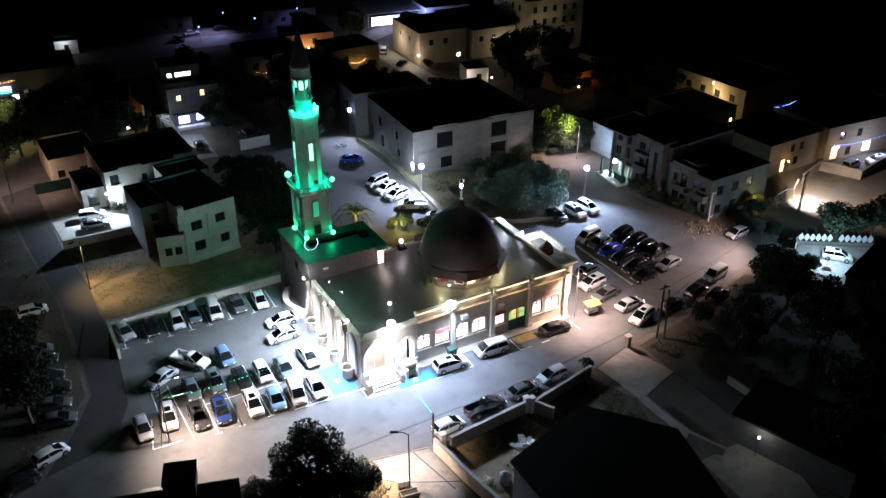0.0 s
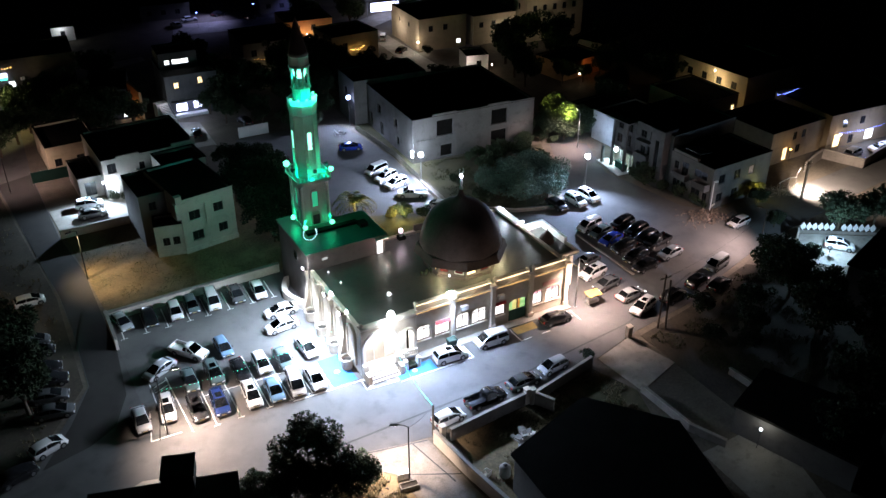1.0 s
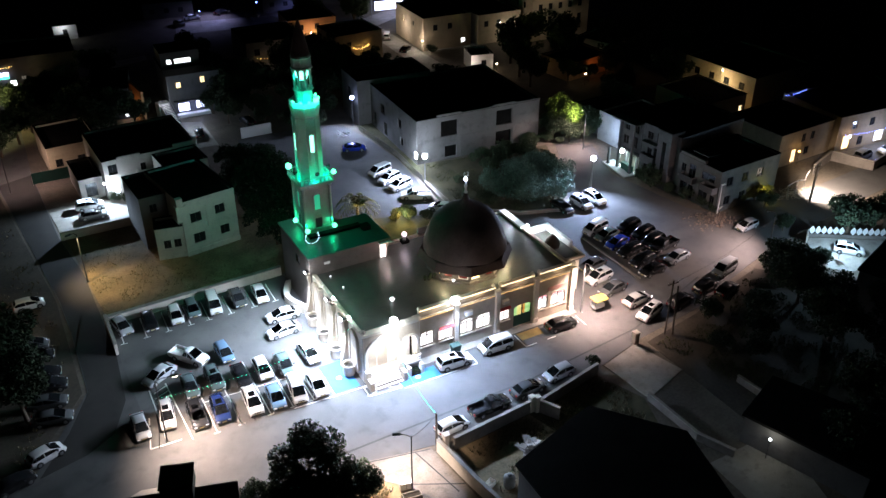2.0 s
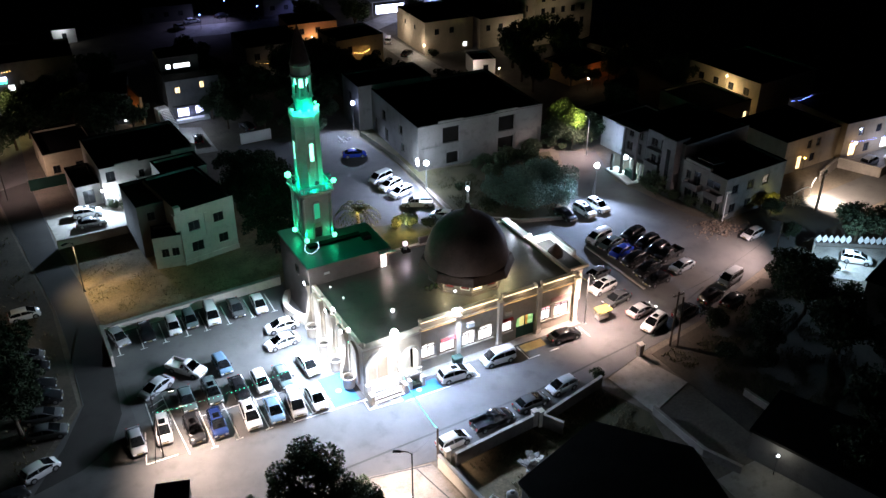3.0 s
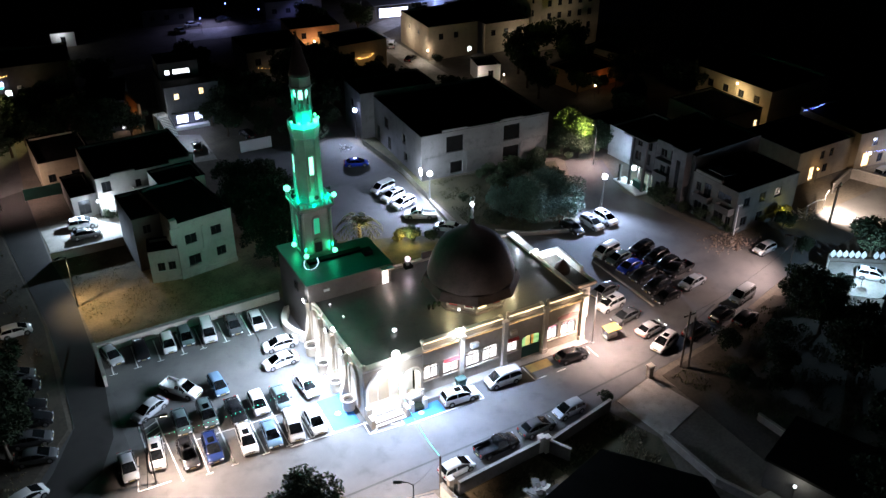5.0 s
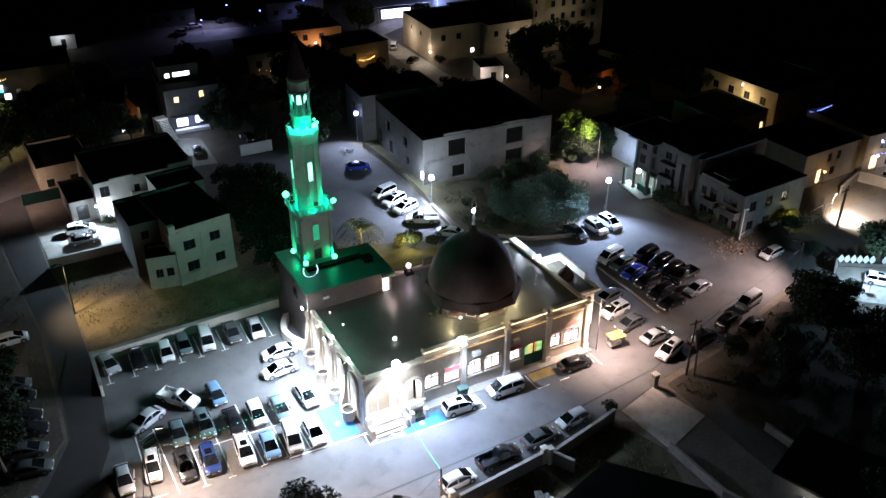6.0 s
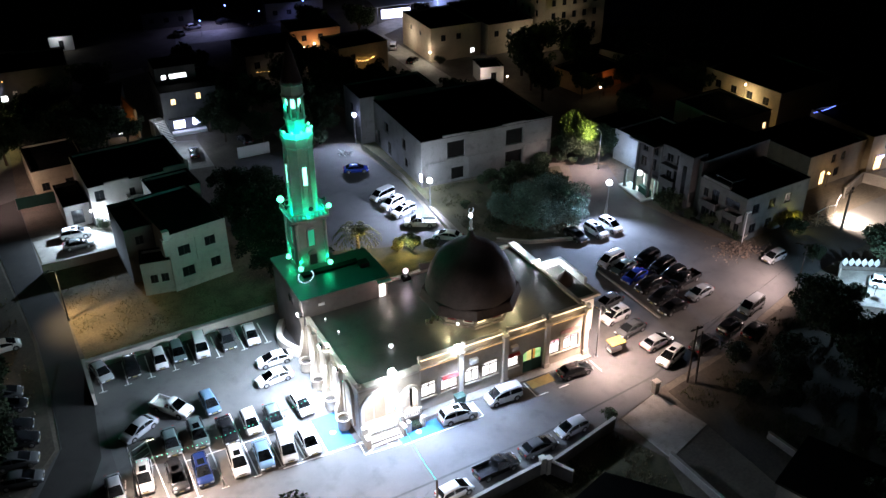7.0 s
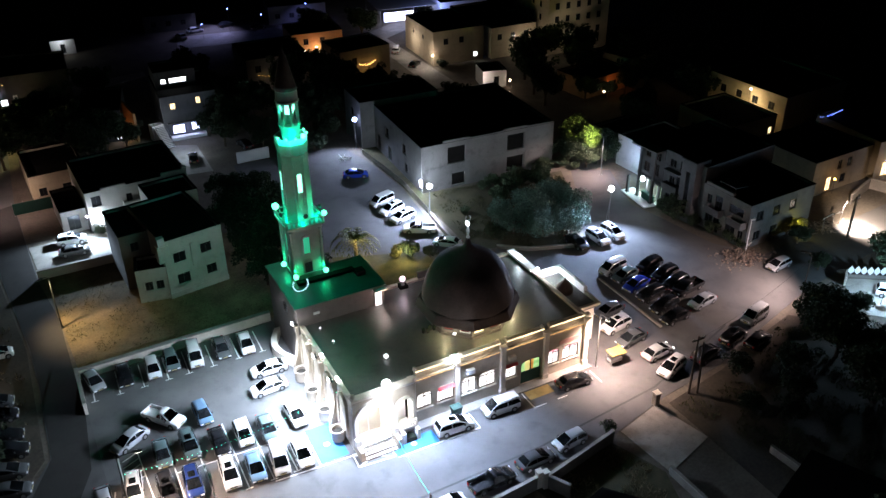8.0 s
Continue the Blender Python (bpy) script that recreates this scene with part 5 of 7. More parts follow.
house("house_terrace", (17.5, 116.0, -0.01), 5, 6.6, 5.6, 6.0, M_PLASTER, "dark roofed terrace block", [("f", 1.4, 3.6, 1.2, 1.3, None)])
house("house", (3.6, 135.4, -0.01), 3, 8.0, 11.0, 4.4, M_CREAM, "low cream house behind a green screen", [("f", 1.0, 1.0, 1.1, 1.3, None), ("f", 4.4, 1.0, 1.2, 1.3, None), ("l", 3.0, 1.2, 1.0, 1.2, None)])
# hall behind the mosque
HW = [("f", 4.3, 4.0, 3.0, 2.7, "open"), ("f", 5.0, 0.3, 2.2, 2.0, "open"), ("f", 14.5, 4.2, 3.0, 2.6, "open"), ("f", 14.5, 0.6, 3.0, 2.5, "open")]
t = house("hall", (56.0, 110.6, -0.01), -3, 22.8, 20.0, 7.5, M_BARE, "large grey concrete hall with dark square openings",
      HW + [("l", 1.5, 0.4, 1.1, 2.4, "open"), ("l", 5.0, 3.8, 1.6, 1.7, "open"), ("l", 6.0, 0.2, 1.5, 2.3, None), ("l", 12.2, 3.8, 1.5, 1.6, "open"), ("l", 13.0, 0.9, 1.3, 1.5, "open")], category="hall")
for a, b, h in ((3.6, 8.0, 0.34), (8.0, 13.9, 0.12), (13.9, 18.0, 0.36), (18.0, 22.84, 0.16)):
    part("parapet_block", boxes((a + 0.01, b, -0.07, 0.31, 7.582, 7.582 + h)), M_BARE, t)
for a, b in ((0.02, 4.1), (7.6, 14.2), (17.8, 22.78)):
    part("wall_band", soften(boxes((a, b, -0.07, -0.004, 3.45, 3.75)), 0.02), M_BARE, t)
for a in (0.05, 7.9, 14.0, 17.7, 22.35):
    part("pier", soften(boxes((a, a + 0.4, -0.1, -0.004, -0.1, 3.44)), 0.02), M_BARE, t)
house("hall_annex", (54.6, 130.2, -0.01), -3, 14.0, 8.0, 8.2, M_BARE, "taller rear block of the concrete hall", [("l", 3, 4.6, 1.2, 1.4, None)], category="hall")
t = thing("wall_lamp", pose(55.82, 110.3, 1.3), "bright white lamp on the corner of the hall", "wall lamp")
part("bracket", soften(boxes((-0.02, 0.17, -0.1, 0.1, 0.0, 1.0)), 0.02), M_METAL, t)
part("lamp", soften(boxes((-0.2, -0.03, -0.26, 0.26, 0.0, 1.1)), 0.05), G_COOL, t, "glowing white lamp panel")
# apartment house east of the car park
AP = [("l", 0.7 + 1.75 * k + 0.2 * ((k * 7 + i * 5) % 3 - 1), z, 0.8 + 0.2 * ((k + i) % 3), 1.2 + 0.3 * ((k + 2 * i) % 2), None) for k in range(4) for i, z in enumerate((0.9, 3.8, 6.4))]
house("apartment_house", (86.2, 83.3, -0.01), 5, 14.0, 7.6, 8.7, M_BLOCK, "grey concrete apartment house with dark windows", AP + grid("f", 1.5, 4, 3, (5.0,), 1.2, 1.3), category="apartment house")
t = house("apartment_wing", (85.52, 90.95, 3.38), 5, 14.0, 4.7, 4.9, M_BLOCK, "upper storeys of the apartment house over an open ground floor", [("l", 0.5, 0.5, 1.2, 1.5, None), ("l", 2.5, 0.4, 1.1, 1.9, None), ("l", 0.7, 2.9, 1.0, 1.3, None), ("l", 2.6, 2.9, 1.1, 1.3, None)], category="apartment house")
part("floor_slab", boxes((-0.3, 13.9, 0.02, 4.9, -0.22, -0.204)), M_BLOCK, t)
t = house("apartment_house", (86.4, 74.8, -0.01), 3, 12.5, 8.3, 6.6, M_BLOCK2, "lower grey apartment block with balconies", [("l", 0.6, 1.1, 1.4, 1.4, None), ("l", 0.5, 4.0, 0.9, 1.3, None), ("l", 2.0, 3.4, 1.3, 2.3, None), ("l", 2.2, 0.2, 1.0, 2.2, None), ("l", 4.5, 4.3, 2.5, 1.2, None), ("l", 4.3, 1.1, 1.7, 1.4, None), ("l", 6.5, 0.3, 0.9, 2.1, None)] + grid("f", 1.4, 3.2, 3, (0.9, 3.9), 1.3, 1.4), category="apartment house")
part("parapet_block", soften(boxes((-0.1, 0.4, 3.1, 7.9, 6.682, 7.1)), 0.02), M_BARE, t)
part("wall_band", soften(boxes((-0.09, -0.004, 0.3, 8.0, 3.0, 3.25)), 0.02), M_BARE, t)
part("roof_slab", placed(soften(boxes((0.6, 3.4, 3.4, 6.4, 0.0, 0.12)), 0.02), pose(0, 0, 7.5, 0, 5, 0)), M_DARKMETAL, t)
for x, y in ((0.8, 3.6), (3.2, 3.6), (0.8, 6.2), (3.2, 6.2)):
    part("roof_post", boxes((x - 0.05, x + 0.05, y - 0.05, y + 0.05, 6.05, 7.4)), M_DARKMETAL, t)
def balcony(at, yaw, half, solid=True):
    t = thing("balcony", pose(*at, 0, 0, yaw), "concrete balcony with a solid front" if solid else "concrete balcony with a thin metal railing", "balcony", "apartment balconies")
    part("slab", boxes((-1.1, 0.0, -half, half, 0, 0.16)), M_BLOCK, t)
    if solid:
        part("front", boxes((-1.18, -1.06, -half, half, 0.161, 1.05)), M_BLOCK, t)
        part("side", boxes((-1.059, 0, -half, -half + 0.1, 0.161, 1.05)), M_BLOCK, t)
        part("side", boxes((-1.059, 0, half - 0.1, half, 0.161, 1.05)), M_BLOCK, t)
    else:
        part("rail", tube([(0, -half, 1.0), (-1.06, -half, 1.0), (-1.06, half, 1.0), (0, half, 1.0)], 0.03, 5), M_DARKMETAL, t)
        for k in range(9):
            y = -half + 0.02 + (2 * half - 0.04) * k / 8
            part("baluster", tube([(-1.06, y, 0.15), (-1.06, y, 1.0)], 0.015, 4), M_DARKMETAL, t)
    return t


balcony((85.78, 88.7, 3.05), 5, 1.4)
balcony((85.78, 88.7, 6.0), 5, 1.4, False)
balcony((86.17, 80.4, 3.05), 3, 1.3)
balcony((86.32, 76.4, 3.05), 3, 1.3)
ap = thing("stair_tower", pose(86.1, 84.0, -0.01, 0, 0, 5), "projecting concrete stair tower with a tall slit window", "stair tower")
part("wall", placed(pierced(2.6, 9.3, 0.25, [(0.9, 1.7, 1.2, 7.6)]), Matrix.Translation((-1.3, 2.6, 0)) @ Matrix.Rotation(-math.pi / 2, 4, "Z")), M_BLOCK, ap)
part("wall", boxes((-1.049, 1.6, 0, 0.25, 0, 9.3)), M_BLOCK, ap)
part("wall", boxes((-1.049, 1.6, 2.35, 2.6, 0, 9.3)), M_BLOCK, ap)
part("wall", boxes((1.35, 1.6, 0.251, 2.349, 8.3, 9.3)), M_BLOCK, ap)
part("roof", boxes((-1.4, 1.7, -0.1, 2.7, 9.302, 9.45)), M_UNLITBLACK, ap)
part("pane", boxes((-1.2, -1.17, 0.9, 1.7, 1.2, 7.6)), M_PANE, ap)
for y, h in ((91.2, 8.3), (94.2, 8.3), (95.9, 3.0)):
    t = thing("column", pose(83.9 if h > 5 else 83.4, y, 0, 0, 0, 5), "tall square concrete column of the apartment house", "column", "apartment columns")
    part("shaft", soften(boxes((-0.18, 0.18, -0.18, 0.18, 0, h)), 0.02), M_BLOCK, t)
    part("base", soften(boxes((-0.26, 0.26, -0.26, 0.26, 0.001, 0.3)), 0.02), M_BLOCK, t)
t = thing("veranda_roof", pose(84.0, 90.8, 8.3, 0, 0, 5), "flat concrete slab over the columns", "roof")
part("slab", soften(boxes((-0.5, 1.45, -0.2, 4.9, 0, 0.25)), 0.02), M_BLOCK, t)
cp = thing("carport", pose(84.6, 93.2, 0, 0, 0, -6), "lit open carport on pale columns", "carport")
part("roof", soften(boxes((0.3, 5.0, -2.6, 3.2, 2.95, 3.15)), 0.03), M_BARE, cp)
for x, y in ((0.6, -2.3), (0.6, 0.4), (0.6, 2.8), (4.7, 2.8)):
    part("column", soften(boxes((x - 0.17, x + 0.17, y - 0.17, y + 0.17, 0, 2.949)), 0.02), M_WHITE, cp)
part("back_wall", boxes((4.8, 5.0, -2.5, 2.6, 0, 2.949)), M_WHITE, cp)
part("counter", soften(boxes((-0.6, 0.1, -2.2, 0.2, 0.201, 1.3)), 0.03), M_GREENSHEET, cp, "green covered counter")
part("floor_step", soften(boxes((-2.0, 0.2, -2.9, 3.4, 0, 0.2)), 0.03), M_WHITE, cp)
part("lamp", ball(0.36, (0.1, 1.2, 2.6), seg=12), G_COOL, cp, "glowing lamp", True)
house("white_house", (88.8, 99.6, -0.01), 4, 10.0, 5.6, 5.2, M_PLASTER, "white rendered house wall under a cool lamp", [("f", 5.0, 1.2, 1.2, 1.3, None)])
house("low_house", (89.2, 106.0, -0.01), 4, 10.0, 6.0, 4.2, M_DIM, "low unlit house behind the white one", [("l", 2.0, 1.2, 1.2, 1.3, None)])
# houses to the east
house("house", (106.0, 81.4, -0.01), 3, 13.0, 11.0, 5.6, M_DULLCREAM, "cream house with an amber lit doorway", [("f", 3.3, 0.2, 1.1, 2.2, G_ROOMWARM), ("f", 5.2, 3.4, 1.0, 1.4, None), ("f", 7.4, 3.4, 1.0, 1.4, None), ("f", 6.4, 0.9, 1.2, 1.4, None)])
house("house", (119.4, 81.2, -0.01), -4, 22.0, 13.0, 6.2, M_DULLCREAM, "cream house with a lit terrace", [("f", 1.6, 0.2, 1.6, 2.3, G_ROOMWARM), ("f", 5.0, 0.4, 1.2, 1.6, None), ("f", 9.0, 0.4, 2.0, 1.8, G_ROOMCOOL), ("f", 3.0, 3.6, 1.2, 1.4, None), ("f", 7.0, 3.6, 1.2, 1.4, None)])
house("house", (120.4, 100.8, -0.01), 4, 16.0, 17.0, 6.6, M_CREAM, "pale yellow house lit from outside", grid("l", 2.4, 3.6, 4, (3.6,), 1.3, 1.4) + [("l", 4.0, 0.6, 1.2, 1.6, None), ("l", 13.0, 0.2, 1.3, 2.2, G_ROOMWARM)])
house("house", (107.0, 99.4, -0.01), 2, 10.5, 12.0, 4.6, M_CREAM, "low cream house with a dark roof", [("f", 3.0, 1.0, 1.2, 1.3, None), ("f", 9.0, 1.4, 0.8, 1.2, G_ROOMWARM), ("l", 3.0, 1.2, 1.2, 1.3, None)])
house("house", (101.0, 131.0, -0.01), 8, 12.0, 8.0, 3.6, M_OCHRE, "low ochre house in dim red light", [("f", 3.0, 0.9, 1.2, 1.3, None), ("f", 7.0, 0.9, 1.2, 1.3, None)])
house("house", (116.0, 136.0, -0.01), 20, 10.0, 9.0, 4.0, M_CREAM, "unlit low house among trees", [("f", 3.0, 0.9, 1.2, 1.3, None)])
# far houses
house("house", (84.6, 162.2, -0.01), -3, 11.8, 15.0, 7.2, M_CREAM, "two-storey house lit by a street lamp", [("l", 4.0, 4.4, 0.8, 1.0, None), ("l", 9.0, 4.4, 0.8, 1.0, None), ("f", 2.4, 4.2, 1.1, 1.3, None), ("f", 6.0, 4.2, 1.1, 1.3, None), ("f", 9.4, 0.8, 1.0, 1.0, G_ROOMCOOL)])
house("house", (63.0, 159.8, -0.01), 3, 10.8, 9.0, 7.0, M_CREAM, "house with amber string lights on its front", [("f", 2.5, 4.0, 1.1, 1.4, None), ("f", 6.0, 0.6, 1.3, 2.0, None), ("r", 4.0, 4.0, 1.0, 1.3, None)])
house("house", (59.6, 178.6, -0.01), -6, 11.0, 9.0, 6.0, M_OCHRE, "ochre house under amber light", [("f", 2.4, 3.6, 1.1, 1.3, None), ("f", 6.0, 3.6, 1.1, 1.3, None), ("f", 4.6, 0.3, 1.2, 2.0, G_ROOMWARM)])
house("house", (97.6, 160.4, -0.01), -2, 11.0, 20.0, 6.6, M_CREAM, "cream flat-roofed far house", grid("f", 1.5, 3.2, 3, (3.8,), 1.1, 1.3))
house("apartment_block", (109.4, 156.6, -0.01), -4, 15.0, 16.0, 12.4, M_CREAM, "tall pale apartment block with dark windows", grid("f", 1.6, 2.6, 5, (3.8, 6.8, 9.6), 1.0, 1.4) + grid("l", 2.0, 3.2, 4, (3.8, 6.8, 9.6), 1.0, 1.4), category="apartment house")
house("house", (87.0, 145.6, -0.01), -14, 4.8, 5.4, 3.4, M_WHITE, "small white lit outhouse", [("f", 2.2, 0.2, 1.1, 2.0, None)])
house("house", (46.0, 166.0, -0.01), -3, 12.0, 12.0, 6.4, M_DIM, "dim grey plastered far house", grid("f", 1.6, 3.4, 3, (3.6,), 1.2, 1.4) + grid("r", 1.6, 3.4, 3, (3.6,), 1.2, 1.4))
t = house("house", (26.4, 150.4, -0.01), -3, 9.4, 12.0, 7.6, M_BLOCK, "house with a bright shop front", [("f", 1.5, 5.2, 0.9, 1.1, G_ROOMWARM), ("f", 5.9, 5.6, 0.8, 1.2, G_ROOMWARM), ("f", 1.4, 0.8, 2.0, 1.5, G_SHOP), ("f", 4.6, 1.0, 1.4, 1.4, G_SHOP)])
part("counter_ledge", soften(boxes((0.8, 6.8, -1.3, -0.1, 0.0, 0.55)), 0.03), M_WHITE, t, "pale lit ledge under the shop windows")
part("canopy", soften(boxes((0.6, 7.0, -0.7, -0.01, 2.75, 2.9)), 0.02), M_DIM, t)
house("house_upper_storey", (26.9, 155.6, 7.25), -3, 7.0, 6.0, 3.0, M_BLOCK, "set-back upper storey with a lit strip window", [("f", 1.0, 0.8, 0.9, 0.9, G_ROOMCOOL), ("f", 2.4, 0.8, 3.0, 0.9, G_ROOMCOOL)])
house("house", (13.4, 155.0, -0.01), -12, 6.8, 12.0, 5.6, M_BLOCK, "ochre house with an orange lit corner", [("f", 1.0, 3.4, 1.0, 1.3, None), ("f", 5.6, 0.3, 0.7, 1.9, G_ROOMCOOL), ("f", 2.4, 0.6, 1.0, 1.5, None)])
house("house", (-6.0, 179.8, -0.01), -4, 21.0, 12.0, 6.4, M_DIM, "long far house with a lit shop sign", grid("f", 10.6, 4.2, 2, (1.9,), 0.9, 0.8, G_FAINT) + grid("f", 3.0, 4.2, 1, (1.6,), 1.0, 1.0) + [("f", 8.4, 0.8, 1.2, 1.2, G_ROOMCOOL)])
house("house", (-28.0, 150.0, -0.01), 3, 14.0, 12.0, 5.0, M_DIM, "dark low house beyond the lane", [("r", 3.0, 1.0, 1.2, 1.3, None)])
# dark houses close to the viewer's side
def block_house(name, poly, height, label, mat, roof=0.3):
    t = thing(name, pose(0, 0, -0.01), label, "house")
    part("wall", prism(poly, -0.1, height), mat, t)
    cx, cy = sum(p[0] for p in poly) / len(poly), sum(p[1] for p in poly) / len(poly)
    part("roof", prism([(cx + (x - cx) * 1.04, cy + (y - cy) * 1.04) for x, y in poly], height + 0.002, height + roof), M_UNLITBLACK, t)
    return t


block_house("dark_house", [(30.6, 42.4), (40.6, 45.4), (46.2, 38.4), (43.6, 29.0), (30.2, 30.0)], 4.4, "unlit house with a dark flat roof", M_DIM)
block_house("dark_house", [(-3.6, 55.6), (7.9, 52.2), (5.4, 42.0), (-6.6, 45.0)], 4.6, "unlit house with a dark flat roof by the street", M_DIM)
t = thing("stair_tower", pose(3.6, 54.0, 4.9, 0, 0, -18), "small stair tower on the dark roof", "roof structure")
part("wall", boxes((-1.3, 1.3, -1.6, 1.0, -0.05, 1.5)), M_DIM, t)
part("roof", boxes((-1.4, 1.4, -1.7, 1.1, 1.502, 1.65)), M_UNLITBLACK, t)
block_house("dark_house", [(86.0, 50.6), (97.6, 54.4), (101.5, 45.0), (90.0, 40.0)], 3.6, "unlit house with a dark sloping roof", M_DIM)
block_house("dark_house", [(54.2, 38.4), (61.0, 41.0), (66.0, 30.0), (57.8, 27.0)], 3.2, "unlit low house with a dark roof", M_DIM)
setting("pavement_small_court", prism([(49.5, 37.5), (55.0, 37.6), (57.0, 33.0), (55, 27), (49, 28)], -0.2, 0.01), M_CONCRETE, "small dim concrete court")
# white marquee and lit hall far off
t = thing("marquee", pose(89.4, 192.4, 0, 0, 0, -8), "far marquee glowing white-blue inside", "marquee")
part("screen", boxes((-2.2, 5.0, -0.1, 0.0, 1.4, 3.5)), G_SHOP, t, "bright white panel")
part("roof", placed(boxes((-3.5, 18.0, 0, 14.0, 0, 0.15)), pose(0, 0, 4.2, 0, 0, 0)), M_WHITE, t)
for x in (-3.0, 5.3, 17.5):
    for y in (0.3, 13.5):
        part("post", tube([(x, y, 0), (x, y, 4.19)], 0.08, 6), M_METAL, t)
house("house", (100.0, 188.0, -0.01), -8, 12.0, 10.0, 5.4, M_WHITE, "white house under blue light", [("f", 2.0, 1.0, 1.2, 1.4, None), ("f", 6.0, 1.0, 1.2, 1.4, None)])
low_wall([(22.0, 151.6), (20.8, 163.0)], 5.2, 0.4, M_OCHRE, "tall ochre side wall in orange light", False)
house("outhouse", (14.6, 209.6, -0.01), -6, 5.0, 5.0, 3.2, M_WHITE, "small white outhouse under a cool lamp", [("f", 2.0, 0.3, 1.0, 2.0, None)])
house("storehouse", (64.0, 209.0, -0.01), -10, 14.0, 8.0, 4.2, M_DIM, "low dark storehouse beside the blue-lit yard", grid("f", 1.6, 3.4, 3, (1.2,), 1.2, 1.2))
house("storehouse", (36.0, 216.5, -0.01), -8, 12.0, 7.0, 3.8, M_DIM, "low dark storehouse behind the blue-lit yard", grid("f", 1.6, 3.4, 3, (1.2,), 1.2, 1.2))
# green screen fence
t = tagged(thing("screen_fence", pose(0, 0, 0), "green mesh screen fence on posts", "fence"), kind="structure")
part("mesh_panel", boxes((0.6, 6.6, 132.6, 132.64, 0.2, 2.0)), M_GREENSHEET, t)
for k in range(5):
    part("post", tube([(0.6 + 1.5 * k, 132.7, 0), (0.6 + 1.5 * k, 132.7, 2.1)], 0.04, 6), M_METAL, t)
# picket fence by the hall
t = tagged(thing("picket_fence", pose(0, 0, 0), "pale picket fence along the upper car park", "fence"), kind="structure")
FENCE = [(53.85, 104.4), (54.6, 114.6), (53.7, 128.6)]
for (xa, ya), (xb, yb) in zip(FENCE, FENCE[1:]):
    n = int((yb - ya) / 0.3)
    for k in range(n):
        x, y = xa + (xb - xa) * k / n, ya + (yb - ya) * k / n
        part("slat", boxes((x - 0.02, x + 0.02, y - 0.06, y + 0.06, 0, 1.0 + 0.05 * (k % 3))), M_OLDWALL, t)
    for z in (0.3, 0.75):
        part("rail", tube([(xa + 0.03, ya, z), (xb + 0.03, yb, z)], 0.035, 5), M_DARKMETAL, t)
# shop sign far off
t = thing("shop_sign", pose(1.2, 178.9, 0, 0, 0, -4), "bright green and white shop sign", "sign")
part("board", boxes((-1.2, 1.2, 0, 0.15, 2.6, 3.8)), G_SHOP, t)
part("band", boxes((-1.2, 1.2, -0.02, -0.005, 2.6, 3.1)), G_GREENSTRING, t, "green glowing band")
# lit outdoor stair beside the shop front
t = thing("outdoor_stair", pose(25.3, 146.2, 0, 0, 0, 10), "white lit outdoor stair climbing beside the shop", "stairs")
for k in range(14):
    part("step", boxes((0, 1.7, 0.3 * k, 0.3 * k + 0.32, 0, 0.18 * (k + 1))), M_WHITE, t)
    part("riser", boxes((0.05, 1.65, 0.3 * k - 0.012, 0.3 * k - 0.002, 0.18 * k + 0.01, 0.18 * k + 0.12)), M_DIM, t)
part("landing", boxes((-0.2, 1.9, 4.21, 6.0, 0, 2.7)), M_WHITE, t)
for x in (0.0, 1.7):
    part("rail", tube([(x, 0.1, 1.0), (x, 4.2, 3.5), (x, 5.8, 3.6)], 0.035, 6), M_METAL, t)
    for k in range(5):
        part("post", tube([(x, 0.15 + 1.0 * k, 0.6 * k), (x, 0.15 + 1.0 * k, 1.0 + 0.6 * k)], 0.025, 5), M_METAL, t)

# ---- trees and plants ----
def leaves(lobes, count, size, rnd):
    """Many small folded leaf clumps scattered through ellipsoid lobes, thicker towards their skins."""
    verts, faces = [], []
    total = sum(l[3] ** 2 for l in lobes)
    for cx, cy, cz, r in lobes:
        for _ in range(int(count * r * r / total)):
            d = Vector((rnd.gauss(0, 1), rnd.gauss(0, 1), rnd.gauss(0, 0.8))).normalized()
            p = Vector((cx, cy, cz)) + d * r * (0.45 + 0.62 * rnd.random() ** 0.6)
            u = Vector((rnd.gauss(0, 1), rnd.gauss(0, 1), rnd.gauss(0, 0.7))).normalized()
            w = u.cross(Vector((rnd.gauss(0, 1), rnd.gauss(0, 1), rnd.gauss(0, 1)))).normalized()
            s = size * (0.6 + 0.9 * rnd.random())
            i = len(verts)
            verts += [p - u * s, p + w * s * 0.55 + u * s * 0.1, p + u * s, p - w * s * 0.55 + u * s * 0.1]
            faces.append((i, i + 1, i + 2, i + 3))
    return verts, faces


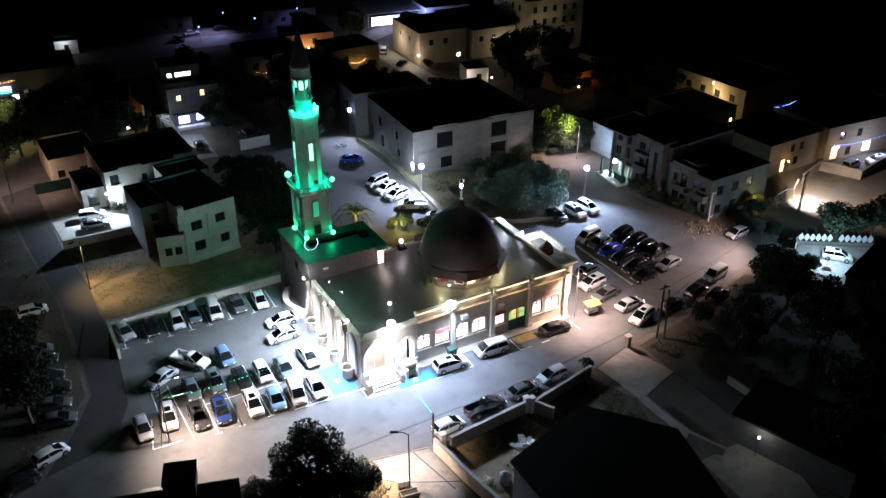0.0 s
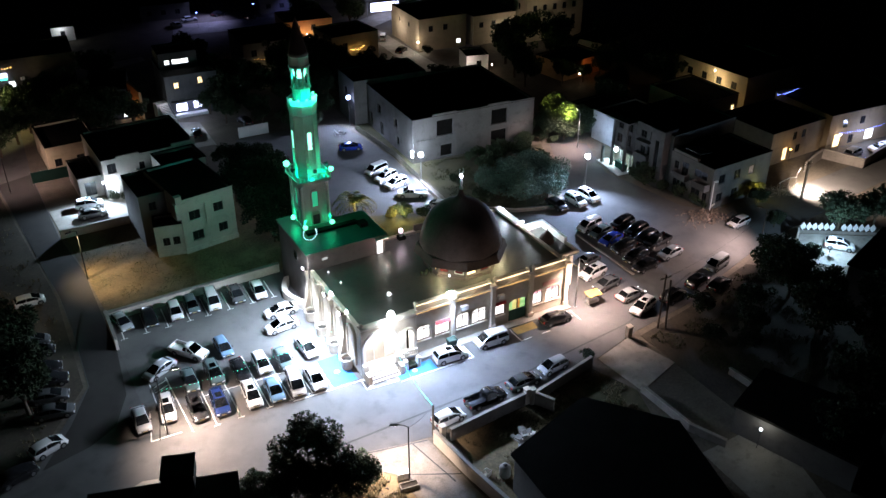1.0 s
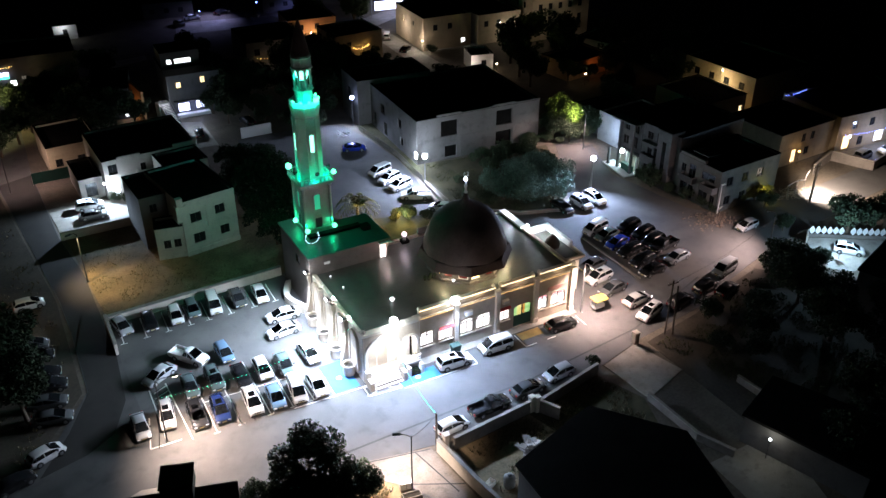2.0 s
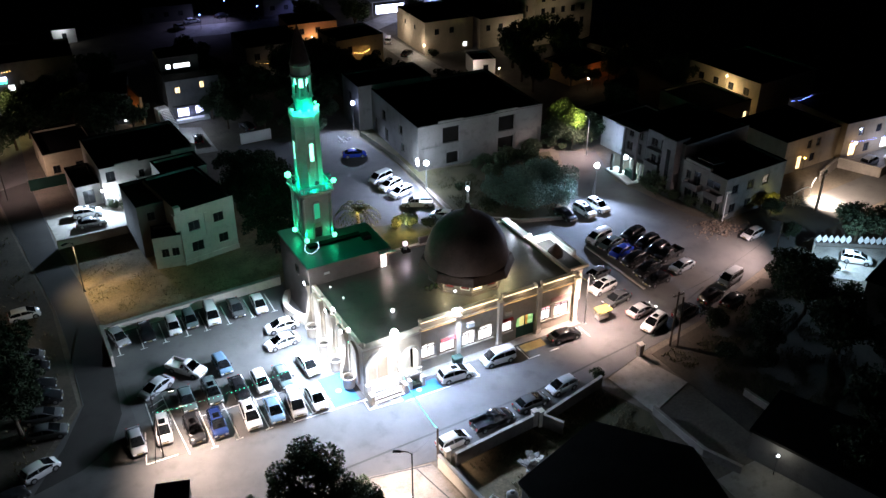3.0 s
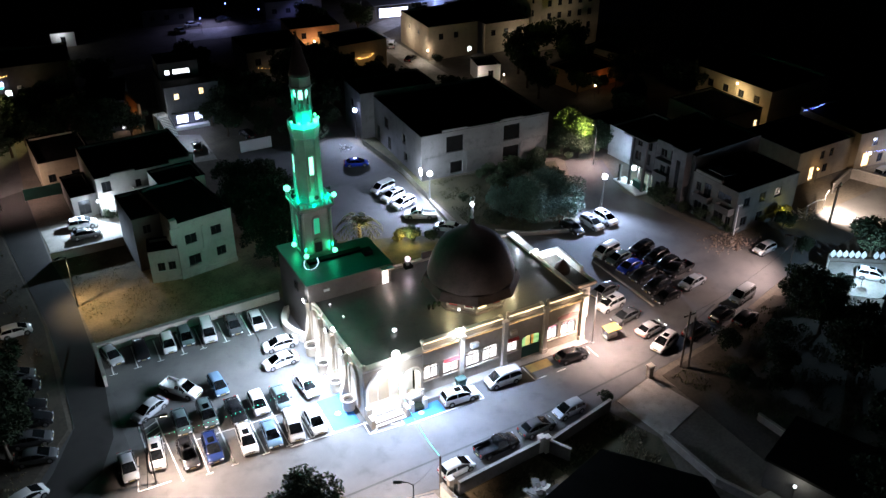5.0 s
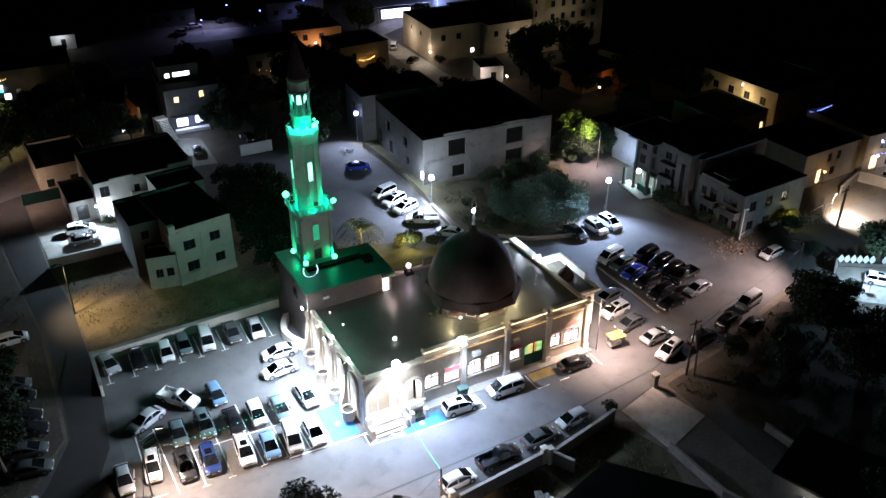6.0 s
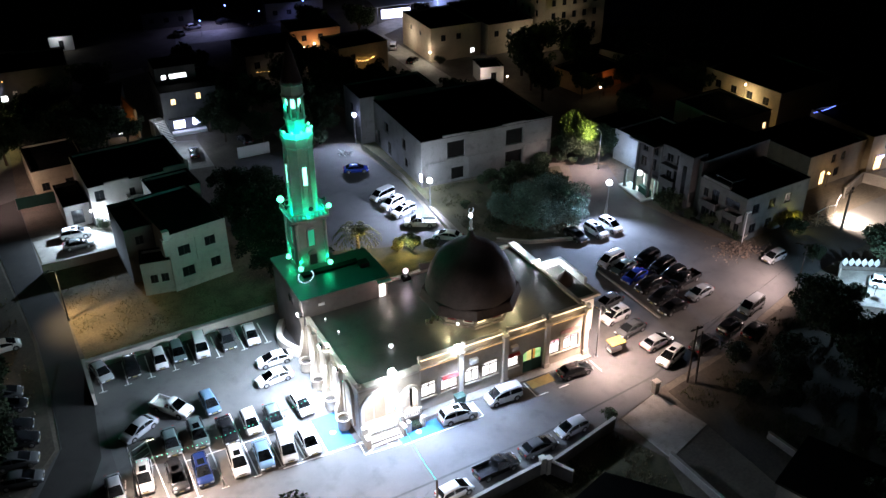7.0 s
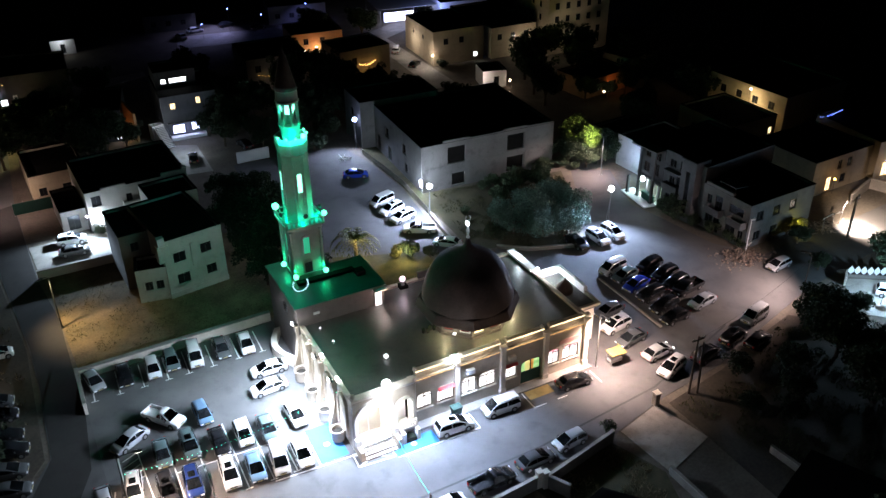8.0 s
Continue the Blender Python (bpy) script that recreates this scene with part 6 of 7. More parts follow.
def make_tree(name, height, spread, seed, mat, count, size, label, category="tree"):
    rnd = random.Random(seed)
    t = thing(name, pose(0, 0, 0), label, category)
    bm = tube([(0, 0, -0.1), (0.08, 0.05, height * 0.25), (0.0, 0.1, height * 0.55)], 0.06 * height ** 0.8, 8, radius_end=0.035 * height ** 0.8)
    lobes = []
    for k in range(7):
        a = k * math.tau / 7 + rnd.random() * 0.7
        r = spread * (0.35 + 0.35 * rnd.random())
        z = height * (0.5 + 0.32 * rnd.random())
        end = (r * math.cos(a), r * math.sin(a), z)
        tube([(0, 0.05, height * 0.3), (end[0] * 0.5, end[1] * 0.5, height * 0.3 + (z - height * 0.3) * 0.65), end], 0.028 * height ** 0.8, 6, bm, 0.02)
        lobes.append((*end, spread * (0.24 + 0.22 * rnd.random())))
        for _ in range(2):
            lobes.append((end[0] + rnd.gauss(0, 0.22) * spread, end[1] + rnd.gauss(0, 0.22) * spread, z + rnd.gauss(0, 0.1) * height, spread * (0.13 + 0.13 * rnd.random())))
    lobes.append((0, 0, height * 0.80, spread * 0.4))
    part("trunk", bm, M_BARK, t)
    vs, fs = leaves(lobes, count, size, rnd)
    me = bpy.data.meshes.new("crown")
    me.from_pydata(vs, [], fs)
    me.materials.append(mat)
    crown = new("crown", me)
    crown.parent = t
    return t


def plant_all(proto, rows, label, group):
    """Rows of x, y, scale and turn."""
    first = True
    for x, y, s, a in rows:
        m = pose(x, y, -0.01, 0, 0, a) @ Matrix.Diagonal((s, s, s, 1))
        if first:
            proto.matrix_basis = TRUE @ m
            t, first = proto, False
        else:
            t = copy_thing(proto, pose(x * UNIT, y * UNIT, -0.01, 0, 0, a))
            t.scale = (s * UNIT, s * UNIT, s * UNIT)
        tagged(t, label, "tree" if "shrub" not in label else "shrub", group)


plant_all(make_tree("tree", 6.6, 4.6, 33, M_LITLEAF, 12000, 0.14, ""), [(14.4, 51.6, 1.0, 0), (9.7, 52.2, 0.5, 130), (17.0, 48.8, 0.75, 250), (12.0, 48.6, 0.7, 40)], "dark leafy tree at the street edge", "trees at the street edge")
plant_all(make_tree("olive_tree", 5.0, 3.9, 5, M_OLIVE, 5600, 0.13, ""), [(61.6, 93.4, 0.72, 0), (64.6, 90.6, 0.82, 70), (68.2, 89.8, 0.7, 160), (66.2, 95.2, 0.95, 220), (70.4, 93.6, 0.9, 300), (71.8, 98.0, 0.7, 120), (62.0, 97.8, 0.55, 40), (67.6, 99.6, 0.6, 200)],
          "grey-green olive tree in the hall garden", "olive trees")
plant_all(make_tree("tree", 6.4, 3.4, 8, M_LEAF, 4200, 0.18, ""), [(84.4, 107.4, 1.0, 0), (87.4, 107.0, 0.85, 90), (81.4, 108.6, 0.85, 40), (83.2, 106.2, 0.6, 250), (86.0, 105.8, 0.6, 130), (84.6, 111.0, 1.05, 200)], "leafy tree in yellow lamp light", "trees by the path")
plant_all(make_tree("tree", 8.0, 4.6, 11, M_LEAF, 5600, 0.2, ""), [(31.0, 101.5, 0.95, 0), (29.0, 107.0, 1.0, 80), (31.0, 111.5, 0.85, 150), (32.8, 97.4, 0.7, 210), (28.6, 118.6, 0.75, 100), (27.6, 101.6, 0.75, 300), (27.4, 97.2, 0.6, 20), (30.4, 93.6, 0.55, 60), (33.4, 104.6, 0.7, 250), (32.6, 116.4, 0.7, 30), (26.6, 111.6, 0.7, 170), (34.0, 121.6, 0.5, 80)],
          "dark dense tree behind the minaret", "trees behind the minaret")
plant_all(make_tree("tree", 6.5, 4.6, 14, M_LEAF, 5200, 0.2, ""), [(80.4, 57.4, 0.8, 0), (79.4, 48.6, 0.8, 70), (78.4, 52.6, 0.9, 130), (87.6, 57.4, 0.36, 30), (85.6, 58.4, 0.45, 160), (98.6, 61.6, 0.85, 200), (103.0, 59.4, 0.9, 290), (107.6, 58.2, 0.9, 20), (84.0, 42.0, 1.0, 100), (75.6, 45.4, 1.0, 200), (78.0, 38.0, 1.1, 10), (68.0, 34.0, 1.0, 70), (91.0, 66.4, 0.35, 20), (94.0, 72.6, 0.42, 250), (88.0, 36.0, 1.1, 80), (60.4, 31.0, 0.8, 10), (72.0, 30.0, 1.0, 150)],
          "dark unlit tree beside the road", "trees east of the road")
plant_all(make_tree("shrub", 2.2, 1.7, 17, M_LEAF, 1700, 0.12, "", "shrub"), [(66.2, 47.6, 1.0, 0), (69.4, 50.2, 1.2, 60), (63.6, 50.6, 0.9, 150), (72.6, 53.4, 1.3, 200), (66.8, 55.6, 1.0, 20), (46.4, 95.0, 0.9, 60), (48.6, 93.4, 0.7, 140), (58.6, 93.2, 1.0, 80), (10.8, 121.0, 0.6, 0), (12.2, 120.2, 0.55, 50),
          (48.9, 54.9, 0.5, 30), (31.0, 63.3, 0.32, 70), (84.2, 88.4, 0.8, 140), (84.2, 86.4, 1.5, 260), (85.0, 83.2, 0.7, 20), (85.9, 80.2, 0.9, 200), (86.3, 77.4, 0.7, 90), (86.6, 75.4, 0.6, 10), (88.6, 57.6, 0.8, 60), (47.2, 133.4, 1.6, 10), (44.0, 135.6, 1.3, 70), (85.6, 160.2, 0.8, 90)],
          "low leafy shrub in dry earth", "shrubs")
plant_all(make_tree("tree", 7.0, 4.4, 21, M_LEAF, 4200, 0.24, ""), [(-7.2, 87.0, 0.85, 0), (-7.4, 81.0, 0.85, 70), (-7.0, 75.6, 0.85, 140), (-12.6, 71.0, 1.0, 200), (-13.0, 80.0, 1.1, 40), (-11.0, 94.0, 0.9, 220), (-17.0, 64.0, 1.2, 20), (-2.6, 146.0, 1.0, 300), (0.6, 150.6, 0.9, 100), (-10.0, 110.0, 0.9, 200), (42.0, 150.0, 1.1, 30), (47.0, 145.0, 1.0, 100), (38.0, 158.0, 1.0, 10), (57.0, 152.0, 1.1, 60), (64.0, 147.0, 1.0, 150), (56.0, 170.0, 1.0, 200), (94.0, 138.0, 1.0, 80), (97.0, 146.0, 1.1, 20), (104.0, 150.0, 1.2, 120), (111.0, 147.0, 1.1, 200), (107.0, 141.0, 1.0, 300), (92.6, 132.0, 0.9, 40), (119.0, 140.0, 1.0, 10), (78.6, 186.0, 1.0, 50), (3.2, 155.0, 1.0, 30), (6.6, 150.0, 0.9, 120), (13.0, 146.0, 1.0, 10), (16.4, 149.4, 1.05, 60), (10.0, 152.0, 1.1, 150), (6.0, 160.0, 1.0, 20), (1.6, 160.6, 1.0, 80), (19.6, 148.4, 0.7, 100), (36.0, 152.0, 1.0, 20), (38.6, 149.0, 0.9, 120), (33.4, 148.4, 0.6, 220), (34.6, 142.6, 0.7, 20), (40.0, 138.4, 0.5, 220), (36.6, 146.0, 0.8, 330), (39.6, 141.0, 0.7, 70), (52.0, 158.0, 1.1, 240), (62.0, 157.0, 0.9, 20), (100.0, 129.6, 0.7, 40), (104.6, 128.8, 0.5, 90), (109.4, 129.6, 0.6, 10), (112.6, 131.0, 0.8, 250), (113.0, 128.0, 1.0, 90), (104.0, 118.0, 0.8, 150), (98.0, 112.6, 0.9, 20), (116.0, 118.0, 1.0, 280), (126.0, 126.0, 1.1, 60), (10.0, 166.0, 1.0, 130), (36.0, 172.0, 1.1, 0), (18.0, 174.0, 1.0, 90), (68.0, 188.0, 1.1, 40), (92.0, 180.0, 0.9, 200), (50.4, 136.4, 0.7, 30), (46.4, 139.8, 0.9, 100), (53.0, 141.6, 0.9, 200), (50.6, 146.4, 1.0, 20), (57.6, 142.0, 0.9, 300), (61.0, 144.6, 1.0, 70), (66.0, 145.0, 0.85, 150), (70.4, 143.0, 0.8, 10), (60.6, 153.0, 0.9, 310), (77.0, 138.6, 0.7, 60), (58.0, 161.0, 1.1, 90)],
          "dark tree among the far houses", "far trees")

plant_all(make_tree("shrub", 2.6, 1.6, 41, M_YELLOWLIT, 1500, 0.16, "", "shrub"), [(94.6, 75.0, 1.0, 0), (96.2, 74.6, 0.8, 90), (92.6, 75.4, 0.7, 30), (44.4, 95.2, 0.55, 200), (46.6, 94.8, 0.6, 20), (45.4, 96.0, 0.6, 260)], "yellow-green garden shrub in lamp light", "lit garden shrubs")

# the row close to the hall also stands in for a band of shadow
plant_all(make_tree("shrub", 3.0, 2.3, 53, M_LITLEAF, 2600, 0.15, "", "shrub"), [(64.8, 107.2, 0.5, 0), (66.8, 107.6, 0.6, 130), (65.0, 102.6, 0.8, 200), (68.2, 104.6, 1.0, 20), (70.8, 107.0, 0.8, 300), (72.2, 103.2, 1.0, 90), (74.6, 105.8, 0.8, 170), (74.0, 100.0, 0.8, 240), (58.4, 101.6, 0.4, 30), (79.6, 108.2, 0.55, 100), (81.4, 106.4, 0.4, 190), (76.6, 108.6, 0.7, 280)],
          "dark overgrown shrub before the hall", "shrubs before the hall")

palm = thing("palm_tree", pose(39.9, 98.2, 0) @ Matrix.Scale(1.3, 4), "small palm with yellow-lit fronds", "palm tree")
part("trunk", tube([(0, 0, -0.05), (0.05, 0, 0.8), (0, 0, 1.8)], 0.2, 10, radius_end=0.15), M_BARK, palm)
rnd = random.Random(4)
for k in range(26):
    a = k * math.tau / 26 + rnd.random() * 0.2
    rise = 0.4 + 0.8 * rnd.random()
    bm = bmesh.new()
    spine = [Vector((math.cos(a) * 2.3 * f, math.sin(a) * 2.3 * f, 1.8 + rise * math.sin(f * 2.6) - 0.5 * f * f)) for f in [j / 8 for j in range(9)]]
    tube(spine, 0.03, 4, bm, 0.008)
    side = Vector((-math.sin(a), math.cos(a), 0))
    for j in range(1, 9):
        for s in (-1, 1):
            p = spine[j]
            q = p + side * s * 0.6 * (1 - 0.07 * j) + (spine[j] - spine[j - 1]) * 1.1 - Vector((0, 0, 0.16))
            v = [bm.verts.new(x) for x in (p, p + (spine[j] - spine[j - 1]) * 0.6, q)]
            bm.faces.new(v)
    part("frond", bm, M_YELLOWLIT, palm)

def tufts(name, poly, count, mat, label, seed, size=0.22):
    """Scattered dry grass tufts inside a plan outline."""
    rnd = random.Random(seed)
    xs, ys = [p[0] for p in poly], [p[1] for p in poly]
    verts, faces = [], []
    while len(faces) < count:
        x, y = rnd.uniform(min(xs), max(xs)), rnd.uniform(min(ys), max(ys))
        inside = False
        for (x1, y1), (x2, y2) in zip(poly, poly[1:] + poly[:1]):
            if (y1 > y) != (y2 > y) and x < (x2 - x1) * (y - y1) / (y2 - y1) + x1:
                inside = not inside
        if not inside or noise.noise(Vector((x * 0.35, y * 0.35, seed))) < -0.05:
            continue
        for _ in range(4):
            a, h = rnd.random() * 6.3, size * (0.5 + rnd.random())
            i = len(verts)
            c, s = math.cos(a), math.sin(a)
            verts += [(x - s * 0.05, y + c * 0.05, -0.02), (x + s * 0.05, y - c * 0.05, -0.02), (x + c * h * 0.7, y + s * h * 0.7, h)]
            faces.append((i, i + 1, i + 2))
    me = bpy.data.meshes.new(name)
    me.from_pydata(verts, [], faces)
    me.materials.append(mat)
    ob = new(name, me)
    ob.matrix_basis = TRUE
    return tagged(ob, label, "grass", kind="stuff")


tufts("grass_tufts", [(3.8, 90.2), (25, 90.4), (35.5, 92.6), (36.4, 107), (30, 112), (2.6, 112)], 9000, M_STRAW, "dry grass tufts on the bare plot", 2, 0.12)
tufts("grass_tufts", [(29.8, 50.4), (48, 52.8), (50, 48), (44.6, 40), (40, 46), (30, 42)], 5000, M_STRAW, "rough grass in the dark garden", 5)
tufts("grass_tufts", [(57.6, 54.6), (66, 56.4), (72, 58.4), (79, 60.4), (82, 50), (70, 36), (62.6, 40)], 9000, M_WEED, "weeds on the dark roadside plot", 7, 0.2)
tufts("grass_tufts", [(55, 93), (61.4, 89.4), (68, 86.8), (73.4, 95.4), (78.6, 107), (57, 110)], 9000, M_WEED, "overgrown grass before the hall", 9, 0.22)
tufts("grass_tufts", [(-16, 66), (-8.6, 68), (-2.2, 78), (-1.8, 97), (-5, 130), (-16, 130)], 6000, M_STRAW, "dry weeds on the lane verge", 11)

tufts("grass_tufts", [(15.0, 52.8), (17.4, 52.6), (21.6, 49.0), (22.0, 43), (14, 43)], 3400, M_STRAW, "dry grass beside the concrete lane", 13, 0.4)

# rubble heap by the apartment house
rnd = random.Random(9)
heap = tagged(thing("rubble_heap", pose(84.6, 73.4, 0), "heap of broken stones and branches", "rubble"), kind="stuff")
bm = bmesh.new()
for k in range(420):
    x, y = rnd.gauss(0, 1.9), rnd.gauss(0, 1.3)
    s = 0.06 + 0.2 * rnd.random() ** 2
    z = max(0, 0.9 - 0.35 * math.hypot(x, y)) * rnd.random()
    m = Matrix.Translation((x, y, z)) @ Euler((rnd.random() * 3, rnd.random() * 3, rnd.random() * 3)).to_matrix().to_4x4() @ Matrix.Diagonal((1, 0.7, 0.5 + 0.4 * rnd.random(), 1))
    bmesh.ops.create_icosphere(bm, subdivisions=1, radius=s, matrix=m)
part("stones", bm, M_RUBBLE, heap)
bm = bmesh.new()
for k in range(40):
    x, y = rnd.gauss(0, 1.6), rnd.gauss(0, 1.2)
    a = rnd.random() * 6.3
    tube([(x, y, 0.2), (x + math.cos(a), y + math.sin(a), 0.5 + 0.7 * rnd.random())], 0.03, 4, bm, 0.01)
part("branches", bm, M_BARK, heap)
t = thing("beam_pile", pose(86.9, 74.6, 0, 0, 0, 20), "long pale timber beams lying on the rubble", "timber")
part("beam", placed(boxes((0, 3.6, -0.08, 0.08, 0.6, 0.76)), pose(0, 0, 0, 0, -6, 0)), M_STONE2, t)

t = tagged(thing("brush_heap", pose(100.4, 73.6, 0), "heap of cut branches and pale pipes", "brushwood"), kind="stuff")
bm = bmesh.new()
for k in range(90):
    x, y, a = rnd.gauss(0, 1.1), rnd.gauss(0, 0.9), rnd.random() * 6.3
    z = 0.1 + 0.9 * rnd.random()
    tube([(x, y, z * 0.5), (x + 0.9 * math.cos(a), y + 0.9 * math.sin(a), z)], 0.035, 4, bm, 0.012)
part("branches", bm, M_STONE, t)
t = thing("pipe_rail", pose(101.6, 73.4, 0, 0, 0, 10), "bent pale pipe rail on short posts", "rail")
part("pipe", tube([(-2.4, 0.3, 2.0), (-0.6, 0.1, 2.3), (0, 0, 2.35)], 0.07, 6), M_WHITE, t)
part("pipe", tube([(0.3, 0, 2.3), (1.4, -0.3, 2.1), (2.0, 0.0, 2.5), (3.2, 0.2, 3.0)], 0.07, 6), M_WHITE, t)
for x, z in ((-2.3, 1.98), (0.1, 2.3), (2.0, 2.45)):
    part("post", tube([(x, 0.1 if x < 1 else 0.0, 0), (x, 0.1 if x < 1 else 0.0, z)], 0.05, 6), M_METAL, t)

# ---- lamps, poles and cables ----
street_lamp((4.7, 65.7), 7.6, (1.5, -0.3), G_WARM, "dark lamp post standing in the hatched corner of the car park", M_DARKMETAL, brace=True)
street_lamp((22.95, 48.4), 6.5, (-0.9, 0.5), M_HEAD, "dark steel lamp post at the side lane", M_DARKMETAL)
street_lamp((53.9, 63.9), 7.0, (-0.2, -1.2), G_WARM, "lamp post at the corner of the mosque")
street_lamp((75.5, 90.1), 4.8, (0, 0), G_COOL, "lamp post with a bright globe by the east car park", globe=True, brace=True)
street_lamp((53.7, 103.5), 4.6, (0, 0), G_COOL, "lamp post with a bright globe by the upper car park", globe=True)
street_lamp((53.8, 131.0), 4.9, (0, 0), G_BLUEWHITE, "lamp post with a blue-white globe", globe=True)
street_lamp((83.6, 102.8), 6.2, (0.2, 0.9), G_WARM, "lamp post lighting a tree")
street_lamp((3.0, 99.9), 7.0, (-0.7, -0.3), M_HEAD, "dark lamp post in the dry plot", M_DARKMETAL)
street_lamp((86.3, 74.3), 4.6, (0, 0), M_HEAD, "short pale post at the rubble heap", M_WHITE, globe=False)
street_lamp((102.2, 71.0), 5.2, (0.8, 0.5), G_WARM, "street lamp lighting the road")
utility_pole((59.8, 55.6), 7.4, "old wooden utility pole by the road", 0.1)
utility_pole((60.6, 55.2), 6.8, "second leaning wooden utility pole", -0.3, False)
utility_pole((27.8, 52.6), 3.9, "short wooden pole at the lane corner", 0.0, False)
# made-up pole, placed only to carry the added road fill
street_lamp((84.2, 62.8), 6.2, (-0.5, 0.5), M_HEAD, "added wooden pole carrying the unseen road fill light", M_WOOD)
street_lamp((-9.6, 91.4), 8.0, (0.7, 0.4), G_WARM, "lamp post on the dirt verge", M_DARKMETAL)
street_lamp((-2.8, 131.4), 6.9, (0.6, 0.4), M_HEAD, "dark lamp post beside the lane", M_DARKMETAL)
utility_pole((101.0, 70.4), 6.4, "wooden utility pole with a lit crossarm")
t = thing("gate_pier", pose(55.6, 55.9, 0), "stone gate pier at the driveway", "pier")
part("shaft", soften(boxes((-0.3, 0.3, -0.3, 0.3, 0, 1.4)), 0.04), M_STONE, t)
part("cap", soften(boxes((-0.38, 0.38, -0.38, 0.38, 1.401, 1.6)), 0.05), M_STONE2, t)
for x, y in ((28.2, 51.4), (38.6, 52.0), (39.1, 51.7)):
    t = thing("wall_pier", pose(x, y, 0), "stone pier of the garden wall", "pier", "garden wall piers")
    part("shaft", soften(boxes((-0.25, 0.25, -0.25, 0.25, 0, 1.9)), 0.04), M_STONE2, t)
    part("cap", soften(boxes((-0.32, 0.32, -0.32, 0.32, 1.901, 2.05)), 0.04), M_STONE2, t)
light_string((4.8, 65.9, 5.4), (25.3, 67.2, 5.6), 1.0, G_GREENSTRING, "sagging string of green lights over the car park", 46, 0.028)
light_string((27.8, 52.6, 3.85), (28.4, 64.2, 5.6), 0.9, G_CYANSTRING, "string of cyan lights over the street", 90, 0.03)
cable("power_cable", (27.8, 52.6, 3.8), (22.95, 48.4, 6.4), 0.3, M_CABLE, "thin black overhead cable")
cable("power_cable", (59.8, 55.6, 7.0), (84.2, 62.8, 5.6), 0.8, M_CABLE, "thin black overhead cable")
light_string((66.6, 159.4, 4.3), (70.4, 159.6, 4.5), 0.5, G_AMBER, "amber string lights on a house front", 13, 0.07)
light_string((120.4, 80.6, 3.2), (134.0, 79.6, 3.2), 0.5, G_BLUEL, "blue string lights over a terrace", 22, 0.055)
light_string((118.9, 92.6, 6.4), (124.4, 92.8, 6.6), 0.3, G_BLUEL, "blue string lights on a roof edge", 14, 0.06)
light_string((119.2, 73.6, 1.72), (129.0, 75.7, 1.72), 0.02, G_BLUEL, "blue string lights over a yard", 22, 0.05)
light_string((-3.4, 179.2, 5.2), (3.6, 178.9, 5.0), 0.4, G_AMBER, "amber string lights on a far house", 14, 0.07)
light_string((47.6, 165.4, 3.4), (56.0, 165.2, 3.2), 0.5, G_AMBER, "dim amber string lights on a grey house", 12, 0.05)
for k in range(13):                                          # white pennants along the forecourt wall
    if k == 6:
        continue
    x, y = 93.2 + 0.66 * k, 63.28 - 0.44 * k
    t = thing("pennant", pose(x, y, 0.30, 0, 0, -33.7), "white pointed cloth pennant strung along the forecourt", "pennant", "forecourt pennants")
    part("cloth", prism([(-0.36, -0.02), (0.36, -0.02), (0.36, 0.02), (-0.36, 0.02)], 0.55, 0.9), M_WHITE, t)
    part("point", placed(prism([(-0.36, 0), (0.36, 0), (0.0, 0.5)], -0.02, 0.02), pose(0, 0, 0.9, 90, 0, 0)), M_WHITE, t)
    part("tail", placed(prism([(-0.36, 0), (0.0, -0.4), (0.36, 0)], -0.02, 0.02), pose(0, 0, 0.55, 90, 0, 0)), M_WHITE, t)
for x, y, z, gm in ((110.2, 80.9, 2.3, G_AMBER), (121.6, 80.4, 2.7, G_WARM), (9.6, 121.6, 2.9, G_COOL), (84.2, 161.8, 2.4, G_WARM), (53.9, 207.4, 5.6, G_BLUEL), (70.9, 201.1, 6.0, G_BLUEL), (64.5, 177.6, 3.0, G_WARM), (62.0, 177.4, 2.6, G_WARM), (66.4, 173.0, 1.4, G_WARM), (68.0, 172.0, 1.2, G_AMBER), (61.0, 204.6, 4.0, G_BLUEL), (47.0, 205.0, 3.6, G_BLUEL), (88.0, 137.4, 1.6, G_WARM), (54.6, 35.4, 2.4, G_ROOMCOOL), (91.4, 57.2, 2.6, G_COOL), (118.8, 107.5, 6.4, G_WARM), (102.2, 127.0, 2.6, G_WARM), (92.0, 143.6, 1.4, G_WARM)):
    t = thing("lantern", pose(x, y, 0), "small glowing lantern on a thin post", "lantern", "house lanterns")
    part("post", tube([(0, 0, 0), (0, 0, z - 0.15)], 0.035, 6), M_DARKMETAL, t)
    part("bulb", ball(0.16, (0, 0, z), seg=10), gm, t, "glowing bulb", True)
t = thing("wheeled_bin", pose(36.5, 64.0, 0.0) @ Matrix.Scale(1.35, 4), "green wheeled waste bin by the facade", "bin")
part("bin_body", placed(lathe([(0.3, 0.05), (0.42, 1.0)], 4, math.pi / 4), Matrix.Diagonal((1.3, 1, 1, 1))), M_BIN, t)
part("lid", soften(boxes((-0.42, 0.42, -0.32, 0.32, 1.001, 1.08)), 0.02), M_BIN, t)
for s in (-0.3, 0.3):
    part("wheel", placed(lathe([(0.08, -0.03), (0.1, 0), (0.08, 0.03)], 12), Matrix.Translation((s, 0.3, 0.1)) @ Matrix.Rotation(math.pi / 2, 4, "Y")), M_TYRE, t)
